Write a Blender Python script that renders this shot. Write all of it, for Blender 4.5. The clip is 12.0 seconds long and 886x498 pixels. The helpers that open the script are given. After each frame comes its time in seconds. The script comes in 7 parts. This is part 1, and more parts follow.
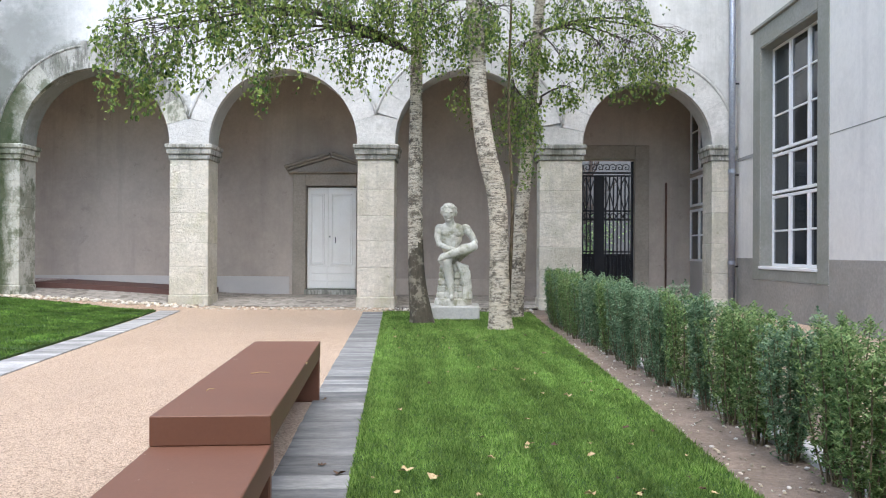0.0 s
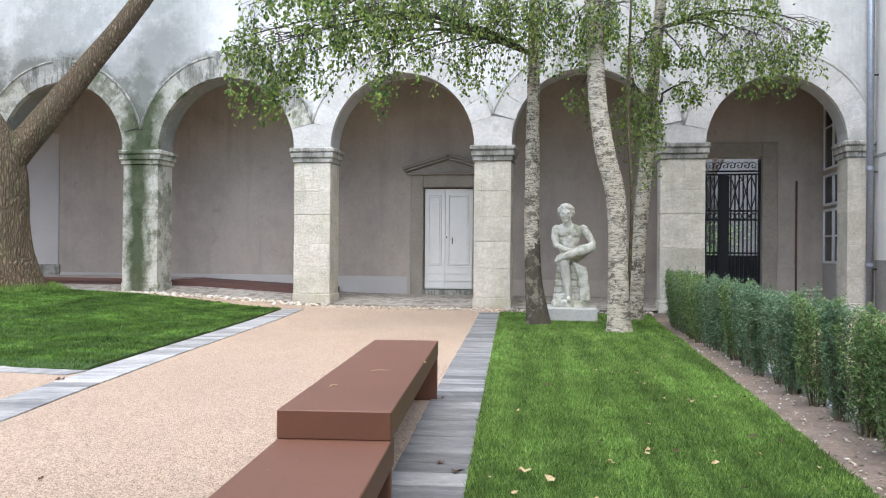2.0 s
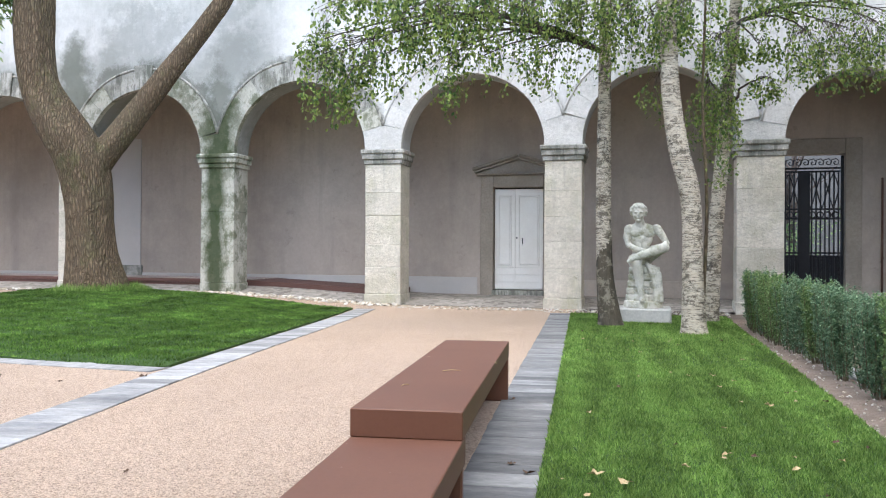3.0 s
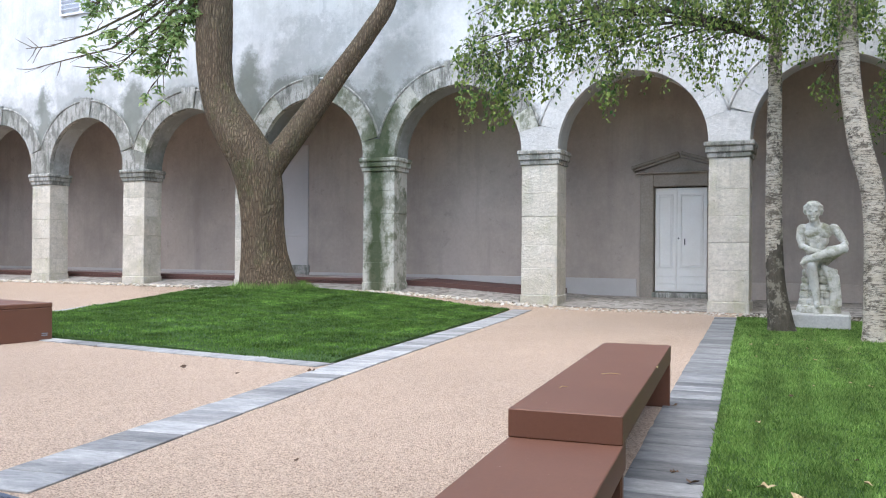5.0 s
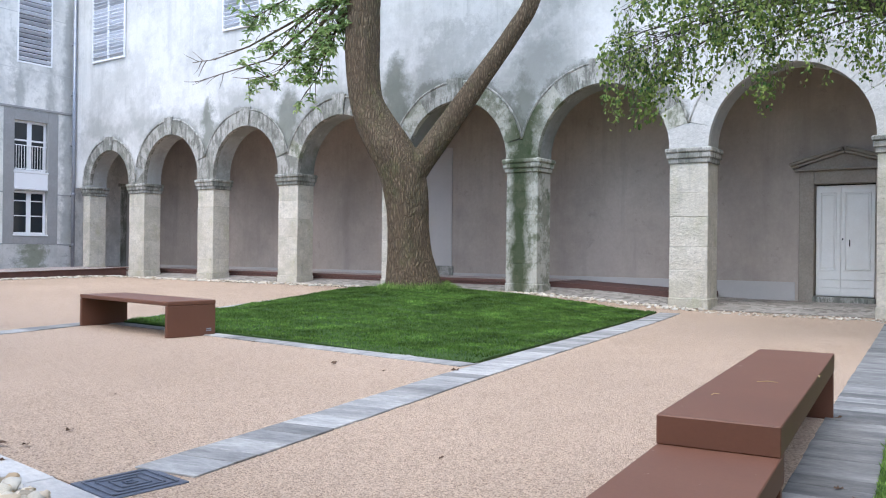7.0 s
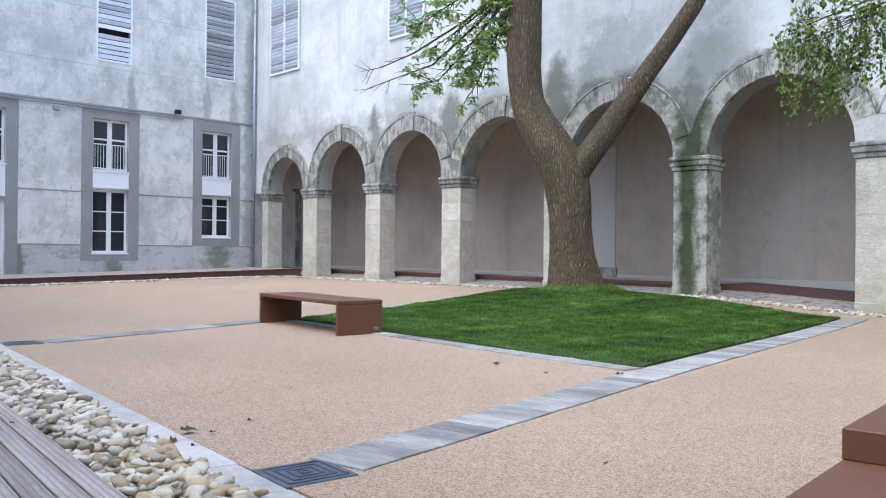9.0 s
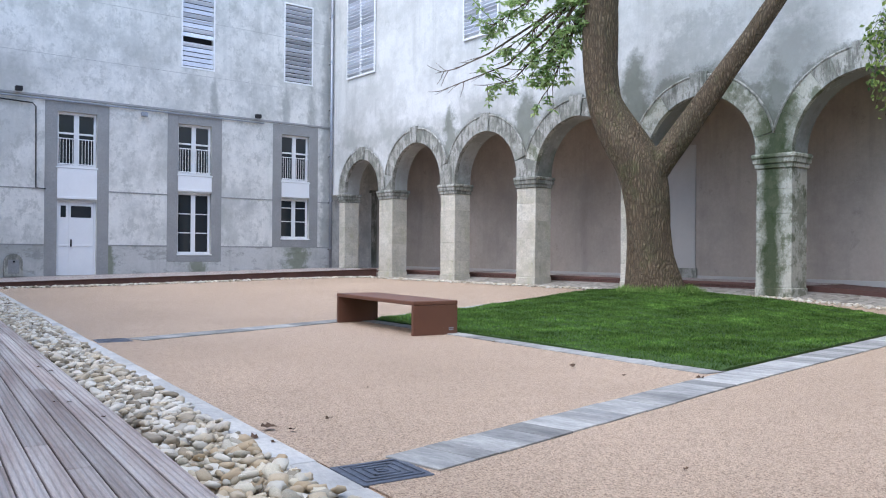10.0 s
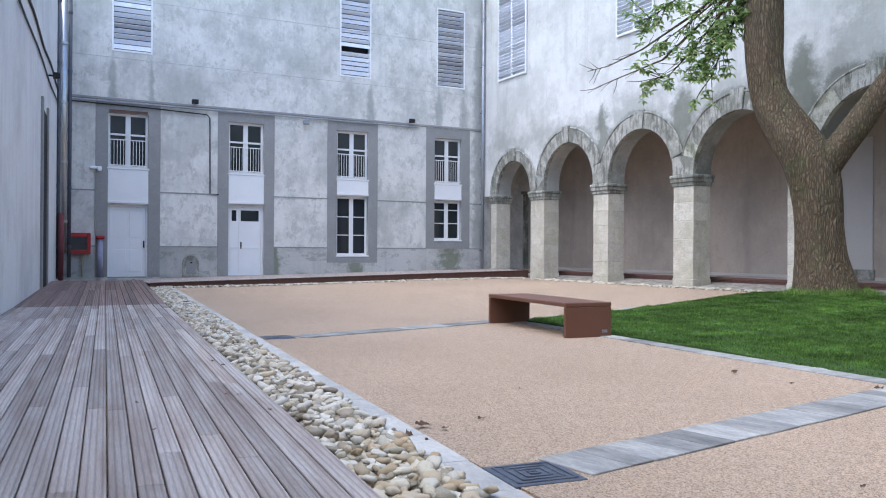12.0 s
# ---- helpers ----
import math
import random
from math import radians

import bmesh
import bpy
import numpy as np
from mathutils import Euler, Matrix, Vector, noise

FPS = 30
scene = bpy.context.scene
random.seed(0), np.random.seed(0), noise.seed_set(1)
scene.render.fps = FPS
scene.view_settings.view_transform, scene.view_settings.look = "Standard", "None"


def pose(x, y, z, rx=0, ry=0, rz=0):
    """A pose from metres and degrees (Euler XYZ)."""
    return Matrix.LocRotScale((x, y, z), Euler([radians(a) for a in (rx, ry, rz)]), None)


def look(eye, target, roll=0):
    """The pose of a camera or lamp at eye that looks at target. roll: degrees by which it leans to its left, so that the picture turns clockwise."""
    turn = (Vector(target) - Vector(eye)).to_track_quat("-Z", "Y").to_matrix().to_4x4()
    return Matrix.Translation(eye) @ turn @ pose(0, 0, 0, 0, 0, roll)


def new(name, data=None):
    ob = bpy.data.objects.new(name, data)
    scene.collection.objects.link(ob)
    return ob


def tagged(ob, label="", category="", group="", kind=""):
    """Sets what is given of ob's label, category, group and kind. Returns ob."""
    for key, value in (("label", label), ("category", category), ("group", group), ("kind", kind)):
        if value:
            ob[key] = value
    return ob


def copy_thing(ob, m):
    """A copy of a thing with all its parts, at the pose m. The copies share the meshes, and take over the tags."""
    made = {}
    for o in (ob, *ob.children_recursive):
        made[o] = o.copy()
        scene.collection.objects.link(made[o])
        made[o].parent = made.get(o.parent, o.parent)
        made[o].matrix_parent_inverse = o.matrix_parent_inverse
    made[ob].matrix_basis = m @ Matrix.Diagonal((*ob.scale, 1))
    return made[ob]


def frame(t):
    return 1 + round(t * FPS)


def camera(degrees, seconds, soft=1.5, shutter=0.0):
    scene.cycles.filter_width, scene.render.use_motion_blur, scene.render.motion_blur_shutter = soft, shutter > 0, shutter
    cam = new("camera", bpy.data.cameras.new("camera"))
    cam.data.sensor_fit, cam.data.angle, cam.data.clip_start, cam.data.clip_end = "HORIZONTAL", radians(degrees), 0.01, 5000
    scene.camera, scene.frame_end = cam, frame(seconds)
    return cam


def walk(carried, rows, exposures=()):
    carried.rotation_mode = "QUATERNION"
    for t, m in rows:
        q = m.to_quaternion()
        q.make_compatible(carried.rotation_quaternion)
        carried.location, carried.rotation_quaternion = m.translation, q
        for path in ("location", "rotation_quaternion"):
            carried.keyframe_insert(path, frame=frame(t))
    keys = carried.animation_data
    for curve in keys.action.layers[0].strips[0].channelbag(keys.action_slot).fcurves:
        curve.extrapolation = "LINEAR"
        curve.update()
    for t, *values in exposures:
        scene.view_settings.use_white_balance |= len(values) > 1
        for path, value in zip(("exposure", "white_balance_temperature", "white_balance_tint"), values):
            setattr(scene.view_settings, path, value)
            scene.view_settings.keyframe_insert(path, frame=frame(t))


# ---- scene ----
EYE = 1.0
cam = camera(56.67, 12.0, soft=1.1)
PATH = [
    (0.0, pose(0.000, 0.000, EYE, 90.246, -0.329, 1.461)),
    (0.5, pose(-0.002, -0.004, EYE, 90.245, -0.532, 2.890)),
    (1.0, pose(-0.004, -0.007, EYE, 90.231, -0.498, 5.236)),
    (1.5, pose(-0.005, -0.010, EYE, 90.240, -0.508, 7.344)),
    (2.0, pose(-0.007, -0.013, EYE, 90.242, -0.492, 9.537)),
    (2.5, pose(-0.009, -0.016, EYE, 90.237, -0.421, 11.707)),
    (3.0, pose(-0.010, -0.019, EYE, 90.239, -0.373, 14.405)),
    (5.0, pose(-0.016, -0.027, EYE, 90.225, -0.451, 25.248)),
    (5.5, pose(-0.018, -0.029, EYE, 90.224, -0.509, 27.706)),
    (6.0, pose(-0.019, -0.030, EYE, 90.239, -0.524, 30.342)),
    (6.5, pose(-0.020, -0.031, EYE, 90.221, -0.545, 32.620)),
    (7.0, pose(-0.021, -0.032, EYE, 90.210, -0.584, 35.172)),
    (9.0, pose(-0.026, -0.033, EYE, 90.195, -0.540, 46.403)),
    (9.5, pose(-0.027, -0.033, EYE, 90.184, -0.439, 49.208)),
    (10.0, pose(-0.028, -0.033, EYE, 90.199, -0.472, 51.622)),
    (10.5, pose(-0.029, -0.032, EYE, 90.168, -0.360, 54.145)),
    (11.0, pose(-0.030, -0.031, EYE, 90.179, -0.369, 57.027)),
    (11.5, pose(-0.031, -0.030, EYE, 90.184, -0.309, 59.682)),
    (12.0, pose(-0.032, -0.029, EYE, 90.199, -0.333, 62.171)),
]

walk(cam, PATH, exposures=[(0.0, 1.87, 6300, 10), (3.0, 1.86, 6220, 10), (5.0, 1.7, 6020, 10), (7.0, 1.55, 5930, 10), (9.0, 1.43, 5880, 10), (12.0, 1.36, 5860, 10)])

# ---- daylight: bright overcast, a soft high sun from the south ----
world = bpy.data.worlds.new("sky")
scene.world = world
world.use_nodes = True
wn = world.node_tree.nodes
sky = wn.new("ShaderNodeTexSky")
sky.sky_type = 'NISHITA'
sky.sun_disc = False
sky.sun_elevation = radians(63)
sky.sun_rotation = radians(180)
sky.air_density = 1.0
sky.dust_density = 1.5
wn["Background"].inputs["Strength"].default_value = 0.15
world.node_tree.links.new(sky.outputs[0], wn["Background"].inputs["Color"])
sun = new("sun", bpy.data.lights.new("sun", 'SUN'))
sun.data.energy = 1.1
sun.data.angle = radians(80)
sun.data.color = (1.0, 0.96, 0.9)
sun.matrix_world = look((1.5, -11.5, 24), (0, 0, 0))


# ---- materials ----
def mat(name, col, col2=None, rough=0.85, scale=3.0, fine=40.0, bump=0.15, metal=0.0, mix=0.6, stain=None, stain_scale=0.6,
        stain_amt=0.0, stretch=(1, 1, 1), per_object=0.0, bump_dist=0.01, spec=0.3, stain_lo=0.48, stain_range=0.2):
    m = bpy.data.materials.new(name)
    m.use_nodes = True
    nt = m.node_tree
    N, L = nt.nodes, nt.links
    bs = N["Principled BSDF"]
    bs.inputs["Roughness"].default_value = rough
    bs.inputs["Metallic"].default_value = metal
    bs.inputs["Specular IOR Level"].default_value = spec
    tc = N.new("ShaderNodeTexCoord")
    mp = N.new("ShaderNodeMapping")
    mp.inputs["Scale"].default_value = stretch
    info = N.new("ShaderNodeObjectInfo")
    add = N.new("ShaderNodeVectorMath")
    add.operation = 'ADD'
    sc = N.new("ShaderNodeVectorMath")
    sc.operation = 'SCALE'
    sc.inputs["Scale"].default_value = 37.0 if per_object else 0.0
    comb = N.new("ShaderNodeCombineXYZ")
    for k in "XYZ":
        L.new(info.outputs["Random"], comb.inputs[k])
    L.new(comb.outputs[0], sc.inputs[0])
    L.new(tc.outputs["Object"], add.inputs[0])
    L.new(sc.outputs[0], add.inputs[1])
    L.new(add.outputs[0], mp.inputs["Vector"])

    def nz(s, detail=6.0, r=0.6):
        n = N.new("ShaderNodeTexNoise")
        n.inputs["Scale"].default_value = s
        n.inputs["Detail"].default_value = detail
        n.inputs["Roughness"].default_value = r
        L.new(mp.outputs[0], n.inputs["Vector"])
        return n

    def ramp(src, lo, hi):
        r = N.new("ShaderNodeMapRange")
        r.inputs["From Min"].default_value, r.inputs["From Max"].default_value = lo, hi
        L.new(src, r.inputs["Value"])
        return r.outputs[0]

    def mixc(fac, a, b):
        x = N.new("ShaderNodeMix")
        x.data_type = 'RGBA'
        for sock, v in ((x.inputs[0], fac), (x.inputs[6], a), (x.inputs[7], b)):
            if isinstance(v, (int, float)):
                sock.default_value = v
            elif isinstance(v, tuple):
                sock.default_value = (*v, 1)
            else:
                L.new(v, sock)
        return x.outputs[2]

    col2 = col2 or tuple(c * 0.75 for c in col)
    big, small = nz(scale), nz(fine, 4.0, 0.7)
    c = mixc(ramp(big.outputs["Fac"], 0.32, 0.68), col, col2)
    c = mixc(ramp(small.outputs["Fac"], 0.35, 0.75), c, mixc(mix, c, tuple(k * 0.6 for k in col2)))
    if stain:
        st = nz(stain_scale, 9.0, 0.68)
        f = ramp(st.outputs["Fac"], stain_lo, stain_lo + stain_range)
        mu = N.new("ShaderNodeMath")
        mu.operation = 'MULTIPLY'
        L.new(f, mu.inputs[0])
        mu.inputs[1].default_value = stain_amt
        c = mixc(mu.outputs[0], c, stain)
    if per_object:
        hs = N.new("ShaderNodeHueSaturation")
        L.new(c, hs.inputs["Color"])
        mr = N.new("ShaderNodeMapRange")
        mr.inputs["To Min"].default_value, mr.inputs["To Max"].default_value = 1 - per_object, 1 + per_object
        L.new(info.outputs["Random"], mr.inputs["Value"])
        L.new(mr.outputs[0], hs.inputs["Value"])
        c = hs.outputs[0]
    L.new(c, bs.inputs["Base Color"])
    if bump:
        bp = N.new("ShaderNodeBump")
        bp.inputs["Strength"].default_value = bump
        bp.inputs["Distance"].default_value = bump_dist
        L.new(small.outputs["Fac"], bp.inputs["Height"])
        L.new(bp.outputs[0], bs.inputs["Normal"])
    return m


def plaster(name, col, col2, streak, streak_amt, moss=None, moss_amt=0.0, zlo=0.0):
    """Old lime render: patches, vertical rain streaks, grime."""
    m = mat(name, col, col2, rough=0.92, scale=0.35, fine=14.0, bump=0.25, mix=0.25, stain=streak, stain_scale=0.55, stain_amt=streak_amt)
    nt = m.node_tree
    N, L = nt.nodes, nt.links
    bs = N["Principled BSDF"]
    src = bs.inputs["Base Color"].links[0].from_socket
    tc = next(n for n in N if n.type == 'TEX_COORD')
    mp = N.new("ShaderNodeMapping")
    mp.inputs["Scale"].default_value = (2.2, 2.2, 0.16)
    L.new(tc.outputs["Object"], mp.inputs[0])
    n = N.new("ShaderNodeTexNoise")
    n.inputs["Scale"].default_value, n.inputs["Detail"].default_value, n.inputs["Roughness"].default_value = 0.9, 8, 0.7
    L.new(mp.outputs[0], n.inputs["Vector"])
    r = N.new("ShaderNodeMapRange")
    r.inputs["From Min"].default_value, r.inputs["From Max"].default_value, r.inputs["To Max"].default_value = 0.52, 0.74, streak_amt
    L.new(n.outputs["Fac"], r.inputs["Value"])
    x = N.new("ShaderNodeMix")
    x.data_type = 'RGBA'
    L.new(r.outputs[0], x.inputs[0])
    L.new(src, x.inputs[6])
    x.inputs[7].default_value = (*streak, 1)
    out = x.outputs[2]
    if moss:
        n2 = N.new("ShaderNodeTexNoise")
        n2.inputs["Scale"].default_value, n2.inputs["Detail"].default_value, n2.inputs["Roughness"].default_value = 0.42, 14, 0.78
        L.new(tc.outputs["Object"], n2.inputs["Vector"])
        r2 = N.new("ShaderNodeMapRange")
        r2.inputs["From Min"].default_value, r2.inputs["From Max"].default_value, r2.inputs["To Max"].default_value = 0.49, 0.585, moss_amt
        L.new(n2.outputs["Fac"], r2.inputs["Value"])
        y = N.new("ShaderNodeMix")
        y.data_type = 'RGBA'
        L.new(r2.outputs[0], y.inputs[0])
        L.new(out, y.inputs[6])
        y.inputs[7].default_value = (*moss, 1)
        out = y.outputs[2]
    L.new(out, bs.inputs["Base Color"])
    return m


def add_blotch(m, stretch, scale, lo, hi, amount, colour, detail=12.0, rough=0.75):
    """A crisp-edged layer of stain or lichen over the base colour."""
    N, L = m.node_tree.nodes, m.node_tree.links
    bs = N["Principled BSDF"]
    tc = next(n for n in N if n.type == 'TEX_COORD')
    mp = N.new("ShaderNodeMapping")
    mp.inputs["Scale"].default_value = stretch
    mp.inputs["Location"].default_value = (scale * 3.7, 1.3, lo * 9)
    L.new(tc.outputs["Object"], mp.inputs[0])
    n = N.new("ShaderNodeTexNoise")
    n.inputs["Scale"].default_value, n.inputs["Detail"].default_value, n.inputs["Roughness"].default_value = scale, detail, rough
    L.new(mp.outputs[0], n.inputs["Vector"])
    r = N.new("ShaderNodeMapRange")
    r.inputs["From Min"].default_value, r.inputs["From Max"].default_value, r.inputs["To Max"].default_value = lo, hi, amount
    L.new(n.outputs["Fac"], r.inputs["Value"])
    x = N.new("ShaderNodeMix")
    x.data_type = 'RGBA'
    L.new(r.outputs[0], x.inputs[0])
    L.new(bs.inputs["Base Color"].links[0].from_socket, x.inputs[6])
    x.inputs[7].default_value = (*colour, 1)
    L.new(x.outputs[2], bs.inputs["Base Color"])


def add_halos(m, arches, colour):
    """Lichen and soot clinging round the arch rings: centre x, spring height, radius, reach, amount."""
    N, L = m.node_tree.nodes, m.node_tree.links
    bs = N["Principled BSDF"]
    tc = next(n for n in N if n.type == 'TEX_COORD')
    nz = N.new("ShaderNodeTexNoise")
    nz.inputs["Scale"].default_value, nz.inputs["Detail"].default_value, nz.inputs["Roughness"].default_value = 1.7, 13, 0.78
    L.new(tc.outputs["Object"], nz.inputs["Vector"])
    sp = N.new("ShaderNodeSeparateXYZ")
    L.new(tc.outputs["Object"], sp.inputs[0])
    flat = N.new("ShaderNodeCombineXYZ")
    L.new(sp.outputs["X"], flat.inputs["X"])
    L.new(sp.outputs["Z"], flat.inputs["Z"])

    def op(kind, a, b):
        n = N.new("ShaderNodeMath")
        n.operation = kind
        for s, v in zip(n.inputs, (a, b)):
            if isinstance(v, (int, float)):
                s.default_value = v
            else:
                L.new(v, s)
        return n.outputs[0]
    for cx, z0, rad, reach, amount in arches:
        dv = N.new("ShaderNodeVectorMath")
        dv.operation = 'DISTANCE'
        L.new(flat.outputs[0], dv.inputs[0])
        dv.inputs[1].default_value = (cx, 0, z0)
        e = op('DIVIDE', op('MAXIMUM', op('SUBTRACT', dv.outputs["Value"], rad), 0.0), reach)
        f = op('SUBTRACT', op('SUBTRACT', op('MULTIPLY', nz.outputs["Fac"], 3.2), 0.95), e)
        r = N.new("ShaderNodeMapRange")
        r.inputs["From Min"].default_value, r.inputs["From Max"].default_value, r.inputs["To Max"].default_value = 0.0, 0.4, amount
        L.new(f, r.inputs["Value"])
        x = N.new("ShaderNodeMix")
        x.data_type = 'RGBA'
        L.new(r.outputs[0], x.inputs[0])
        L.new(bs.inputs["Base Color"].links[0].from_socket, x.inputs[6])
        x.inputs[7].default_value = (*colour, 1)
        L.new(x.outputs[2], bs.inputs["Base Color"])


M_PLASTER_N = plaster("old_render_north", (0.72, 0.71, 0.675), (0.63, 0.62, 0.585), (0.33, 0.33, 0.3), 0.5, (0.4, 0.4, 0.365), 0.4)
add_blotch(M_PLASTER_N, (1, 1, 0.8), 1.6, 0.57, 0.61, 0.35, (0.36, 0.365, 0.33), 14, 0.8)
add_blotch(M_PLASTER_N, (9, 9, 0.35), 0.8, 0.58, 0.68, 0.3, (0.28, 0.28, 0.26))


def add_lichen_band(m, x_to, z0, half, colour, amount):
    """Grey lichen clouds along the wall above the arches, up to x_to."""
    N, L = m.node_tree.nodes, m.node_tree.links
    bs = N["Principled BSDF"]
    tc = next(n for n in N if n.type == 'TEX_COORD')
    sp = N.new("ShaderNodeSeparateXYZ")
    L.new(tc.outputs["Object"], sp.inputs[0])
    nz = N.new("ShaderNodeTexNoise")
    nz.inputs["Scale"].default_value, nz.inputs["Detail"].default_value, nz.inputs["Roughness"].default_value = 0.62, 12, 0.7
    L.new(tc.outputs["Object"], nz.inputs["Vector"])

    def op(kind, a, b):
        n = N.new("ShaderNodeMath")
        n.operation = kind
        for s, v in zip(n.inputs, (a, b)):
            if isinstance(v, (int, float)):
                s.default_value = v
            else:
                L.new(v, s)
        return n.outputs[0]
    away = op('DIVIDE', op('ABSOLUTE', op('SUBTRACT', sp.outputs["Z"], z0), 0), half)
    east = op('MAXIMUM', op('DIVIDE', op('SUBTRACT', sp.outputs["X"], x_to), 1.2), 0.0)
    f = op('SUBTRACT', op('SUBTRACT', op('MULTIPLY', nz.outputs["Fac"], 5.0), 1.75), op('ADD', away, east))
    r = N.new("ShaderNodeMapRange")
    r.inputs["From Min"].default_value, r.inputs["From Max"].default_value, r.inputs["To Max"].default_value = 0.0, 0.7, amount
    L.new(f, r.inputs["Value"])
    x = N.new("ShaderNodeMix")
    x.data_type = 'RGBA'
    L.new(r.outputs[0], x.inputs[0])
    L.new(bs.inputs["Base Color"].links[0].from_socket, x.inputs[6])
    x.inputs[7].default_value = (*colour, 1)
    L.new(x.outputs[2], bs.inputs["Base Color"])


add_lichen_band(M_PLASTER_N, -8.2, 5.0, 0.8, (0.33, 0.332, 0.3), 0.65)


def add_runs(m, runs, colour, wild=2.2, amount=0.8, axis="X"):
    """Dark mossy runs left by leaking gutters: each an x, a half width and how far down it starts."""
    N, L = m.node_tree.nodes, m.node_tree.links
    bs = N["Principled BSDF"]
    tc = next(n for n in N if n.type == 'TEX_COORD')
    sp = N.new("ShaderNodeSeparateXYZ")
    L.new(tc.outputs["Object"], sp.inputs[0])
    nz = N.new("ShaderNodeTexNoise")
    nz.inputs["Scale"].default_value, nz.inputs["Detail"].default_value, nz.inputs["Roughness"].default_value = 1.1, 12, 0.75
    L.new(tc.outputs["Object"], nz.inputs["Vector"])

    def op(kind, a, b):
        n = N.new("ShaderNodeMath")
        n.operation = kind
        for s, v in zip(n.inputs, (a, b)):
            if isinstance(v, (int, float)):
                s.default_value = v
            else:
                L.new(v, s)
        return n.outputs[0]
    for x0, w, top in runs:
        d = op('DIVIDE', op('ABSOLUTE', op('SUBTRACT', sp.outputs[axis], x0), 0), w)
        h = op('MAXIMUM', 0.0, op('DIVIDE', op('SUBTRACT', sp.outputs["Z"], top), 1.2))
        f = op('SUBTRACT', op('ADD', op('MULTIPLY', nz.outputs["Fac"], wild), 0.75 - wild / 2), op('ADD', d, h))
        r = N.new("ShaderNodeMapRange")
        r.inputs["From Min"].default_value, r.inputs["From Max"].default_value, r.inputs["To Max"].default_value = 0.0, 0.45, amount
        L.new(f, r.inputs["Value"])
        x = N.new("ShaderNodeMix")
        x.data_type = 'RGBA'
        L.new(r.outputs[0], x.inputs[0])
        L.new(bs.inputs["Base Color"].links[0].from_socket, x.inputs[6])
        x.inputs[7].default_value = (*colour, 1)
        L.new(x.outputs[2], bs.inputs["Base Color"])


add_runs(M_PLASTER_N, [(-9.2, 0.6, 4.5), (-12.8, 0.8, 5.2), (-16.6, 0.9, 5.0), (-20.0, 0.7, 4.8)], (0.14, 0.15, 0.115))
add_runs(M_PLASTER_N, [(-10.9, 1.5, 5.9), (-9.0, 0.7, 6.5)], (0.27, 0.275, 0.245), 5.0, 0.35)
M_PLASTER_W = plaster("old_render_west", (0.8, 0.78, 0.73), (0.7, 0.685, 0.64), (0.36, 0.365, 0.345), 0.5, (0.44, 0.445, 0.42), 0.55)
add_blotch(M_PLASTER_W, (1, 1, 0.8), 0.8, 0.48, 0.62, 0.55, (0.4, 0.4, 0.37), 10, 0.7)
add_blotch(M_PLASTER_W, (1, 1, 0.8), 2.4, 0.52, 0.58, 0.55, (0.4, 0.4, 0.365), 14, 0.8)
add_runs(M_PLASTER_W, [(2.75, 0.22, 6.4), (3.9, 0.18, 6.3), (11.36, 0.22, 6.5), (14.1, 0.25, 6.4), (15.15, 0.3, 6.5), (15.8, 0.35, 9.0)], (0.27, 0.275, 0.255), 2.6, 0.6, axis="Y")
M_PLASTER_E = plaster("render_east", (0.75, 0.72, 0.67), (0.67, 0.645, 0.6), (0.35, 0.34, 0.33), 0.3)
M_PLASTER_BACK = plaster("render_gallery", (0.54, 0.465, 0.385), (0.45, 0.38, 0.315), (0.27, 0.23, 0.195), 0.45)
# broad dark blotches: partly dirt, partly the bays' shade put into the colour
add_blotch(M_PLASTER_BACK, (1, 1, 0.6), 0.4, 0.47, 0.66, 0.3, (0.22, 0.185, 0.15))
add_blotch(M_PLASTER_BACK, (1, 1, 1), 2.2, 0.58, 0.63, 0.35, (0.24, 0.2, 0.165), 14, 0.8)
M_PLASTER_S = plaster("render_south", (0.82, 0.82, 0.81), (0.76, 0.76, 0.75), (0.4, 0.4, 0.39), 0.4)
M_DADO = mat("grey_dado", (0.38, 0.35, 0.315), (0.31, 0.29, 0.26), scale=0.8, fine=20, bump=0.2, stain=(0.17, 0.17, 0.16), stain_amt=0.6)
M_SURROUND = mat("grey_surround", (0.36, 0.355, 0.345), (0.3, 0.297, 0.29), scale=1.2, fine=30, bump=0.2, stain=(0.22, 0.22, 0.21), stain_scale=1.4, stain_amt=0.4)
M_STONE = mat("limestone", (0.74, 0.695, 0.59), (0.62, 0.57, 0.46), rough=0.9, scale=1.6, fine=18, bump=0.9, mix=0.6, bump_dist=0.03,
              stain=(0.36, 0.35, 0.24), stain_scale=1.5, stain_amt=0.4, per_object=0.07, stain_range=0.12)
M_STONE_MOSS = mat("mossy_limestone", (0.6, 0.58, 0.5), (0.47, 0.46, 0.37), rough=0.95, scale=1.9, fine=20, bump=0.7, mix=0.6, bump_dist=0.02,
                   stain=(0.1, 0.12, 0.06), stain_scale=2.6, stain_amt=0.75, per_object=0.0, stain_lo=0.52, stain_range=0.08, stretch=(1.2, 1.2, 0.8))
add_runs(M_STONE_MOSS, [(-0.06, 0.4, 5.6), (-9.1, 0.7, 5.6)], (0.036, 0.056, 0.016), 1.7, 0.92)
add_blotch(M_STONE_MOSS, (1, 1, 1), 1.5, 0.5, 0.56, 0.6, (0.11, 0.12, 0.07))
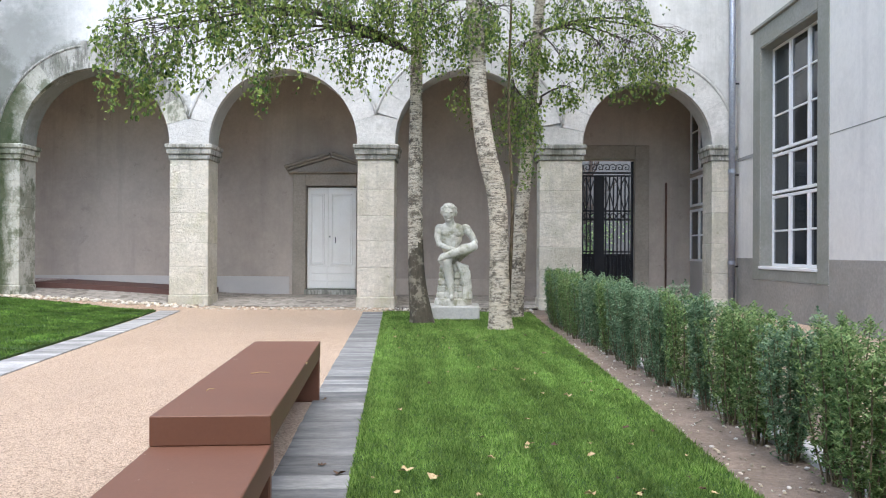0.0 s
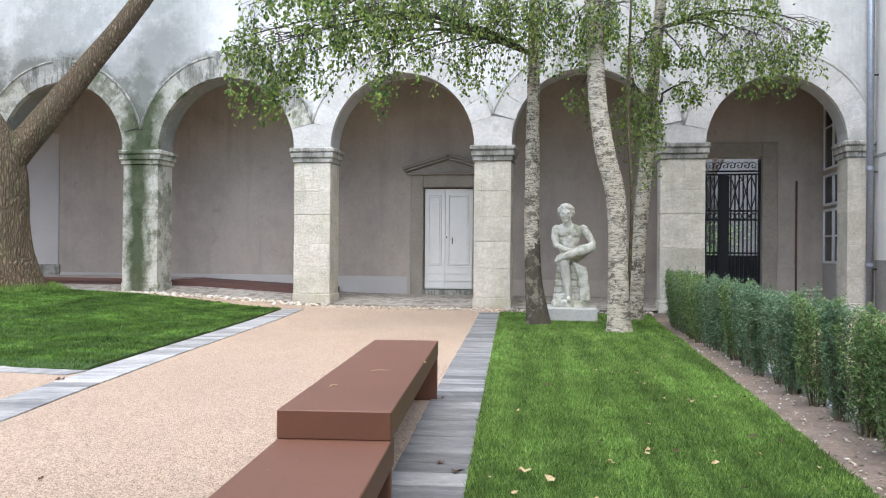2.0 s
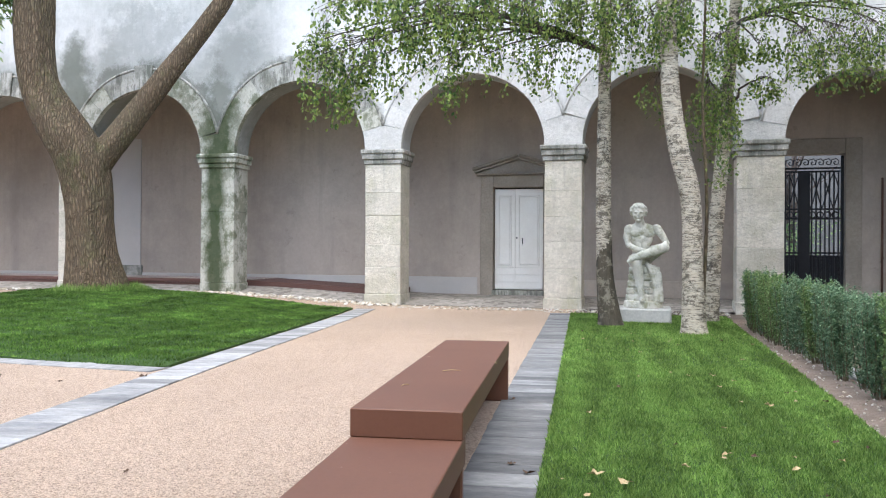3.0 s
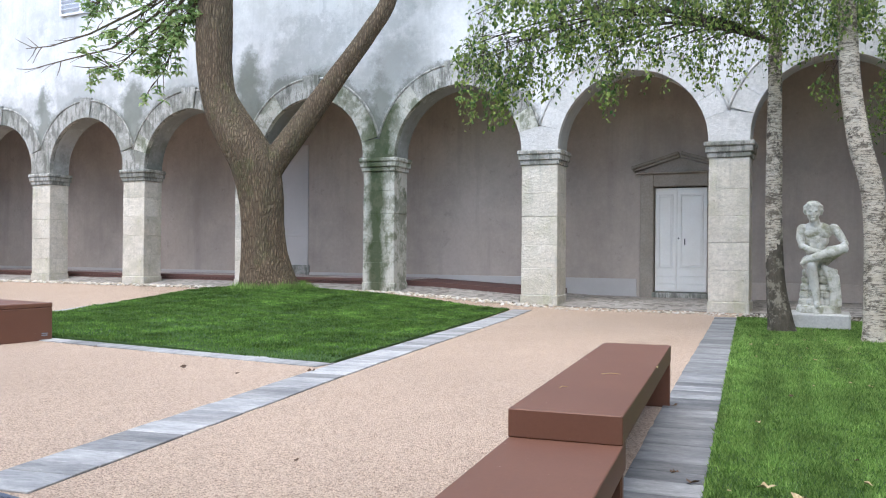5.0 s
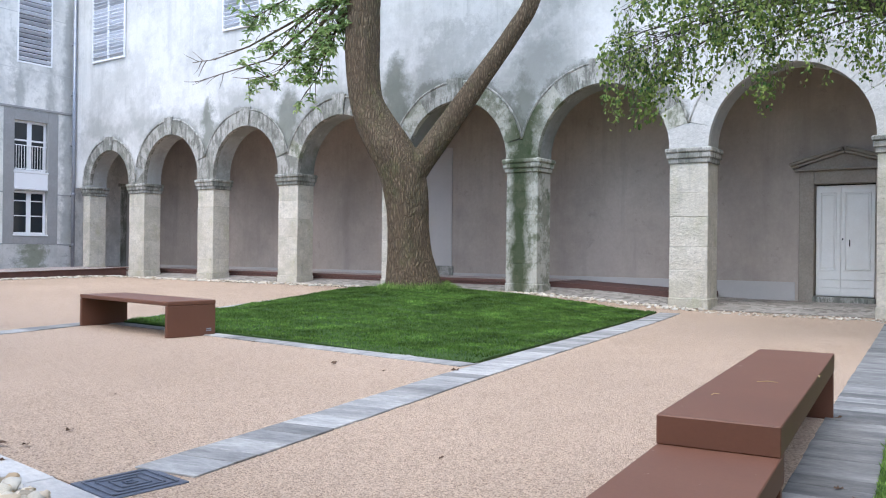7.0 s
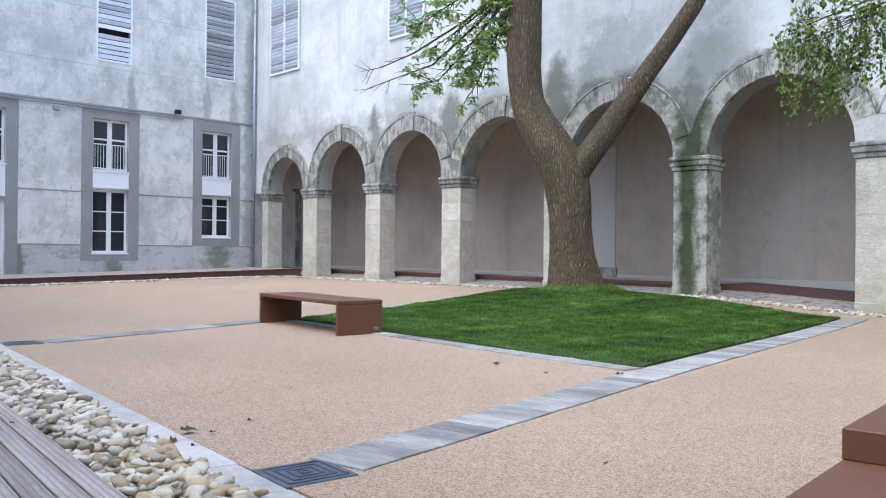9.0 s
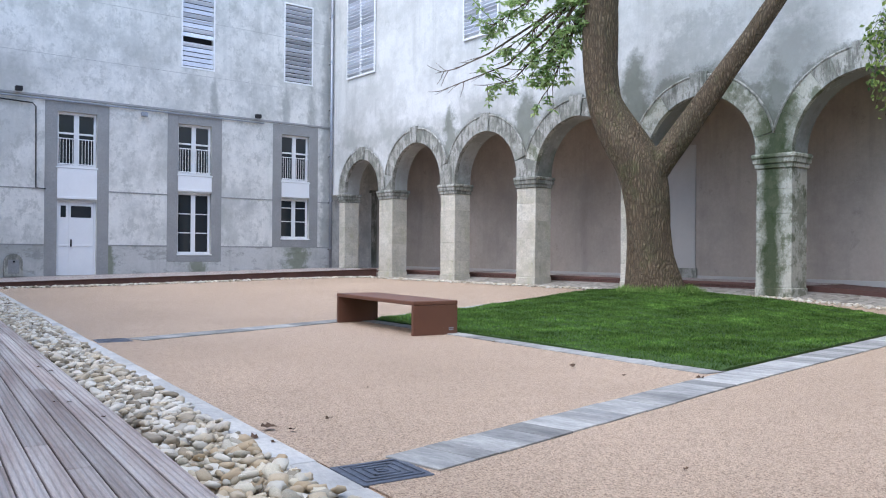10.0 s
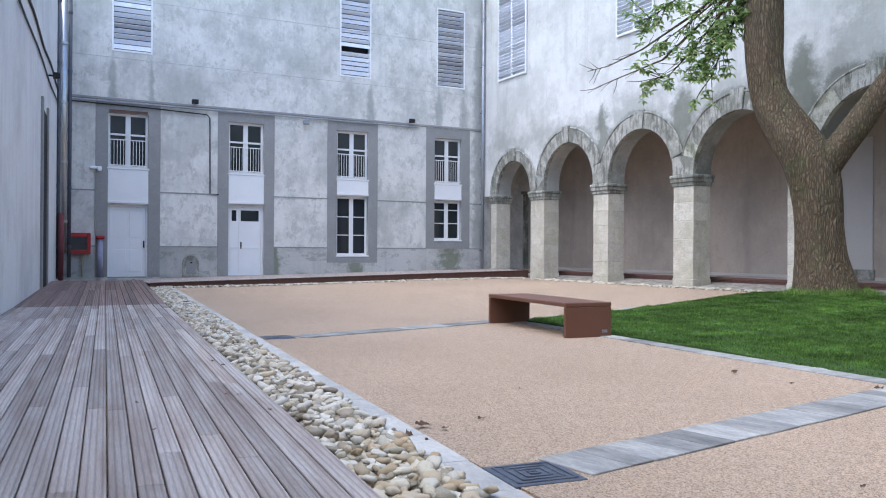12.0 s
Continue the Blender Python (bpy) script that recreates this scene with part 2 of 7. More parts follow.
M_STONE_GREY = mat("weathered_arch_stone", (0.56, 0.54, 0.48), (0.4, 0.385, 0.335), rough=0.92, scale=1.8, fine=20, bump=0.8, mix=0.65,
                   bump_dist=0.02, stain=(0.16, 0.165, 0.13), stain_scale=1.3, stain_amt=0.75, per_object=0.05, stain_range=0.12, stain_lo=0.45)
M_STONE_PALE = mat("pale_arch_stone", (0.7, 0.68, 0.63), (0.56, 0.545, 0.5), rough=0.92, scale=1.8, fine=20, bump=0.8, mix=0.5,
                   bump_dist=0.02, stain=(0.3, 0.3, 0.26), stain_scale=1.3, stain_amt=0.5, per_object=0.06, stain_range=0.14, stain_lo=0.5)
add_blotch(M_STONE_GREY, (6, 6, 1.2), 1.3, 0.5, 0.55, 0.7, (0.12, 0.122, 0.1))
add_blotch(M_STONE, (1.5, 1.5, 5), 2.2, 0.52, 0.6, 0.45, (0.42, 0.4, 0.33), 12, 0.8)
add_blotch(M_STONE, (1, 1, 0.6), 1.1, 0.5, 0.62, 0.5, (0.42, 0.41, 0.23), 10, 0.7)
add_blotch(M_STONE, (5, 5, 0.7), 0.9, 0.54, 0.64, 0.4, (0.3, 0.295, 0.24))
add_blotch(M_STONE, (1, 1, 1.4), 3.2, 0.6, 0.64, 0.5, (0.2, 0.2, 0.13), 14, 0.8)
M_CORTEN = mat("rust_brown_painted_steel", (0.17, 0.078, 0.047), (0.145, 0.066, 0.04), rough=0.52, scale=1.5, fine=60, bump=0.03, mix=0.2,
               stain=(0.42, 0.36, 0.3), stain_scale=16.0, stain_amt=0.7, spec=0.32, stain_lo=0.68, stain_range=0.03)
M_SLATE = mat("blue_grey_slab_stone", (0.46, 0.445, 0.41), (0.22, 0.22, 0.213), rough=0.85, scale=2.6, fine=18, bump=0.4, mix=0.6,
              stretch=(3.0, 0.9, 1), per_object=0.3)
M_SLATE_DARK = mat("dark_slab_stone", (0.29, 0.285, 0.265), (0.13, 0.13, 0.127), rough=0.85, scale=2.6, fine=18, bump=0.4, mix=0.6, stretch=(3.0, 0.9, 1), per_object=0.35)
M_SLATE_PALE = mat("pale_slab_stone", (0.58, 0.56, 0.515), (0.42, 0.415, 0.4), rough=0.85, scale=2.6, fine=18, bump=0.4, mix=0.5, stretch=(1.0, 2.0, 1), per_object=0.15)
M_GRAVEL = mat("pinkish_bound_gravel", (0.51, 0.39, 0.285), (0.44, 0.333, 0.24), rough=0.85, spec=0.3, scale=0.4, fine=60, bump=0.3, mix=0.3)


def add_grains(m, scale, dark, pale):
    """Single grains of stone, each with its own tone."""
    N, L = m.node_tree.nodes, m.node_tree.links
    bs = N["Principled BSDF"]
    src = bs.inputs["Base Color"].links[0].from_socket
    tc = next(n for n in N if n.type == 'TEX_COORD')
    v = N.new("ShaderNodeTexVoronoi")
    v.inputs["Scale"].default_value = scale
    L.new(tc.outputs["Object"], v.inputs["Vector"])
    s = N.new("ShaderNodeSeparateColor")
    L.new(v.outputs["Color"], s.inputs[0])
    r = N.new("ShaderNodeValToRGB")
    e = r.color_ramp.elements
    e[0].position, e[0].color = 0.0, (*dark, 1)
    e[1].position, e[1].color = 1.0, (*pale, 1)
    k = e.new(0.5)
    k.color = (1, 1, 1, 1)
    L.new(s.outputs[0], r.inputs[0])
    x = N.new("ShaderNodeMix")
    x.data_type, x.blend_type = 'RGBA', 'MULTIPLY'
    x.inputs[0].default_value = 1.0
    L.new(src, x.inputs[6])
    L.new(r.outputs[0], x.inputs[7])
    L.new(x.outputs[2], bs.inputs["Base Color"])
    bp = next(n for n in N if n.type == 'BUMP')
    L.new(v.outputs["Distance"], bp.inputs["Height"])
    bp.invert = True
    bp.inputs["Strength"].default_value = 0.7


M_COBBLE = mat("worn_cobbles", (0.36, 0.33, 0.285), (0.27, 0.245, 0.21), rough=0.9, scale=1.0, fine=25, bump=0.3, mix=0.4)
add_grains(M_COBBLE, 9, (0.6, 0.58, 0.55), (1.2, 1.2, 1.2))
add_grains(M_GRAVEL, 135, (0.5, 0.45, 0.42), (1.25, 1.22, 1.18))
M_GROUND = mat("earth", (0.2, 0.16, 0.12), (0.14, 0.11, 0.085), scale=3, fine=40, bump=0.6, bump_dist=0.02)
M_TURF = mat("turf_soil", (0.05, 0.1, 0.018), (0.035, 0.075, 0.012), scale=2, fine=60, bump=0.6, bump_dist=0.02)
M_DECK = mat("weathered_deck_board", (0.58, 0.535, 0.5), (0.33, 0.255, 0.22), rough=0.65, scale=1.2, fine=30, bump=0.3, mix=0.5,
             stretch=(0.5, 6, 6), per_object=0.26)


def add_grooves(m, scale):
    N, L = m.node_tree.nodes, m.node_tree.links
    bs = N["Principled BSDF"]
    src = bs.inputs["Base Color"].links[0].from_socket
    tc = next(n for n in N if n.type == 'TEX_COORD')
    w = N.new("ShaderNodeTexWave")
    w.wave_type, w.bands_direction = 'BANDS', 'Y'
    w.inputs["Scale"].default_value, w.inputs["Distortion"].default_value = scale, 0.4
    L.new(tc.outputs["Object"], w.inputs["Vector"])
    x = N.new("ShaderNodeMix")
    x.data_type, x.blend_type = 'RGBA', 'MULTIPLY'
    r = N.new("ShaderNodeMapRange")
    r.inputs["From Min"].default_value, r.inputs["From Max"].default_value, r.inputs["To Min"].default_value = 0.0, 0.4, 0.35
    L.new(w.outputs["Fac"], r.inputs["Value"])
    x.inputs[0].default_value = 0.5
    L.new(src, x.inputs[6])
    L.new(r.outputs[0], x.inputs[7])
    L.new(x.outputs[2], bs.inputs["Base Color"])
    bp = N.new("ShaderNodeBump")
    bp.inputs["Strength"].default_value, bp.inputs["Distance"].default_value = 0.8, 0.006
    L.new(w.outputs["Fac"], bp.inputs["Height"])
    old = next(n for n in N if n.type == 'BUMP' and n is not bp)
    L.new(old.outputs[0], bp.inputs["Normal"])
    L.new(bp.outputs[0], bs.inputs["Normal"])


add_grooves(M_DECK, 10.8)
M_DECK_RAMP = mat("brownish_deck_board", (0.28, 0.205, 0.18), (0.18, 0.12, 0.1), rough=0.65, scale=1.2, fine=30, bump=0.3, mix=0.5, stretch=(0.25, 6, 6), per_object=0.25)
add_grooves(M_DECK_RAMP, 10.8)
M_DECK_RED = mat("reddish_hardwood", (0.14, 0.072, 0.057), (0.1, 0.052, 0.042), rough=0.6, scale=1.5, fine=30, bump=0.3, stretch=(0.3, 4, 4), per_object=0.15)
M_PEBBLE = mat("river_pebble", (0.56, 0.5, 0.38), (0.4, 0.36, 0.27), rough=0.8, scale=6, fine=40, bump=0.1, mix=0.3, per_object=0.42)
M_WHITE = mat("white_paint", (0.84, 0.84, 0.84), (0.8, 0.8, 0.8), rough=0.5, scale=2, fine=30, bump=0.05, mix=0.1)
M_CREAM = mat("cream_painted_door", (0.88, 0.86, 0.79), (0.82, 0.79, 0.71), rough=0.55, scale=2, fine=30, bump=0.08, mix=0.12)
M_BARK = mat("tree_bark", (0.3, 0.215, 0.135), (0.2, 0.145, 0.088), rough=0.95, scale=3, fine=22, bump=0.8, mix=0.8, stretch=(1.4, 1.4, 0.7), bump_dist=0.02,
             stain=(0.12, 0.14, 0.07), stain_scale=1.2, stain_amt=0.4)


def add_furrows(m, stretch, scale, width, colour, depth):
    """Fissured bark: long plates parted by dark cracks."""
    N, L = m.node_tree.nodes, m.node_tree.links
    bs = N["Principled BSDF"]
    tc = next(n for n in N if n.type == 'TEX_COORD')
    nz = N.new("ShaderNodeTexNoise")
    nz.inputs["Scale"].default_value, nz.inputs["Detail"].default_value = 5.0, 6.0
    L.new(tc.outputs["Object"], nz.inputs["Vector"])
    wob = N.new("ShaderNodeVectorMath")
    wob.operation = 'MULTIPLY_ADD'
    wob.inputs[1].default_value = (0.07, 0.07, 0.3)
    L.new(nz.outputs["Color"], wob.inputs[0])
    L.new(tc.outputs["Object"], wob.inputs[2])
    mp = N.new("ShaderNodeMapping")
    mp.inputs["Scale"].default_value = stretch
    L.new(wob.outputs[0], mp.inputs[0])
    v = N.new("ShaderNodeTexVoronoi")
    v.feature = 'DISTANCE_TO_EDGE'
    v.inputs["Scale"].default_value = scale
    L.new(mp.outputs[0], v.inputs["Vector"])
    r = N.new("ShaderNodeMapRange")
    r.inputs["From Min"].default_value, r.inputs["From Max"].default_value = 0.02, width
    r.inputs["To Min"].default_value, r.inputs["To Max"].default_value = 0.75, 0.0
    L.new(v.outputs["Distance"], r.inputs["Value"])
    x = N.new("ShaderNodeMix")
    x.data_type = 'RGBA'
    L.new(r.outputs[0], x.inputs[0])
    L.new(bs.inputs["Base Color"].links[0].from_socket, x.inputs[6])
    x.inputs[7].default_value = (*colour, 1)
    L.new(x.outputs[2], bs.inputs["Base Color"])
    bp = N.new("ShaderNodeBump")
    bp.inputs["Strength"].default_value, bp.inputs["Distance"].default_value = 1.0, depth
    L.new(v.outputs["Distance"], bp.inputs["Height"])
    old = next(n for n in N if n.type == 'BUMP' and n is not bp)
    L.new(old.outputs[0], bp.inputs["Normal"])
    L.new(bp.outputs[0], bs.inputs["Normal"])


add_furrows(M_BARK, (1, 1, 0.2), 21.0, 0.34, (0.06, 0.042, 0.026), 0.07)
add_blotch(M_BARK, (1, 1, 0.7), 1.6, 0.54, 0.66, 0.55, (0.11, 0.12, 0.045))
M_BIRCH = mat("birch_bark", (0.8, 0.74, 0.6), (0.62, 0.54, 0.4), rough=0.85, scale=3.0, fine=16, bump=1.0, mix=0.7, stretch=(2.0, 2.0, 7.0), bump_dist=0.03,
              stain=(0.13, 0.105, 0.08), stain_scale=4.5, stain_amt=0.75, stain_lo=0.54, stain_range=0.06)
add_blotch(M_BIRCH, (2.2, 2.2, 3.4), 4.2, 0.56, 0.6, 0.9, (0.07, 0.055, 0.042), 13, 0.8)
add_blotch(M_BIRCH, (3, 3, 26), 2.4, 0.53, 0.58, 0.8, (0.1, 0.082, 0.062))
add_blotch(M_BIRCH, (1.6, 1.6, 2.4), 2.8, 0.53, 0.57, 0.8, (0.11, 0.09, 0.065), 13, 0.8)
add_blotch(M_BIRCH, (1, 1, 0.8), 1.7, 0.57, 0.6, 0.85, (0.06, 0.048, 0.038), 13, 0.8)
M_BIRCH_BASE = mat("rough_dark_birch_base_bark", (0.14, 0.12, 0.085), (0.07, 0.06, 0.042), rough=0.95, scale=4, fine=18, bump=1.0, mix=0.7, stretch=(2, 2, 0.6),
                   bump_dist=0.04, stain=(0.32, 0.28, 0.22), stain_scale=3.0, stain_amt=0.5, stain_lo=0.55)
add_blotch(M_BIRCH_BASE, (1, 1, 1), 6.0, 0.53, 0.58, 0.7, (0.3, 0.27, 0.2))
M_TWIG = mat("dark_twig", (0.1, 0.08, 0.065), (0.07, 0.055, 0.045), scale=6, fine=40, bump=0.2)
M_IRON = mat("black_iron", (0.02, 0.02, 0.022), rough=0.5, scale=5, fine=40, bump=0.1)
M_ZINC = mat("zinc_pipe", (0.42, 0.44, 0.48), (0.34, 0.36, 0.4), rough=0.45, metal=0.6, scale=3, fine=30, bump=0.05)
M_STATUE = mat("pale_weathered_statue_stone", (0.76, 0.735, 0.65), (0.58, 0.555, 0.45), rough=0.85, scale=4, fine=30, bump=0.3, mix=0.4,
               stain=(0.27, 0.265, 0.14), stain_scale=7.0, stain_amt=0.7, stain_lo=0.5, stain_range=0.14)


M_STAIN_W = plaster("damp_render", (0.6, 0.59, 0.56), (0.5, 0.49, 0.465), (0.27, 0.27, 0.25), 0.55, (0.33, 0.335, 0.3), 0.5)
add_blotch(M_STAIN_W, (0.7, 1, 1.2), 2.2, 0.53, 0.58, 0.5, (0.22, 0.22, 0.2), 14, 0.78)
add_runs(M_STAIN_W, [(14.5, 0.8, 0.9), (10.8, 0.45, 0.5), (7.9, 0.25, 0.7)], (0.12, 0.14, 0.075), 3.4, 0.7)
M_SHUTTER = mat("pale_grey_shutter", (0.76, 0.78, 0.84), (0.68, 0.71, 0.78), rough=0.5, scale=2, fine=20, bump=0.05, per_object=0.3)
add_blotch(M_STATUE, (1, 1, 1.3), 2.6, 0.55, 0.62, 0.5, (0.19, 0.19, 0.11), 12, 0.7)
add_blotch(M_STATUE, (1, 1, 1), 8.0, 0.58, 0.64, 0.4, (0.24, 0.22, 0.13))
# dimness of the view beyond the gate, put into the colour
M_BEYOND = mat("dim_backdrop", (0.17, 0.17, 0.165), (0.11, 0.11, 0.105), scale=1.2, fine=20, bump=0.3, stain=(0.07, 0.075, 0.06), stain_amt=0.6)
M_STONE_SUR = mat("beige_grey_surround", (0.33, 0.325, 0.29), (0.27, 0.27, 0.24), scale=1.5, fine=25, bump=0.25, stain=(0.2, 0.21, 0.16), stain_amt=0.5)
M_PIPE_DARK = mat("dark_painted_pipe", (0.14, 0.15, 0.18), rough=0.5, scale=3, fine=30, bump=0.05)
M_ALU = mat("bright_duct_metal", (0.6, 0.6, 0.6), (0.5, 0.5, 0.5), rough=0.3, metal=0.9, scale=3, fine=30, bump=0.05)
M_RED = mat("red_enamel", (0.42, 0.04, 0.04), (0.36, 0.035, 0.035), rough=0.4, scale=3, fine=30, bump=0.03)
M_RED_DULL = mat("dull_red_paint", (0.2, 0.05, 0.055), (0.14, 0.04, 0.045), rough=0.7, scale=4, fine=30, bump=0.1)
M_WOODPOST = mat("pale_wood", (0.4, 0.34, 0.24), scale=3, fine=30, bump=0.1)
M_PIPE_LILAC = mat("pale_lilac_pipe", (0.42, 0.42, 0.55), scale=3, fine=30, bump=0.05)
M_DOORSTONE = mat("taupe_stone", (0.41, 0.355, 0.285), (0.34, 0.295, 0.235), scale=1.5, fine=25, bump=0.3, stain=(0.2, 0.18, 0.15), stain_amt=0.5)
M_PALE = mat("pale_grey_paint", (0.53, 0.5, 0.46), (0.47, 0.445, 0.41), scale=1, fine=20, bump=0.05, mix=0.1)
M_RUST = mat("rust", (0.2, 0.12, 0.09), (0.12, 0.07, 0.05), scale=8, fine=40, bump=0.3)
M_PED = mat("pale_pedestal_stone", (0.6, 0.58, 0.52), (0.52, 0.5, 0.45), scale=2, fine=30, bump=0.3)
M_STEM = mat("hedge_stem", (0.22, 0.18, 0.11), (0.16, 0.13, 0.08), scale=8, fine=40, bump=0.2)
M_SOIL = mat("stony_soil", (0.33, 0.255, 0.195), (0.21, 0.16, 0.12), rough=0.97, scale=5, fine=35, bump=0.9, bump_dist=0.03, mix=0.7, stain=(0.34, 0.29, 0.24), stain_scale=18, stain_amt=0.8, stain_lo=0.56)
M_DEADLEAF = mat("dry_brown_leaf", (0.13, 0.075, 0.045), (0.08, 0.05, 0.03), scale=20, fine=80, bump=0.2)
M_DEADLEAF_PALE = mat("dry_tan_leaf", (0.55, 0.43, 0.24), (0.4, 0.28, 0.13), scale=20, fine=80, bump=0.2)


def add_tint(m, socket, colour, turns):
    """Some stones lean to another colour."""
    N, L = m.node_tree.nodes, m.node_tree.links
    bs = N["Principled BSDF"]
    k = N.new("ShaderNodeMath")
    k.operation = 'MULTIPLY'
    k.inputs[1].default_value = turns
    L.new(socket, k.inputs[0])
    fr = N.new("ShaderNodeMath")
    fr.operation = 'FRACT'
    L.new(k.outputs[0], fr.inputs[0])
    r = N.new("ShaderNodeMapRange")
    r.inputs["From Min"].default_value, r.inputs["From Max"].default_value, r.inputs["To Max"].default_value = 0.35, 0.9, 0.85
    L.new(fr.outputs[0], r.inputs["Value"])
    x = N.new("ShaderNodeMix")
    x.data_type = 'RGBA'
    L.new(r.outputs[0], x.inputs[0])
    L.new(bs.inputs["Base Color"].links[0].from_socket, x.inputs[6])
    x.inputs[7].default_value = (*colour, 1)
    L.new(x.outputs[2], bs.inputs["Base Color"])


INFO = next(n for n in M_PEBBLE.node_tree.nodes if n.type == 'OBJECT_INFO').outputs["Random"]
add_tint(M_PEBBLE, INFO, (0.62, 0.59, 0.51), 7.0)
add_tint(M_PEBBLE, INFO, (0.42, 0.31, 0.18), 17.0)


def island_mat(name, a, b, rough):
    m = mat(name, a, b, rough=rough, scale=20, fine=60, bump=0.1, mix=0.2)
    N, L = m.node_tree.nodes, m.node_tree.links
    bs = N["Principled BSDF"]
    src = bs.inputs["Base Color"].links[0].from_socket
    g_ = N.new("ShaderNodeNewGeometry")
    mr = N.new("ShaderNodeMapRange")
    mr.inputs["To Min"].default_value, mr.inputs["To Max"].default_value = 0.5, 1.4
    L.new(g_.outputs["Random Per Island"], mr.inputs["Value"])
    hs = N.new("ShaderNodeHueSaturation")
    L.new(src, hs.inputs["Color"])
    L.new(mr.outputs[0], hs.inputs["Value"])
    L.new(hs.outputs[0], bs.inputs["Base Color"])
    return m


M_PEBBLE_REST = island_mat("pale_pebbles", (0.5, 0.42, 0.3), (0.36, 0.31, 0.23), 0.7)
ISL = next(n for n in M_PEBBLE_REST.node_tree.nodes if n.type == 'NEW_GEOMETRY').outputs["Random Per Island"]
add_tint(M_PEBBLE_REST, ISL, (0.64, 0.61, 0.54), 7.0)


def glass(name, col=(0.02, 0.025, 0.03)):
    m = bpy.data.materials.new(name)
    m.use_nodes = True
    b = m.node_tree.nodes["Principled BSDF"]
    b.inputs["Base Color"].default_value = (*col, 1)
    b.inputs["Roughness"].default_value = 0.06
    b.inputs["Specular IOR Level"].default_value = 0.6
    return m


M_GLASS = glass("dark_window_glass")


def leaf_mat(name, a, b):
    m = bpy.data.materials.new(name)
    m.use_nodes = True
    N, L = m.node_tree.nodes, m.node_tree.links
    bs = N["Principled BSDF"]
    g = N.new("ShaderNodeNewGeometry")
    x = N.new("ShaderNodeMix")
    x.data_type = 'RGBA'
    x.inputs[6].default_value, x.inputs[7].default_value = (*a, 1), (*b, 1)
    L.new(g.outputs["Random Per Island"], x.inputs[0])
    L.new(x.outputs[2], bs.inputs["Base Color"])
    bs.inputs["Roughness"].default_value = 0.65
    bs.inputs["Specular IOR Level"].default_value = 0.2
    tr = N.new("ShaderNodeBsdfTranslucent")
    L.new(x.outputs[2], tr.inputs["Color"])
    ms = N.new("ShaderNodeMixShader")
    ms.inputs[0].default_value = 0.45
    L.new(bs.outputs[0], ms.inputs[1])
    L.new(tr.outputs[0], ms.inputs[2])
    L.new(ms.outputs[0], N["Material Output"].inputs["Surface"])
    return m


M_LEAF_BIRCH = leaf_mat("birch_leaf", (0.045, 0.105, 0.03), (0.34, 0.42, 0.11))
M_LEAF_BIG = leaf_mat("broad_leaf", (0.17, 0.29, 0.09), (0.5, 0.6, 0.26))
M_LEAF_HEDGE = leaf_mat("hedge_leaf", (0.07, 0.15, 0.05), (0.36, 0.48, 0.2))
M_LEAF_HEDGE_BLUE = leaf_mat("hedge_leaf_bluish", (0.07, 0.145, 0.08), (0.32, 0.44, 0.26))
M_LEAF_HEDGE_LIGHT = leaf_mat("hedge_leaf_light", (0.1, 0.18, 0.045), (0.4, 0.5, 0.18))


def add_swaths(m, stretch, turn, lo=0.72, hi=1.42):
    """Mower tracks and patchy growth: the sward is paler in bands."""
    N, L = m.node_tree.nodes, m.node_tree.links
    tc = N.new("ShaderNodeTexCoord")
    mp = N.new("ShaderNodeMapping")
    mp.vector_type = 'TEXTURE'
    mp.inputs["Rotation"].default_value = (0, 0, radians(turn))
    mp.inputs["Scale"].default_value = stretch
    L.new(tc.outputs["Object"], mp.inputs[0])
    n = N.new("ShaderNodeTexNoise")
    n.inputs["Scale"].default_value, n.inputs["Detail"].default_value, n.inputs["Roughness"].default_value = 1.0, 5.0, 0.55
    L.new(mp.outputs[0], n.inputs["Vector"])
    r = N.new("ShaderNodeMapRange")
    r.inputs["From Min"].default_value, r.inputs["From Max"].default_value = 0.35, 0.65
    r.inputs["To Min"].default_value, r.inputs["To Max"].default_value = lo, hi
    L.new(n.outputs["Fac"], r.inputs["Value"])
    hs = N.new("ShaderNodeHueSaturation")
    x = next(k for k in N if k.type == 'MIX')
    users = [lk.to_socket for lk in x.outputs[2].links]
    L.new(x.outputs[2], hs.inputs["Color"])
    L.new(r.outputs[0], hs.inputs["Value"])
    for s in users:
        L.new(hs.outputs[0], s)


M_GRASS = leaf_mat("grass_blade", (0.06, 0.135, 0.02), (0.29, 0.42, 0.11))
add_swaths(M_GRASS, (0.2, 2.4, 1), 3, 0.78, 1.4)
M_GRASS_WEST = leaf_mat("grass_blade_west", (0.06, 0.15, 0.02), (0.25, 0.4, 0.085))
add_swaths(M_GRASS_WEST, (1.2, 0.35, 1), -12, 0.74, 1.18)


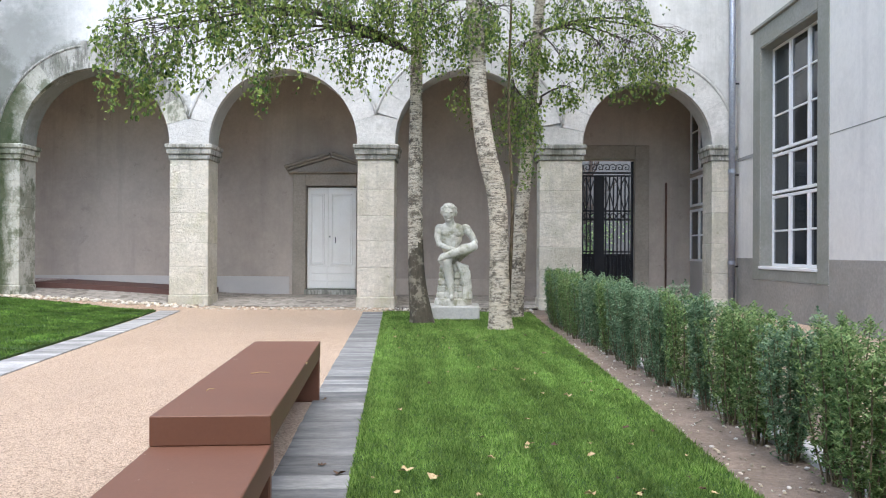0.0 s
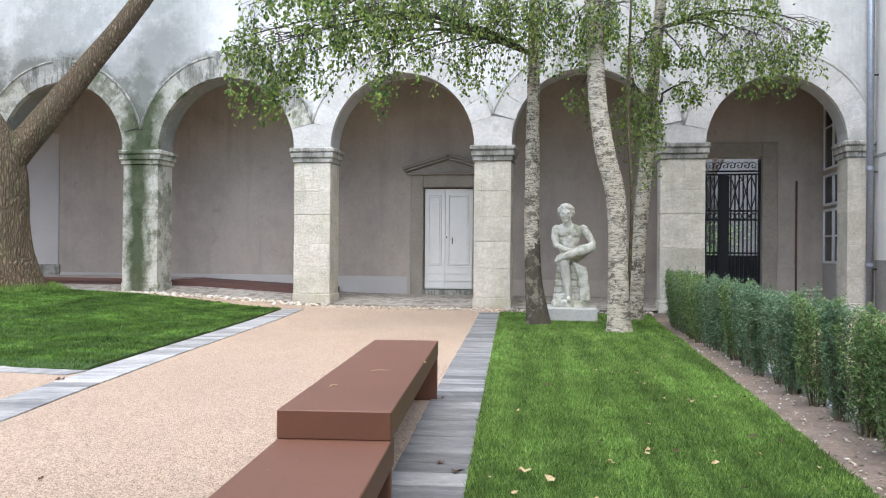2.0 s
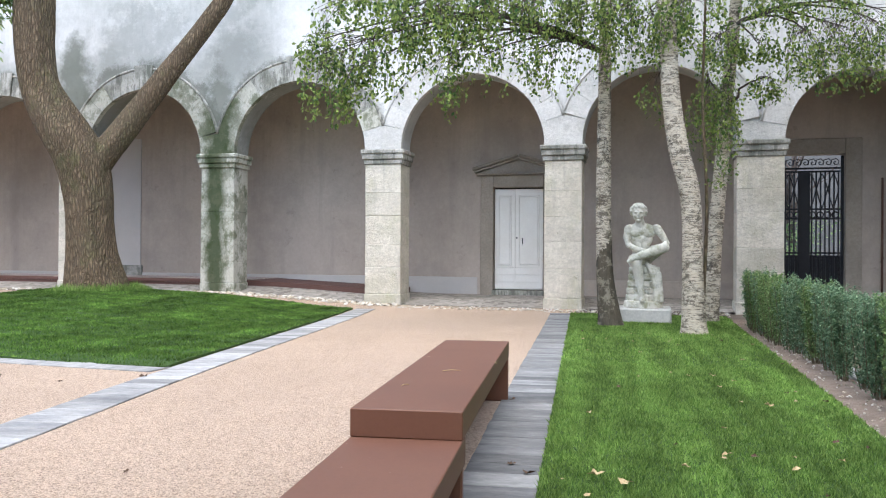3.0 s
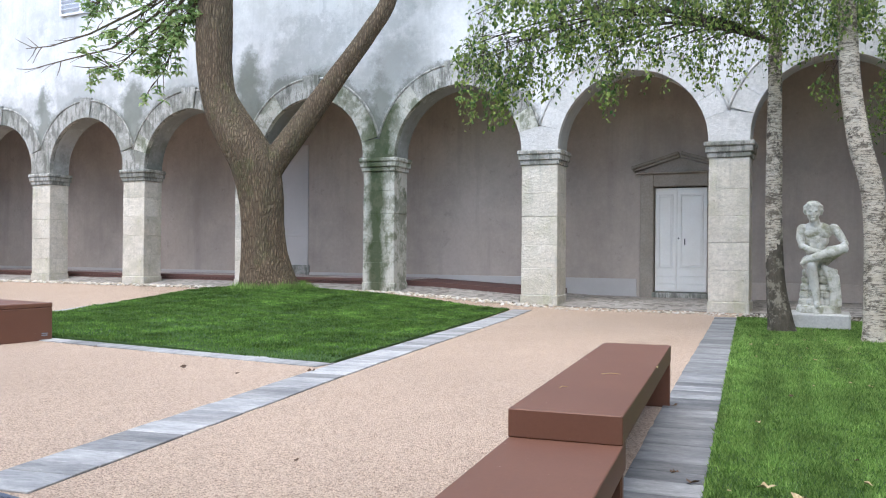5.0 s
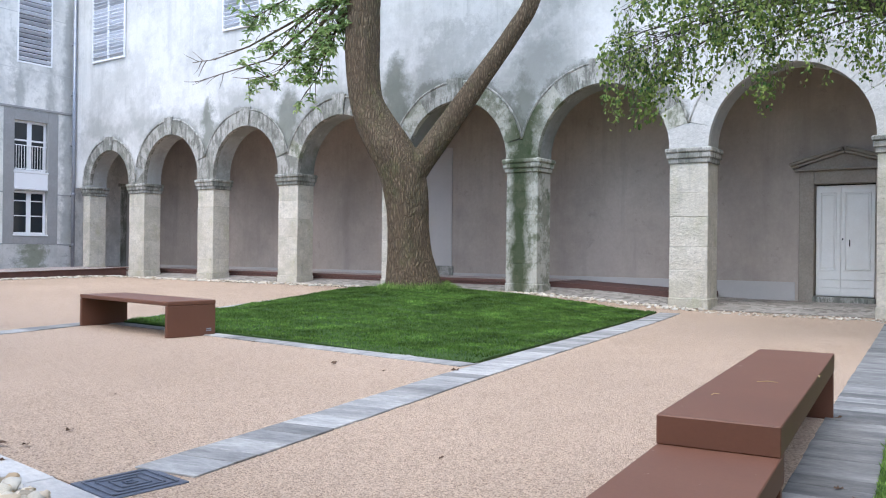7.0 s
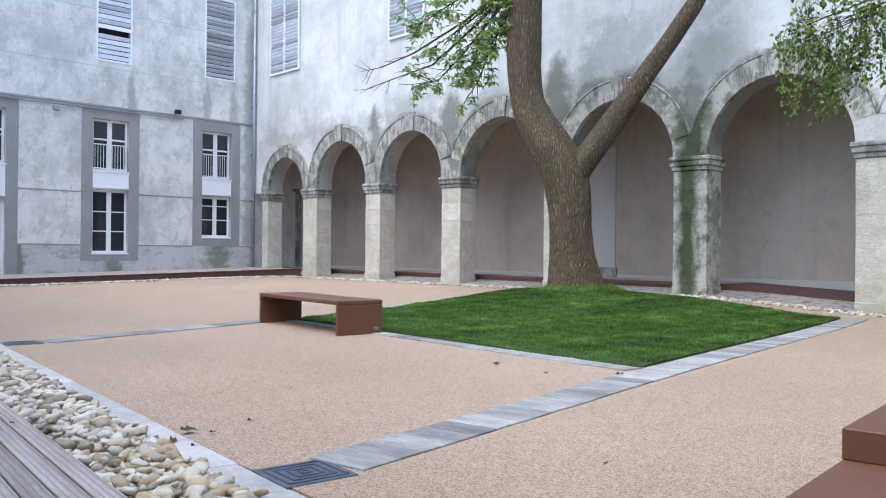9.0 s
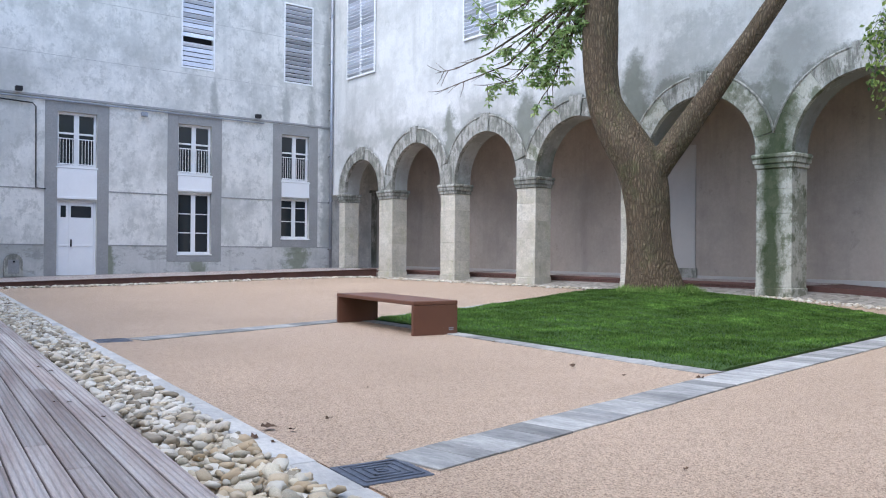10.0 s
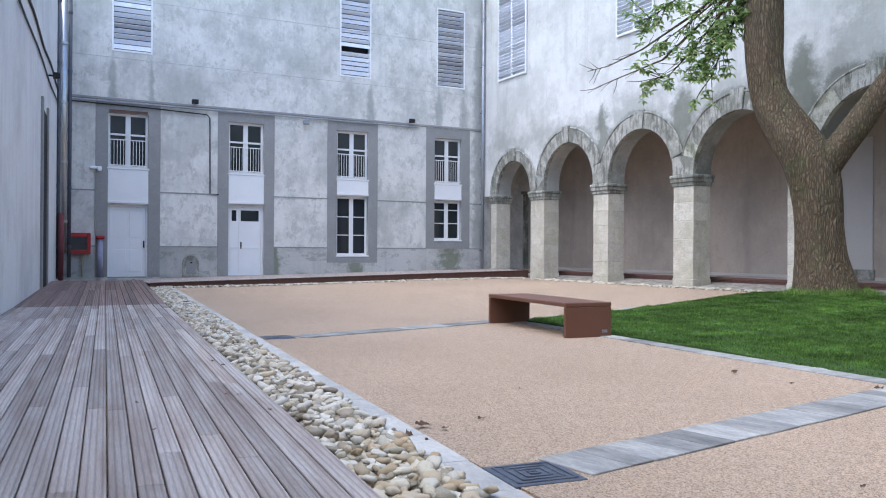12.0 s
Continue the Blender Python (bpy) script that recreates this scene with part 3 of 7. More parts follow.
def add_patches(m, dark):
    """Uneven turf: drier and greener patches in two sizes, and the mower's stripes."""
    N, L = m.node_tree.nodes, m.node_tree.links
    bs, tr = N["Principled BSDF"], next(n for n in N if n.type == 'BSDF_TRANSLUCENT')
    src = bs.inputs["Base Color"].links[0].from_socket
    tc = N.new("ShaderNodeTexCoord")
    fac = None
    for s, st in ((0.9, (1, 1, 1)), (5.0, (1, 1, 1)), (1.0, (2.6, 0.2, 1))):
        mp = N.new("ShaderNodeMapping")
        mp.inputs["Scale"].default_value = st
        L.new(tc.outputs["Object"], mp.inputs[0])
        n = N.new("ShaderNodeTexNoise")
        n.inputs["Scale"].default_value = s
        n.inputs["Detail"].default_value = 4
        L.new(mp.outputs[0], n.inputs["Vector"])
        r = N.new("ShaderNodeMapRange")
        r.inputs["From Min"].default_value, r.inputs["From Max"].default_value, r.inputs["To Min"].default_value, r.inputs["To Max"].default_value = 0.35, 0.65, dark, 1.15
        L.new(n.outputs["Fac"], r.inputs["Value"])
        if fac is None:
            fac = r.outputs[0]
        else:
            mu = N.new("ShaderNodeMath")
            mu.operation = 'MULTIPLY'
            L.new(fac, mu.inputs[0])
            L.new(r.outputs[0], mu.inputs[1])
            fac = mu.outputs[0]
    hs = N.new("ShaderNodeHueSaturation")
    L.new(src, hs.inputs["Color"])
    L.new(fac, hs.inputs["Value"])
    L.new(hs.outputs[0], bs.inputs["Base Color"])
    L.new(hs.outputs[0], tr.inputs["Color"])


add_patches(M_GRASS, 0.85)
add_patches(M_GRASS_WEST, 0.64)


# ---- mesh helpers ----
def obj(name, bm, material, smooth=False):
    me = bpy.data.meshes.new(name)
    bm.to_mesh(me)
    bm.free()
    for mm in (material if isinstance(material, (list, tuple)) else [material]):
        me.materials.append(mm)
    if smooth:
        for p in me.polygons:
            p.use_smooth = True
    return new(name, me)


def part(name, bm, material, parent, label="", smooth=False):
    ob = obj(name, bm, material, smooth)
    ob.parent = parent
    if label:
        ob["label"] = label
    return ob


def share(name, me, parent, m=None):
    ob = new(name, me)
    ob.parent = parent
    if m is not None:
        ob.matrix_basis = m
    return ob


def empty(name, m=None):
    ob = new(name)
    ob.empty_display_size = 0.1
    if m is not None:
        ob.matrix_basis = m
    return ob


def box(bm, x0, x1, y0, y1, z0, z1, bevel=0.0, m=None):
    vs = [bm.verts.new((x, y, z)) for z in (z0, z1) for y in (y0, y1) for x in (x0, x1)]
    fs = [bm.faces.new([vs[i] for i in f]) for f in ((0, 2, 3, 1), (4, 5, 7, 6), (0, 1, 5, 4), (2, 6, 7, 3), (0, 4, 6, 2), (1, 3, 7, 5))]
    if bevel:
        es = list({e for f in fs for e in f.edges})
        r = bmesh.ops.bevel(bm, geom=es, offset=bevel, segments=1, affect='EDGES', profile=0.5)
        vs = list({v for f in r["faces"] for v in f.verts} | {v for v in vs if v.is_valid})
    if m is not None:
        bmesh.ops.transform(bm, matrix=m, verts=[v for v in vs if v.is_valid])
    return bm


def cube(*a, **k):
    return box(bmesh.new(), *a, **k)


def tube(bm, pts, radii, sides=10, cap=True):
    """A tapered tube along pts."""
    rings = []
    n = len(pts)
    for i, p in enumerate(pts):
        p = Vector(p)
        d = (Vector(pts[min(i + 1, n - 1)]) - Vector(pts[max(i - 1, 0)])).normalized()
        a = d.cross(Vector((0.31, 0.95, 0.05)) if abs(d.y) < 0.9 else Vector((1, 0, 0))).normalized()
        b = d.cross(a)
        r = radii[i] if hasattr(radii, "__len__") else radii
        rings.append([bm.verts.new(p + a * r * math.cos(2 * math.pi * k / sides) + b * r * math.sin(2 * math.pi * k / sides)) for k in range(sides)])
    for r0, r1 in zip(rings, rings[1:]):
        for k in range(sides):
            bm.faces.new((r0[k], r0[(k + 1) % sides], r1[(k + 1) % sides], r1[k]))
    if cap:
        bm.faces.new(rings[0][::-1])
        bm.faces.new(rings[-1])
    return bm


def smooth01(a, b, x):
    t = min(1.0, max(0.0, (x - a) / (b - a)))
    return t * t * (3 - 2 * t)


def gz(x, y):
    """The courtyard's ground: level near by, a little lower at the east end of the arcade, a little higher to the west."""
    return smooth01(5, 14.5, y) * (-0.08 + 0.19 * smooth01(-4.5, -9.0, x))


def lawn_z(x, y):
    return gz(x, y) + 0.026 + 0.1 * math.exp(-((x + 10.5) ** 2 + (y - 13.8) ** 2) / 4.0) + 0.026 * noise.noise((x * 0.9, y * 2.3, 3.0))


# ---- ground ----
def grid_sheet(name, xs, ys, zf, material, kind="structure", label="", category=""):
    bm = bmesh.new()
    rows = [[bm.verts.new((x, y, zf(x, y))) for x in xs] for y in ys]
    for a, b in zip(rows, rows[1:]):
        for i in range(len(xs) - 1):
            bm.faces.new((a[i], a[i + 1], b[i + 1], b[i]))
    return tagged(obj(name, bm, material, True), label, category, kind=kind)


def steps(a, b, n):
    return [a + (b - a) * i / n for i in range(n + 1)]


grid_sheet("ground", [-900, -200, -60] + steps(-30, 8, 60) + [40, 200, 900], [-900, -200, -40] + steps(-4, 20, 44) + [50, 200, 900],
           lambda x, y: gz(x, y) - 0.03, M_GROUND, label="bare earth ground under the courtyard", category="ground")


def poly_sheet(name, corners, zf, material, label, category, res=0.5, drop=0.15, kind="structure"):
    """A sheet over a convex quad (given counterclockwise), following zf, with a skirt."""
    a, b, c, d = [Vector((*p, 0)) for p in corners]
    n = max(2, int((b - a).length / res))
    k = max(2, int((d - a).length / res))
    bm = bmesh.new()
    rows = []
    for j in range(k + 1):
        v = j / k
        rows.append([])
        for i in range(n + 1):
            u = i / n
            p = (a * (1 - u) + b * u) * (1 - v) + (d * (1 - u) + c * u) * v
            rows[-1].append(bm.verts.new((p.x, p.y, zf(p.x, p.y))))
    for r0, r1 in zip(rows, rows[1:]):
        for i in range(n):
            bm.faces.new((r0[i], r0[i + 1], r1[i + 1], r1[i]))
    rim = rows[0] + [r[-1] for r in rows[1:]] + rows[-1][-2::-1] + [r[0] for r in rows[-2:0:-1]]
    low = [bm.verts.new((v.co.x, v.co.y, v.co.z - drop)) for v in rim]
    for i in range(len(rim)):
        j = (i + 1) % len(rim)
        bm.faces.new((rim[j], rim[i], low[i], low[j]))
    return tagged(obj(name, bm, material), label, category, kind=kind)


# the gravelled court, one sheet up to the deck and the arcade
poly_sheet("pavement", [(-23.2, 3.2), (-0.6, 1.75), (-1.45, 15.95), (-24.2, 15.9)], gz, M_GRAVEL,
           "pinkish resin-bound gravel courtyard paving with scattered dead leaves", "paving", res=0.6)
poly_sheet("pavement_near", [(-6.2, -0.95), (-0.2, -1.6), (-0.55, 2.2), (-6.2, 2.2)], lambda x, y: gz(x, y) - 0.01, M_GRAVEL,
           "pinkish resin-bound gravel courtyard paving", "paving", res=0.8)


# ---- north range: arcade with eight round arches ----
D, TH, H, TOP = 16.0, 0.62, 3.1, 12.0
PIERS = [(-23.89, -23.08), (-20.42, -19.70), (-16.94, -16.19), (-13.22, -12.45), (-9.58, -8.78), (-5.79, -5.02), (-2.09, -1.36), (1.46, 2.29)]
W_END, E_END = (-27.1, -26.15), (4.78, 5.25)
WX, EX = -27.2, 5.25
OPEN = []
edges_ = [W_END] + PIERS + [E_END]
for (a0, a1), (b0, b1) in zip(edges_, edges_[1:]):
    OPEN.append((a1, b0))


def arch_spring(a, b):
    r = (b - a) / 2
    apex = 4.58 if r > 1.3 else 4.3
    return max(H, apex - r)


def arcade_wall():
    bm = bmesh.new()
    up = []
    prof = []
    SEG = 24
    prev = W_END[0]
    for a, b in OPEN:
        r, cx, sp = (b - a) / 2, (a + b) / 2, arch_spring(a, b)
        arc = [(cx - r * math.cos(math.pi * i / SEG), sp + r * math.sin(math.pi * i / SEG)) for i in range(SEG + 1)]
        if sp > H + 0.01:
            arc = [(a, H)] + arc + [(b, H)]
        prof.append((prev, a, arc))
        prev = b
    last = E_END[1]

    def quad(p):
        for y, flip in ((D, False), (D + TH, True)):
            vs = [bm.verts.new((x, y, z)) for x, z in p]
            bm.faces.new(vs[::-1] if flip else vs)
    for p0, a, arc in prof:
        quad([(p0, H), (a, H), (a, TOP), (p0, TOP)])
        for (x0, z0), (x1, z1) in zip(arc, arc[1:]):
            if abs(x1 - x0) > 1e-5:
                quad([(x0, z0), (x1, z1), (x1, TOP), (x0, TOP)])
            f = [bm.verts.new(v) for v in ((x0, D, z0), (x0, D + TH, z0), (x1, D + TH, z1), (x1, D, z1))]
            bm.faces.new(f)
    quad([(prof[-1][2][-1][0], H), (last, H), (last, TOP), (prof[-1][2][-1][0], TOP)])
    bmesh.ops.remove_doubles(bm, verts=bm.verts[:], dist=0.0005)
    return bm


add_halos(M_PLASTER_N, [((a + b) / 2, arch_spring(a, b), (b - a) / 2 + (0.43 if b - a > 2.4 else 0.34), reach, amount)
                       for (a, b), (reach, amount) in zip(OPEN, [(0.25, 0.5), (0.25, 0.5), (0.25, 0.5), (0.35, 0.6), (0.5, 0.75), (0.3, 0.7), (0.15, 0.4), (0.12, 0.35), (0.12, 0.35)])], (0.15, 0.155, 0.125))
wall_north = tagged(obj("wall_north", arcade_wall(), M_PLASTER_N), "tall stained pale rendered wall above a round-arched stone arcade", "wall", kind="structure")


# archivolts: a ring of voussoirs round each arch, a little proud
def voussoir(a0, a1, r0, r1, cx, sp, y0, y1):
    bm = bmesh.new()
    n = 2
    ang = [a0 + (a1 - a0) * i / n for i in range(n + 1)]
    fr = [[bm.verts.new((cx - r * math.cos(t), y, sp + r * math.sin(t))) for t in ang] for r in (r0, r1) for y in (y0, y1)]
    q = lambda A, B: [bm.faces.new((A[i], A[i + 1], B[i + 1], B[i])) for i in range(n)]
    q(fr[0], fr[2])
    q(fr[3], fr[1])
    q(fr[1], fr[0])
    q(fr[2], fr[3])
    for i in (0, n):
        f = (fr[0][i], fr[2][i], fr[3][i], fr[1][i])
        bm.faces.new(f if i else f[::-1])
    bmesh.ops.recalc_face_normals(bm, faces=bm.faces[:])
    return bm


def ring_width(r):
    return 0.43 if r > 1.2 else 0.34


def ring_start(cx, r, xm):
    """The angle at which an arch ring leaves its neighbour, over a pier centred on xm."""
    k = abs(cx - xm) / (r + ring_width(r) + 0.02)
    return math.acos(k) if k < 1 else 0.0


rnd = random.Random(4)
for ai, (a, b) in enumerate(OPEN):
    r, cx, sp = (b - a) / 2, (a + b) / 2, arch_spring(a, b)
    wide = ring_width(r)
    t0 = ring_start(cx, r, sum(edges_[ai]) / 2) if ai else 0.0
    t1 = math.pi - (ring_start(cx, r, sum(edges_[ai + 1]) / 2) if ai < len(OPEN) - 1 else 0.0)
    nv = 11 if r > 1.2 else 9
    gap = 0.0025 / r
    stone = M_STONE_PALE if ai > 5 else M_STONE_GREY
    for i in range(nv):
        a0, a1 = t0 + (t1 - t0) * i / nv + gap, t0 + (t1 - t0) * (i + 1) / nv - gap
        key = i == nv // 2
        xc = cx - r * math.cos((a0 + a1) / 2)
        moss = abs(xc + 9.2) < 0.95 or (ai in (3, 4, 5) and rnd.random() < 0.25)
        part("voussoir", voussoir(a0, a1, r - 0.006, r + wide + (0.1 if key else 0), cx, sp, D - 0.03 - (0.035 if key else 0) - rnd.uniform(0, 0.008), D + 0.1),
             M_STONE_MOSS if moss else stone, wall_north)
    # thin raised moulding round the outside of the ring
    bm = bmesh.new()
    R_ = r + wide + 0.02
    pts = [(cx - R_ * math.cos(t0 + (t1 - t0) * i / 28), D - 0.03, sp + R_ * math.sin(t0 + (t1 - t0) * i / 28)) for i in range(29)]
    tube(bm, pts, 0.03, 6)
    part("arch_moulding", bm, stone, wall_north, smooth=True)
# springers: the shared block on which two rings rest
for ai in range(len(OPEN) - 1):
    xm = sum(edges_[ai + 1]) / 2
    prof = []
    for (a, b), sgn in ((OPEN[ai], 1), (OPEN[ai + 1], -1)):
        r, cx, sp = (b - a) / 2, (a + b) / 2, arch_spring(a, b)
        t0 = ring_start(cx, r, xm)
        side = [(cx + sgn * (r - 0.004), H + 0.004)] + [(cx + sgn * (r - 0.004) * math.cos(t0 * q / 6), sp + (r - 0.004) * math.sin(t0 * q / 6)) for q in range(7)]
        vtop = (xm, sp + (r + ring_width(r) + 0.02) * math.sin(t0))
        prof.append((side, vtop))
    loop = prof[0][0] + [(xm, min(prof[0][1][1], prof[1][1][1]))] + prof[1][0][::-1]
    bm = bmesh.new()
    fr_ = [bm.verts.new((x, D - 0.028, z)) for x, z in loop]
    bk_ = [bm.verts.new((x, D + 0.1, z)) for x, z in loop]
    bm.faces.new(fr_)
    for q in range(len(loop)):
        k = (q + 1) % len(loop)
        bm.faces.new((fr_[k], fr_[q], bk_[q], bk_[k]))
    bmesh.ops.recalc_face_normals(bm, faces=bm.faces[:])
    part("springer", bm, M_STONE_MOSS if ai == 4 else M_STONE_PALE if ai > 4 else M_STONE_GREY, wall_north)


def pier(x0, x1, zb, mossy=False, name="pier", base=True):
    """Square stone pier: plinth, courses of dressed blocks, a two-step impost."""
    th = tagged(empty(name, pose((x0 + x1) / 2, D, zb)), "", "")
    w = (x1 - x0) / 2
    h = H - zb
    rr = random.Random(int(x0 * 97))
    m = M_STONE_MOSS if mossy else M_STONE
    part("plinth", cube(-w - 0.015, w + 0.015, -0.015, TH + 0.015, -0.3, 0.22, bevel=0.015), m, th)
    z, n = 0.222, 5
    top = h - 0.3
    cuts = [z + (top - z) * i / n + (rr.uniform(-0.08, 0.08) if 0 < i < n else 0) for i in range(n + 1)]
    for c0, c1 in zip(cuts, cuts[1:]):
        j = rr.uniform(0, 0.006)
        part("stone", cube(-w + j, w - rr.uniform(0, 0.006), j, TH - 0.004, c0 + 0.0015, c1 - 0.0015, bevel=0.006), m, th)
    bm = cube(-w - 0.03, w + 0.03, -0.03, TH + 0.03, h - 0.298, h - 0.2, bevel=0.012)
    box(bm, -w - 0.06, w + 0.06, -0.06, TH + 0.06, h - 0.199, h - 0.09, bevel=0.012)
    box(bm, -w - 0.085, w + 0.085, -0.085, TH + 0.085, h - 0.089, h + 0.004, bevel=0.02)
    part("impost", bm, M_STONE_MOSS if mossy else M_STONE_GREY, th, "weathered moulded stone impost")
    return tagged(th, "mossy pale limestone arcade pier with moulded impost" if mossy else "pale dressed limestone arcade pier with moulded impost",
                  "pier", "arcade piers")


for i, (x0, x1) in enumerate(PIERS):
    pier(x0, x1, gz((x0 + x1) / 2, D) - 0.02, mossy=(i == 4))
pier(W_END[0] + 0.55, W_END[1], 0.15)
pier(E_END[0], E_END[1] - 0.02, -0.08)

# back wall of the gallery, ceiling, floor
YB = 18.75


def wall_with_holes(name, u0, u1, z0, z1, holes, thick, material, to3, label, reveal=None):
    """A wall in the plane of (u, z) with rectangular holes cut through; to3(u, depth, z)."""
    us = sorted({u0, u1, *[h[0] for h in holes], *[h[1] for h in holes]})
    zs = sorted({z0, z1, *[h[2] for h in holes], *[h[3] for h in holes]})
    inside = lambda u, z: any(h[0] < u < h[1] and h[2] < z < h[3] for h in holes)
    bm = bmesh.new()

    def face(ps):
        bm.faces.new([bm.verts.new(to3(*p)) for p in ps])
    for ua, ub in zip(us, us[1:]):
        for za, zb in zip(zs, zs[1:]):
            if not inside((ua + ub) / 2, (za + zb) / 2):
                face([(ua, 0, za), (ub, 0, za), (ub, 0, zb), (ua, 0, zb)])
                face([(ua, thick, za), (ua, thick, zb), (ub, thick, zb), (ub, thick, za)])
    for h in holes:
        a, b, c, d = h[:4]
        face([(a, 0, c), (a, thick, c), (b, thick, c), (b, 0, c)])
        face([(a, 0, d), (b, 0, d), (b, thick, d), (a, thick, d)])
        face([(a, 0, c), (a, 0, d), (a, thick, d), (a, thick, c)])
        face([(b, 0, c), (b, thick, c), (b, thick, d), (b, 0, d)])
    bmesh.ops.remove_doubles(bm, verts=bm.verts[:], dist=0.0005)
    bmesh.ops.recalc_face_normals(bm, faces=bm.faces[:])
    return tagged(obj(name, bm, material), label, "wall", kind="structure")


DOOR = (-3.62, -2.46, 0.14, 2.51)
GATE = (2.35, 3.86, 0.0, 3.13)
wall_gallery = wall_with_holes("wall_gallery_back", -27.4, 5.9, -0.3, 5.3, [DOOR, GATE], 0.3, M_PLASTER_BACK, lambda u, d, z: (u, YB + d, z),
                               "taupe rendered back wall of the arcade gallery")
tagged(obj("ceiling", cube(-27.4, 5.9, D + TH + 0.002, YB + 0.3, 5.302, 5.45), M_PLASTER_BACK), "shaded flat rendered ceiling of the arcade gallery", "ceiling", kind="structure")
grid_sheet("floor", steps(-27.4, 5.9, 40), [D - 0.02] + steps(D + 0.2, D + 1.2, 5) + [YB + 0.1], lambda x, y: gz(x, y) + 0.01 + 0.1 * smooth01(D, D + 1.1, y), M_COBBLE, label="worn cobbled gallery floor", category="floor")

# ---- west range ----
wall_w_holes = []
WINX = [(2.64, 3.82), (6.33, 7.5), (10.1, 11.28), (13.94, 15.08)]
wall_w_holes += [(u0, u1, 3.55, 5.24) for u0, u1 in WINX]
wall_w_holes += [(WINX[0][0], WINX[0][1], 0.14, 2.4), (WINX[1][0], WINX[1][1], 0.14, 2.5), (WINX[2][0], WINX[2][1], 0.86, 2.93), (WINX[3][0], WINX[3][1], 1.45, 2.9)]
SHUT = [(2.73, 3.92), (10.18, 11.36), (14.0, 15.2)]
wall_w_holes += [(u0, u1, 7.15, 10.1) for u0, u1 in SHUT]
wall_west = wall_with_holes("wall_west", 1.0, 18.9, -0.3, TOP, wall_w_holes, 0.4, M_PLASTER_W, lambda u, d, z: (WX - d, u, z),
                            "stained grey rendered west wall with string courses")
# ---- east range and the south range behind the camera ----
EWIN = (12.34, 14.7, 0.79, 4.65)
# unseen upper wall, raised to 11.5 m to shade the arcade's east end
wall_east = wall_with_holes("wall_east", -4.0, D + TH, -0.3, 11.5, [EWIN], 0.4, M_PLASTER_E, lambda u, d, z: (EX + d, u, z),
                            "smooth pale grey rendered east wall with a grey dado")
SL = 0.1025


def south_y(x):
    return 1.28 + (-27.2 - x) * SL


bm = bmesh.new()
# unseen eastern stretch is made up, kept low so skylight reaches the court
for x0_, x1_, top_ in ((-27.6, -9.0, 8.2), (-8.998, 5.25, 4.4)):
    f = [bm.verts.new((x, south_y(x) - d, z)) for d in (0, 0.4) for x, z in ((x0_, -0.3), (x1_, -0.3), (x1_, top_), (x0_, top_))]
    for q in ((3, 2, 1, 0), (4, 5, 6, 7), (0, 1, 5, 4), (1, 2, 6, 5), (2, 3, 7, 6), (3, 0, 4, 7)):
        bm.faces.new([f[k] for k in q])
bmesh.ops.recalc_face_normals(bm, faces=bm.faces[:])
wall_south = tagged(obj("wall_south", bm, M_PLASTER_S), "pale grey rendered south wall beside the deck", "wall", kind="structure")


# ---- benches ----
def bench(name, m, length, width, height, thick, label, legs=(0, 1), bevel=0.008):
    th = empty(name, m)
    part("seat", cube(0, length, 0, width, height - thick, height, bevel=bevel), M_CORTEN, th)
    for k in legs:
        lt = 0.05
        xa = 0 if k == 0 else length - lt
        part("leg", cube(xa, xa + lt, 0.002, width - 0.002, 0, height - thick - 0.001, bevel=bevel), M_CORTEN, th)
    return tagged(th, label, "bench", "steel benches")


far_bench = bench("bench", Matrix.Translation((-7.755, 6.325, 0.0)) @ pose(0, 0, 0, 0, 0, 173.8), 2.13, 0.63, 0.413, 0.05,
                  "rust-brown painted steel bench with solid end legs on gravel")
for z in (0.075, 0.055):
    part("maker_plate", cube(-0.003, 0.001, 0.06, 0.13, z, z + 0.012), M_ZINC, far_bench)

# the near bench: a high and a low seat in one folded steel piece
nb_ = empty("stepped_bench", pose(-0.961, 5.5, 0.0, 0, 0, -84.14))
part("high_seat", cube(0, 2.515, -0.437, 0, 0.2895, 0.4, bevel=0.004), M_CORTEN, nb_)
part("leg", cube(0, 0.05, -0.435, -0.002, 0, 0.289, bevel=0.007), M_CORTEN, nb_)
part("low_seat", cube(2.42, 4.25, -0.437, 0, 0.18, 0.289, bevel=0.004), M_CORTEN, nb_)
part("leg", cube(4.2, 4.25, -0.435, -0.002, 0, 0.179, bevel=0.007), M_CORTEN, nb_)
part("stiffener", cube(2.46, 2.51, -0.435, -0.002, 0, 0.179, bevel=0.007), M_CORTEN, nb_)
tagged(nb_, "long stepped rust-brown painted steel bench with two seat heights", "bench", "steel benches")


# ---- slab strips ----
SLABS = []


def strip(p0, p1, w0, w1, seed, length=0.33, label="edging strip of blue-grey stone slabs set flush in the gravel"):
    """Slabs laid crosswise from p0 to p1; w0 and w1 are the offsets of its two edges to the left of that line."""
    SLABS.append((p0, p1, w0, w1, seed, length, label))


strip((-0.50, 2.0), (-1.6, 14.7), -0.2, 0.2, 1, length=0.2)
strip((-3.12, 2.26), (-5.2, 14.5), -0.155, 0.2, 2, length=0.21)
strip((-4.02, 6.03), (-10.05, 6.42), -0.17, 0.1, 3, length=0.6)
strip((-9.22, 2.95), (-10.15, 6.3), -0.13, 0.18, 4)
strip((-10.0, 6.6), (-12.72, 15.05), -0.1, 0.12, 5, length=0.5)
strip((-1.9, 1.654), (-22.3, 3.72), -0.1, 0.066, 6, length=0.5)

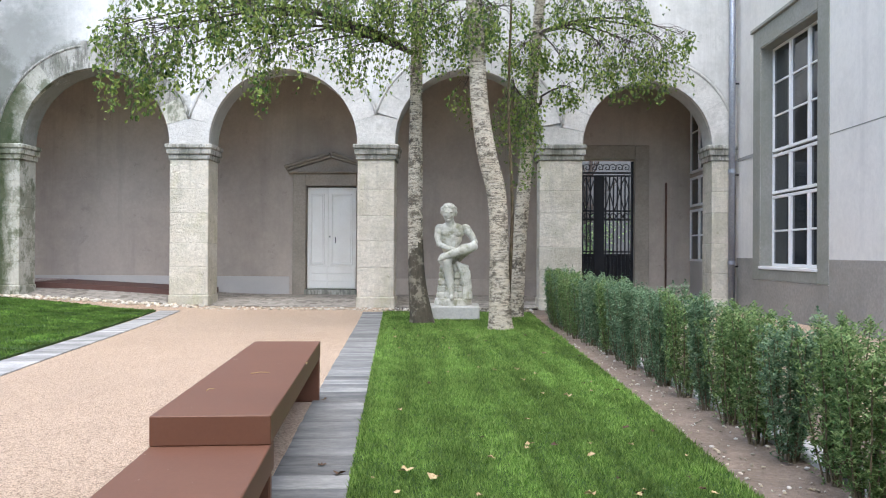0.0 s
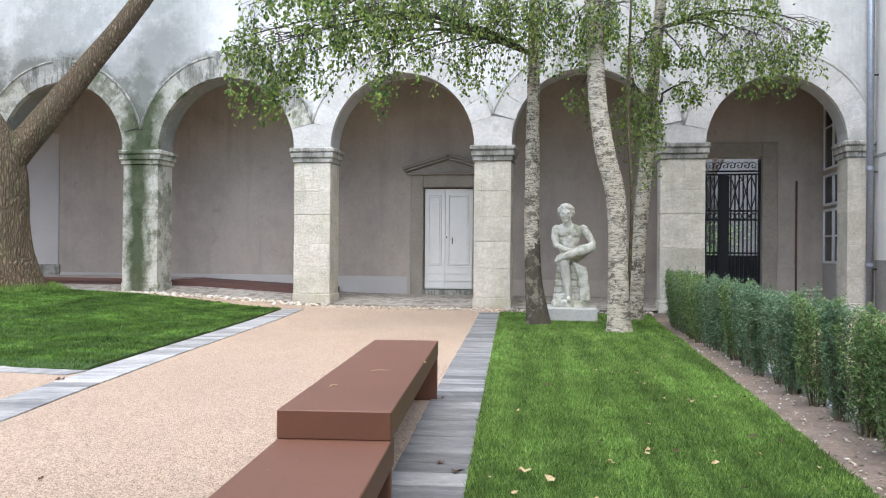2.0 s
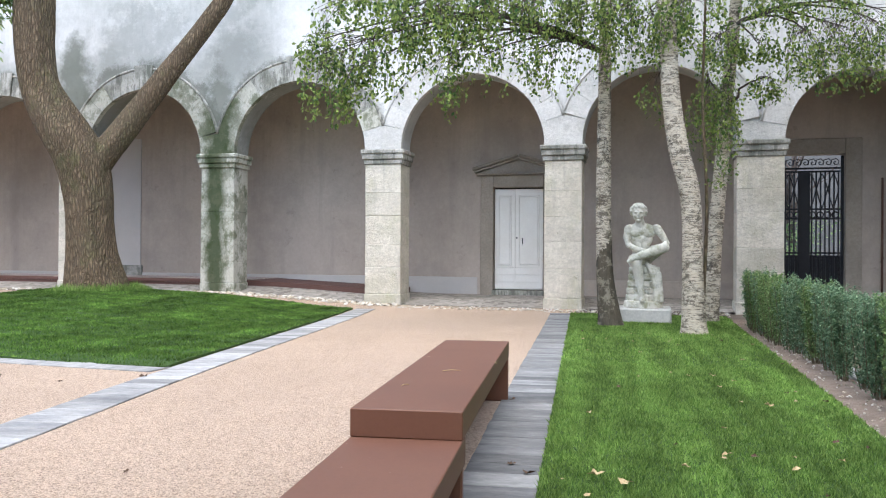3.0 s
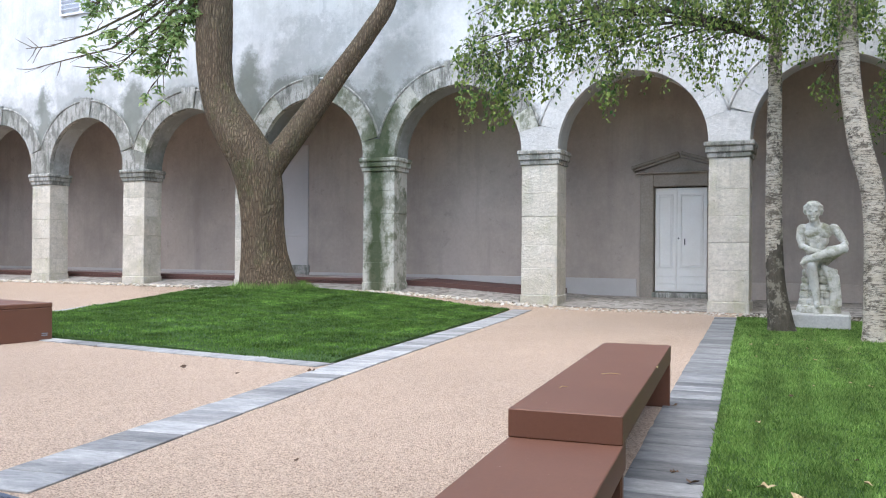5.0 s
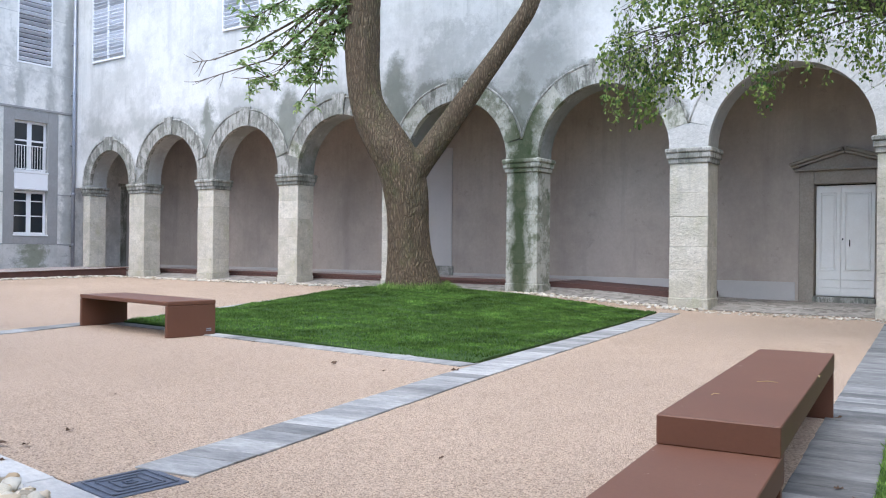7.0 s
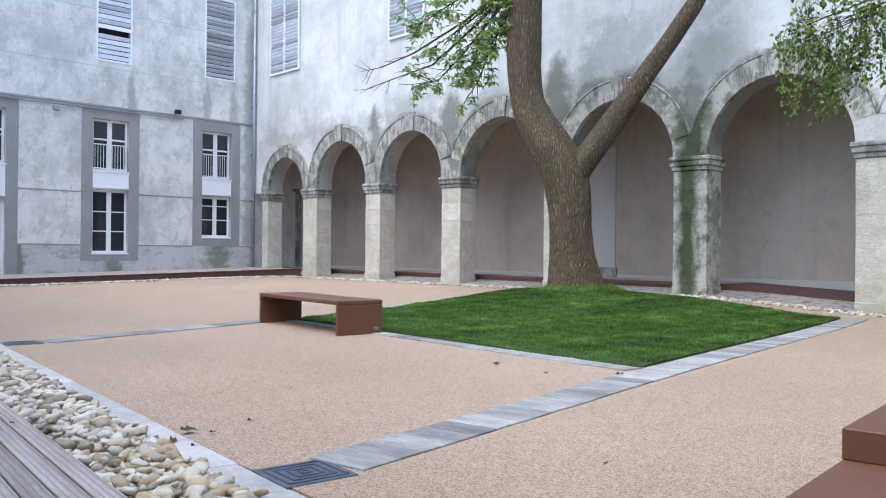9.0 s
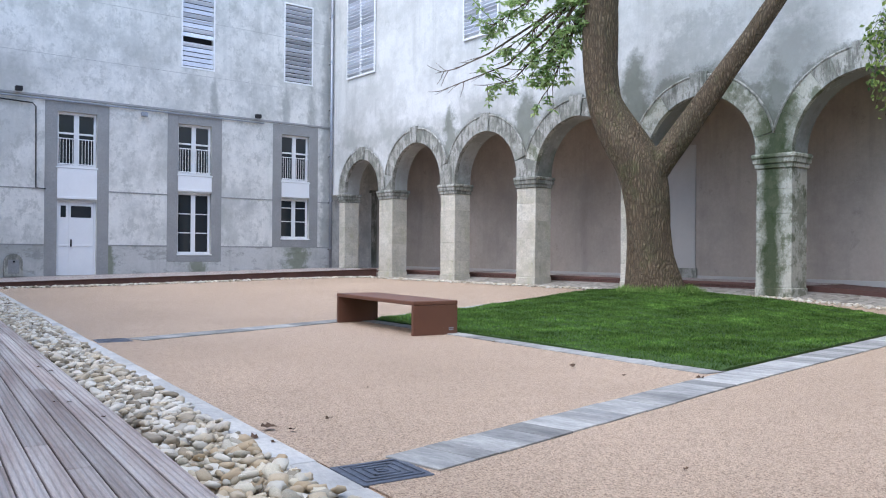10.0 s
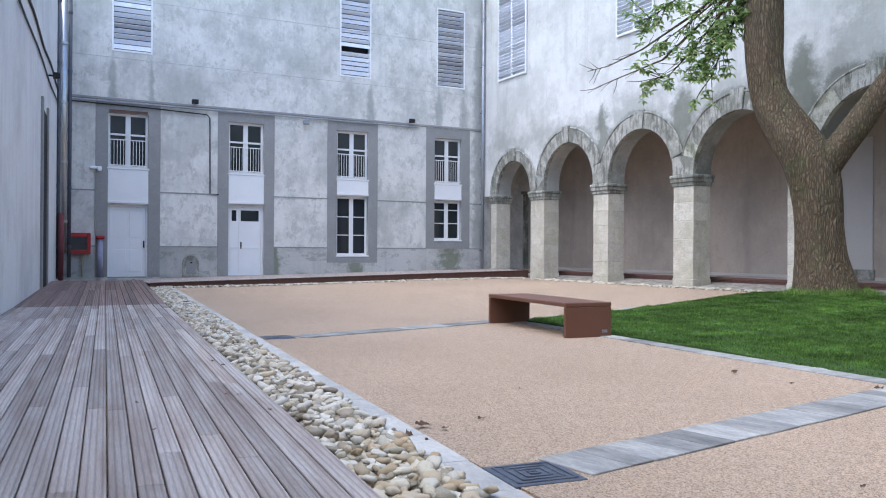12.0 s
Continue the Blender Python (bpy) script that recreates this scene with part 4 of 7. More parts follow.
# ---- drains ----
def drain(m, w, h, label):
    th = empty("drain_cover", m)
    part("frame", cube(-w / 2, w / 2, -h / 2, h / 2, -0.04, 0.006, bevel=0.003), M_DRAIN, th)
    for i in range(4):
        q = (i + 0.5) / 4.4
        for a, b, e, f in ((-1, 1, -1, -1), (-1, 1, 1, 1), (-1, -1, -1, 1), (1, 1, -1, 1)):
            part("rib", cube(min(a, b) * q * w / 2 - 0.006, max(a, b) * q * w / 2 + 0.006, min(e, f) * q * h / 2 - 0.006, max(e, f) * q * h / 2 + 0.006, 0.0065, 0.011, bevel=0.002), M_DRAIN, th)
    return tagged(th, label, "drain cover", "drain covers")


M_DRAIN = mat("cast_iron", (0.15, 0.165, 0.2), (0.11, 0.12, 0.145), rough=0.5, metal=0.5, scale=6, fine=50, bump=0.3)
drain(pose(-3.12, 2.07, 0.0, 0, 0, -6), 0.34, 0.36, "square dark cast-iron drain cover with ribs")
drain(pose(-9.3, 2.72, 0.0, 0, 0, -6), 0.34, 0.36, "square dark cast-iron drain cover with ribs")


# ---- lawns ----
lawn_w = [(-4.02, 6.16), (-5.38, 14.25), (-12.58, 15.0), (-9.9, 6.5)]
lawn_e = [(1.17, -1.0), (1.17, 14.5), (-1.42, 14.5), (-0.1, -1.0)]
lw = poly_sheet("lawn", [lawn_w[3], lawn_w[0], lawn_w[1], lawn_w[2]], lawn_z, M_TURF, "mown green lawn mounded under the tree", "lawn", res=0.4)
le = poly_sheet("lawn", [lawn_e[3], lawn_e[0], lawn_e[1], lawn_e[2]], lambda x, y: gz(x, y) + 0.03, M_TURF, "mown green lawn strip with fallen leaves", "lawn", res=0.4)


def blades(name, quad, zf, count, hgt, wid, seed, label, bias=1.0, material=M_GRASS):
    """Grass blades, three corners each, over a quad; denser towards its first side when bias > 1."""
    g = np.random.default_rng(seed)
    u, v = g.random(count), g.random(count) ** bias
    a, b, c, d = [np.array(p) for p in quad]
    p = (a[None] * (1 - u)[:, None] + b[None] * u[:, None]) * (1 - v)[:, None] + (d[None] * (1 - u)[:, None] + c[None] * u[:, None]) * v[:, None]
    z = np.array([zf(x, y) for x, y in p])
    ang = g.random(count) * 2 * np.pi
    s = (0.6 + 0.8 * g.random(count)) * (1 + 0.8 * v)
    tuft = np.array([0.85 + 0.55 * noise.noise((x * 9.0, y * 9.0, 1.0)) for x, y in p])
    h = hgt * (0.5 + g.random(count) ** 1.5) * np.clip(tuft, 0.25, 1.6)
    dx, dy = np.cos(ang) * wid * s, np.sin(ang) * wid * s
    lx, ly = g.normal(0, 0.5, count) * h, g.normal(0, 0.5, count) * h
    vs = np.empty((count, 3, 3))
    vs[:, 0] = np.stack([p[:, 0] - dx, p[:, 1] - dy, z - 0.004], 1)
    vs[:, 1] = np.stack([p[:, 0] + dx, p[:, 1] + dy, z - 0.004], 1)
    vs[:, 2] = np.stack([p[:, 0] + lx, p[:, 1] + ly, z + h], 1)
    me = bpy.data.meshes.new(name)
    me.from_pydata(vs.reshape(-1, 3).tolist(), [], np.arange(count * 3).reshape(-1, 3).tolist())
    me.materials.append(material)
    return tagged(new(name, me), label, "grass", kind="stuff")


blades("grass", [lawn_w[3], lawn_w[0], lawn_w[1], lawn_w[2]], lawn_z, 130000, 0.026, 0.006, 1, "short green mown grass blades", material=M_GRASS_WEST)
blades("grass", [(-0.37, 2.2), (1.19, 2.2), (1.17, 7.5), (-0.82, 7.5)], lambda x, y: gz(x, y) + 0.03, 150000, 0.024, 0.0026, 2, "short green mown grass blades", bias=1.3)
blades("grass", [(-0.82, 7.5), (1.17, 7.5), (1.17, 14.5), (-1.42, 14.5)], lambda x, y: gz(x, y) + 0.03, 70000, 0.026, 0.005, 3, "short green mown grass blades")


g_ = np.random.default_rng(9)
tv, tf = [], []
for i in range(2600):
    a_, r_ = g_.random() * 6.283, 0.6 + abs(g_.normal(0, 0.16))
    x, y = -10.55 + r_ * math.cos(a_), 14.0 + r_ * math.sin(a_)
    h_ = (0.06 + 0.1 * g_.random()) * (1.3 - min(1.0, (r_ - 0.6) * 2))
    z = lawn_z(x, y)
    tv += [(x - 0.006, y, z), (x + 0.006, y, z), (x + g_.normal(0, 0.03), y + g_.normal(0, 0.03), z + h_)]
    tf.append((3 * i, 3 * i + 1, 3 * i + 2))
me = bpy.data.meshes.new("grass")
me.from_pydata(tv, [], tf)
me.materials.append(M_GRASS)
tagged(new("grass", me), "longer uncut grass tufts round the tree base", "grass", kind="stuff")


# ---- deck along the south and west ranges ----
def edge_y(x):
    return 1.24 + (-2.92 - x) * 0.0955


ang_ = math.degrees(math.atan(0.0955))
deck = tagged(empty("deck"), "weathered grey-brown grooved timber deck", "deck", kind="structure")
rd = random.Random(8)


def board(parent, x0, x1, off, z0, z1, material, wid=0.102, name="board"):
    """A board from x0 to x1, off metres south of the deck's edge, rising from z0 to z1."""
    L_ = math.hypot(x0 - x1, (x0 - x1) * 0.0955)
    bm = cube(0, L_ - 0.004, -wid, 0, -0.026, 0, bevel=0.003)
    ob = part(name, bm, material, parent)
    ya = edge_y(x0) - off
    ob.matrix_basis = pose(x0, ya, z0, 0, 0, 0) @ Matrix.Rotation(math.pi - math.atan(0.0955), 4, 'Z') @ Matrix.Rotation(-math.atan2(z1 - z0, L_), 4, 'Y') @ Matrix.Translation((0, wid, 0))
    return ob


for r in range(23):
    off = r * 0.109
    x = -0.4 - rd.uniform(0, 2.5)
    board(deck, -0.35, x, off, 0.06, 0.06, M_DECK)
    while x > -14.9:
        x1 = max(-15.0, x - rd.choice((2.4, 3.0, 3.6, 4.2)) - rd.uniform(0, 0.3))
        if x1 < -14.3:
            x1 = -15.0
        board(deck, x - 0.004, x1, off, 0.06, 0.06, M_DECK)
        x = x1
    board(deck, -15.004, -19.5, off, 0.061, 0.115, M_DECK_RAMP)
    board(deck, -19.504, -24.2, off, 0.1155, 0.165, M_DECK_RAMP)
part("fascia", cube(0, 24.6, 0, 0.025, -0.07, 0.0), M_DECK_RED, deck, "reddish hardwood edge board").matrix_basis = \
    pose(-0.35, edge_y(-0.35) - 0.012, 0.03) @ Matrix.Rotation(math.pi - math.atan(0.0955), 4, 'Z') @ Matrix.Translation((0, -0.026, 0))

deck_w = tagged(empty("deck_west"), "raised timber deck with a reddish riser along the west wall", "deck", kind="structure")
wdir = math.atan2(0.9, 12.6)
for k in range(26):
    off = 0.07 + k * 0.1485
    xa = -23.15 - off
    if xa < -27.1:
        break
    part("board", cube(-0.144, 0, 0, 13.0, -0.026, 0, bevel=0.003), M_DECK, deck_w).matrix_basis = pose(xa + 0.07, 3.35, 0.105, 1.15, 0, 4.1)
part("riser", cube(-0.05, 0, 0, 12.7, -0.3, 0.0, bevel=0.006), M_DECK_RED, deck_w, "dark reddish hardwood riser").matrix_basis = pose(-23.05, 3.3, 0.108, 1.15, 0, 4.1)
part("riser", cube(-0.05, 0, 0, 12.7, -0.022, 0.0, bevel=0.006), M_DECK_RED, deck_w).matrix_basis = pose(-23.02, 3.3, 0.132, 1.15, 0, 4.1)

deck_n = tagged(empty("deck_north"), "low reddish hardwood deck inside the arcade gallery", "deck", kind="structure")
zt = 0.36
part("riser", cube(-27.0, -9.0, 17.0, 17.04, -0.1, zt - 0.09, bevel=0.006), M_DECK_RED, deck_n, "dark reddish hardwood riser")
part("riser", cube(-27.0, -9.0, 16.985, 17.04, zt - 0.085, zt, bevel=0.006), M_DECK_RED, deck_n, "dark reddish hardwood riser")
for k in range(11):
    part("board", cube(-27.0, -9.0, 17.045 + k * 0.153, 17.045 + k * 0.153 + 0.148, zt - 0.03, zt - 0.003, bevel=0.003), M_DECK, deck_n)


rampd = bmesh.new()
ve = [rampd.verts.new(v) for v in ((-8.996, 17.0, -0.1), (-8.996, 18.7, -0.1), (-8.996, 18.7, zt - 0.02), (-8.996, 17.0, zt - 0.02), (-5.62, 17.0, -0.1), (-5.62, 18.7, -0.1), (-5.62, 18.7, 0.18), (-5.62, 17.0, 0.18))]
for q in ((0, 1, 2, 3), (4, 7, 6, 5), (0, 3, 7, 4), (1, 5, 6, 2), (3, 2, 6, 7), (0, 4, 5, 1)):
    rampd.faces.new([ve[k] for k in q])
part("ramp", rampd, M_DECK_RED, deck_n, "reddish hardwood ramp sloping to the cobbles")


# ---- big tree ----
def leaf_fan(vs, fs, p, d, up, size, wide, g):
    """A folded four-corner leaf at p pointing along d."""
    side = d.cross(up)
    if side.length < 1e-4:
        side = Vector((1, 0, 0))
    side.normalize()
    up = side.cross(d)
    i = len(vs)
    vs += [tuple(p), tuple(p + d * size * 0.5 + side * size * wide + up * size * 0.12), tuple(p + d * size - up * size * 0.1), tuple(p + d * size * 0.5 - side * size * wide + up * size * 0.12)]
    fs += [(i, i + 1, i + 2), (i, i + 2, i + 3)]


def from_lists(name, vs, fs, material, parent, label=""):
    me = bpy.data.meshes.new(name)
    me.from_pydata(vs, [], fs)
    me.materials.append(material)
    ob = new(name, me)
    ob.parent = parent
    if label:
        ob["label"] = label
    return ob


def rough_tube(bm, pts, radii, sides, seed, amp=0.06):
    """A tapered limb through smoothed points, with uneven bark."""
    P_, R_ = [], []
    n = len(pts)
    for i in range(n - 1):
        p0, p1, p2, p3 = [Vector(pts[max(0, min(n - 1, k))]) for k in (i - 1, i, i + 1, i + 2)]
        for s in range(5):
            t = s / 5
            P_.append(0.5 * ((2 * p1) + (p2 - p0) * t + (2 * p0 - 5 * p1 + 4 * p2 - p3) * t * t + (3 * p1 - p0 - 3 * p2 + p3) * t ** 3))
            R_.append(radii[i] * (1 - t) + radii[i + 1] * t)
    P_.append(Vector(pts[-1]))
    R_.append(radii[-1])
    k0 = len(bm.verts)
    tube(bm, P_, R_, sides)
    bm.verts.ensure_lookup_table()
    for j in range(len(P_)):
        for k in range(sides):
            v = bm.verts[k0 + j * sides + k]
            d = v.co - P_[j]
            a = 2 * math.pi * k / sides
            w = noise.noise((math.cos(a) * 2.2 + seed, math.sin(a) * 2.2, P_[j].z * 0.7)) + 0.5 * noise.noise((math.cos(a) * 7, math.sin(a) * 7 + seed, P_[j].z * 1.4))
            v.co = P_[j] + d * (1 + amp * w * 1.8)


tb = empty("broadleaf_tree", pose(0, 0, 0))
bm = bmesh.new()
rough_tube(bm, [(-10.63, 13.96, -0.05), (-10.64, 13.96, 0.25), (-10.7, 13.92, 0.9), (-10.77, 13.9, 1.55), (-10.81, 13.88, 2.1), (-10.92, 13.83, 2.75), (-11.17, 13.71, 3.25), (-11.42, 13.59, 3.72), (-11.6, 13.5, 4.2), (-11.69, 13.46, 4.8), (-11.71, 13.45, 5.65), (-11.68, 13.45, 6.6), (-11.5, 13.3, 8.2), (-11.2, 13.1, 10.2)],
           [0.74, 0.6, 0.47, 0.43, 0.445, 0.48, 0.47, 0.41, 0.36, 0.355, 0.37, 0.36, 0.27, 0.12], 56, 3.0, 0.085)
part("trunk", bm, M_BARK, tb, "furrowed grey-brown trunk with moss", True)
bm = bmesh.new()
rough_tube(bm, [(-10.82, 13.88, 2.15), (-10.62, 13.97, 2.72), (-10.02, 14.26, 3.66), (-9.4, 14.55, 4.63), (-8.77, 14.85, 5.62), (-8.35, 15.0, 6.4), (-7.9, 15.0, 8.2)], [0.24, 0.27, 0.245, 0.21, 0.185, 0.16, 0.08], 22, 8.0, 0.07)
part("limb", bm, M_BARK, tb, smooth=True)


def droop(p, d, length, n, sag, g):
    pts = [Vector(p)]
    d = Vector(d).normalized()
    for i in range(n):
        d = (d + Vector((g.uniform(-0.22, 0.22), g.uniform(-0.22, 0.22), g.uniform(-0.15, 0.15) - sag))).normalized()
        pts.append(pts[-1] + d * length / n)
    return pts


g = random.Random(21)
bm = bmesh.new()
vs, fs = [], []
def bough(path, r0, leafy, count):
    """A bough through path with side twigs; leaves sit in whorls at the twig ends."""
    n = len(path)
    pts = [Vector(p) for p in path]
    tube(bm, pts, [r0 * (1 - 0.8 * k / (n - 1)) for k in range(n)], 6)
    for _ in range(count):
        k = g.randint(1, n - 1)
        q = pts[k - 1] + (pts[k] - pts[k - 1]) * g.random()
        fwd = (pts[k] - pts[k - 1]).normalized()
        tw = droop(q, fwd + Vector((g.uniform(-0.9, 0.9), g.uniform(-0.9, 0.9), g.uniform(-0.8, 0.7))), g.uniform(0.25, 0.7), 4, 0.0, g)
        tube(bm, tw, [0.011, 0.009, 0.007, 0.006, 0.004], 4)
        if g.random() > leafy:
            continue
        for tip in (tw[4], tw[3], tw[2]) if g.random() < 0.6 else (tw[4],):
            a0 = g.uniform(0, 6.28)
            for w in range(g.randint(4, 7)):
                a = a0 + w * 1.1 + g.uniform(-0.3, 0.3)
                dd = Vector((math.cos(a), math.sin(a), g.uniform(-0.9, 0.25))).normalized()
                leaf_fan(vs, fs, tip, dd, Vector((0, 0, 1)), g.uniform(0.11, 0.2), 0.22, g)


root = (-11.72, 13.4, 7.0)
for path, leafy, count in (
        ([root, (-12.3, 13.0, 6.9), (-13.1, 12.6, 6.5), (-13.9, 12.3, 6.1)], 0.95, 46),
        ([root, (-12.2, 13.1, 6.5), (-12.9, 12.8, 6.0), (-13.7, 12.5, 5.55)], 0.95, 46),
        ([root, (-12.0, 13.2, 6.1), (-12.5, 13.0, 5.5), (-12.9, 12.9, 4.95)], 0.95, 40),
        ([root, (-12.1, 13.1, 6.3), (-12.9, 12.8, 5.4), (-13.5, 12.6, 4.85), (-14.1, 12.3, 4.8)], 0.9, 44),
        ([root, (-11.95, 13.2, 6.2), (-12.3, 13.1, 5.6), (-12.65, 13.0, 4.75), (-12.9, 12.9, 4.4)], 0.95, 30),
        ([root, (-12.0, 13.2, 6.6), (-12.3, 13.1, 6.2), (-12.2, 13.1, 5.6)], 0.95, 24),
        ([root, (-12.6, 12.9, 6.0), (-13.6, 12.5, 5.2), (-14.5, 12.1, 4.95), (-15.2, 11.8, 4.75)], 0.12, 16),
        ([root, (-12.9, 12.8, 6.1), (-14.0, 12.3, 5.5), (-14.8, 12.0, 5.25), (-15.3, 11.8, 5.2)], 0.06, 14)):
    bough(path, 0.035, leafy, count)
# upper crown
for i in range(60):
    c = Vector((-10.6 + g.gauss(0, 2.0), 13.2 + g.gauss(0, 1.0), g.uniform(8.3, 11.5)))
    for q in range(30):
        dd = Vector((g.uniform(-1, 1), g.uniform(-1, 1), g.uniform(-0.9, 0.3))).normalized()
        leaf_fan(vs, fs, c + Vector((g.gauss(0, 0.4), g.gauss(0, 0.4), g.gauss(0, 0.3))), dd, Vector((0, 0, 1)), g.uniform(0.14, 0.24), 0.3, g)
part("branch_spray", bm, M_BARK, tb)
from_lists("crown", vs, fs, M_LEAF_BIG, tb, "broad green leaves in loose drooping sprays")
tagged(tb, "mature forked broadleaf tree with thick furrowed trunk on the lawn", "tree")

# ---- birches ----
BIRCH = [
    ([(-0.6, 12.05, -0.12), (-0.63, 12.05, 0.1), (-0.69, 12.08, 0.56), (-0.72, 12.08, 1.4), (-0.72, 12.08, 2.64), (-0.71, 12.07, 3.9), (-0.7, 12.07, 4.8), (-0.6, 12.1, 6.6), (-0.5, 12.1, 8.0)],
     [0.2, 0.15, 0.125, 0.11, 0.1, 0.09, 0.08, 0.06, 0.03]),
    ([(0.5, 11.04, -0.12), (0.49, 11.04, 0.1), (0.47, 11.04, 0.76), (0.44, 11.03, 1.74), (0.3, 11.02, 2.35), (0.19, 11.02, 3.03), (0.15, 11.02, 3.71), (0.12, 11.01, 4.4), (0.05, 11.0, 6.4), (0.0, 11.0, 8.0)],
     [0.22, 0.16, 0.135, 0.125, 0.13, 0.12, 0.115, 0.11, 0.07, 0.03]),
    ([(0.84, 13.5, -0.12), (0.85, 13.5, 0.1), (0.9, 13.5, 1.07), (0.99, 13.5, 2.19), (1.07, 13.5, 3.3), (1.18, 13.5, 4.6), (1.25, 13.4, 5.6), (1.3, 13.2, 7.6)],
     [0.17, 0.135, 0.12, 0.11, 0.1, 0.09, 0.08, 0.03]),
]
# hanging sprays of each birch: x, y, top, bottom, half width, fullness
SPRAYS = [
    [(-4.4, 10.0, 3.75, 3.3, 0.17, 24), (-4.18, 10.0, 3.6, 2.55, 0.22, 52), (-3.86, 10.1, 3.4, 2.65, 0.1, 18), (-4.3, 10.1, 4.2, 3.6, 0.14, 16), (-3.95, 10.3, 3.85, 3.2, 0.28, 48),
     (-3.6, 10.2, 3.8, 2.95, 0.24, 40), (-3.3, 10.3, 4.1, 3.5, 0.35, 40), (-3.05, 10.3, 3.9, 3.15, 0.1, 14), (-2.62, 10.4, 3.6, 2.75, 0.2, 34), (-2.85, 10.5, 4.2, 3.5, 0.4, 56),
     (-2.4, 10.6, 4.2, 3.35, 0.35, 54), (-2.2, 10.6, 3.6, 3.05, 0.08, 8), (-1.85, 11.0, 4.35, 3.4, 0.4, 60), (-1.6, 11.2, 3.8, 3.0, 0.26, 28), (-1.2, 11.4, 4.2, 3.1, 0.32, 36)],
    [(-0.5, 11.2, 4.3, 3.3, 0.28, 26), (-0.05, 11.3, 4.2, 3.4, 0.25, 22), (0.2, 10.9, 4.3, 3.5, 0.2, 24), (0.45, 11.4, 4.4, 3.7, 0.4, 34), (-0.7, 11.1, 4.6, 3.75, 0.5, 60),
     (-1.5, 11.0, 4.7, 3.8, 0.5, 64), (0.0, 11.3, 3.3, 2.75, 0.15, 7), (-2.4, 10.8, 4.7, 3.8, 0.5, 62), (-3.2, 10.5, 4.7, 3.85, 0.5, 54), (-3.9, 10.3, 4.7, 3.95, 0.4, 30)],
    [(0.78, 13.2, 3.75, 2.45, 0.14, 36), (1.05, 13.2, 3.7, 2.6, 0.16, 36), (0.95, 13.0, 4.3, 3.75, 0.35, 40), (1.45, 12.8, 4.1, 3.85, 0.25, 16), (1.58, 12.8, 3.6, 3.2, 0.22, 20),
     (2.06, 12.6, 4.2, 3.3, 0.28, 36), (2.5, 12.6, 4.25, 3.25, 0.33, 48), (2.95, 12.6, 4.3, 3.3, 0.23, 30), (3.28, 12.6, 4.35, 3.95, 0.22, 14), (1.7, 12.8, 5.0, 4.2, 0.4, 44), (2.4, 12.6, 4.9, 4.2, 0.35, 28)],
]


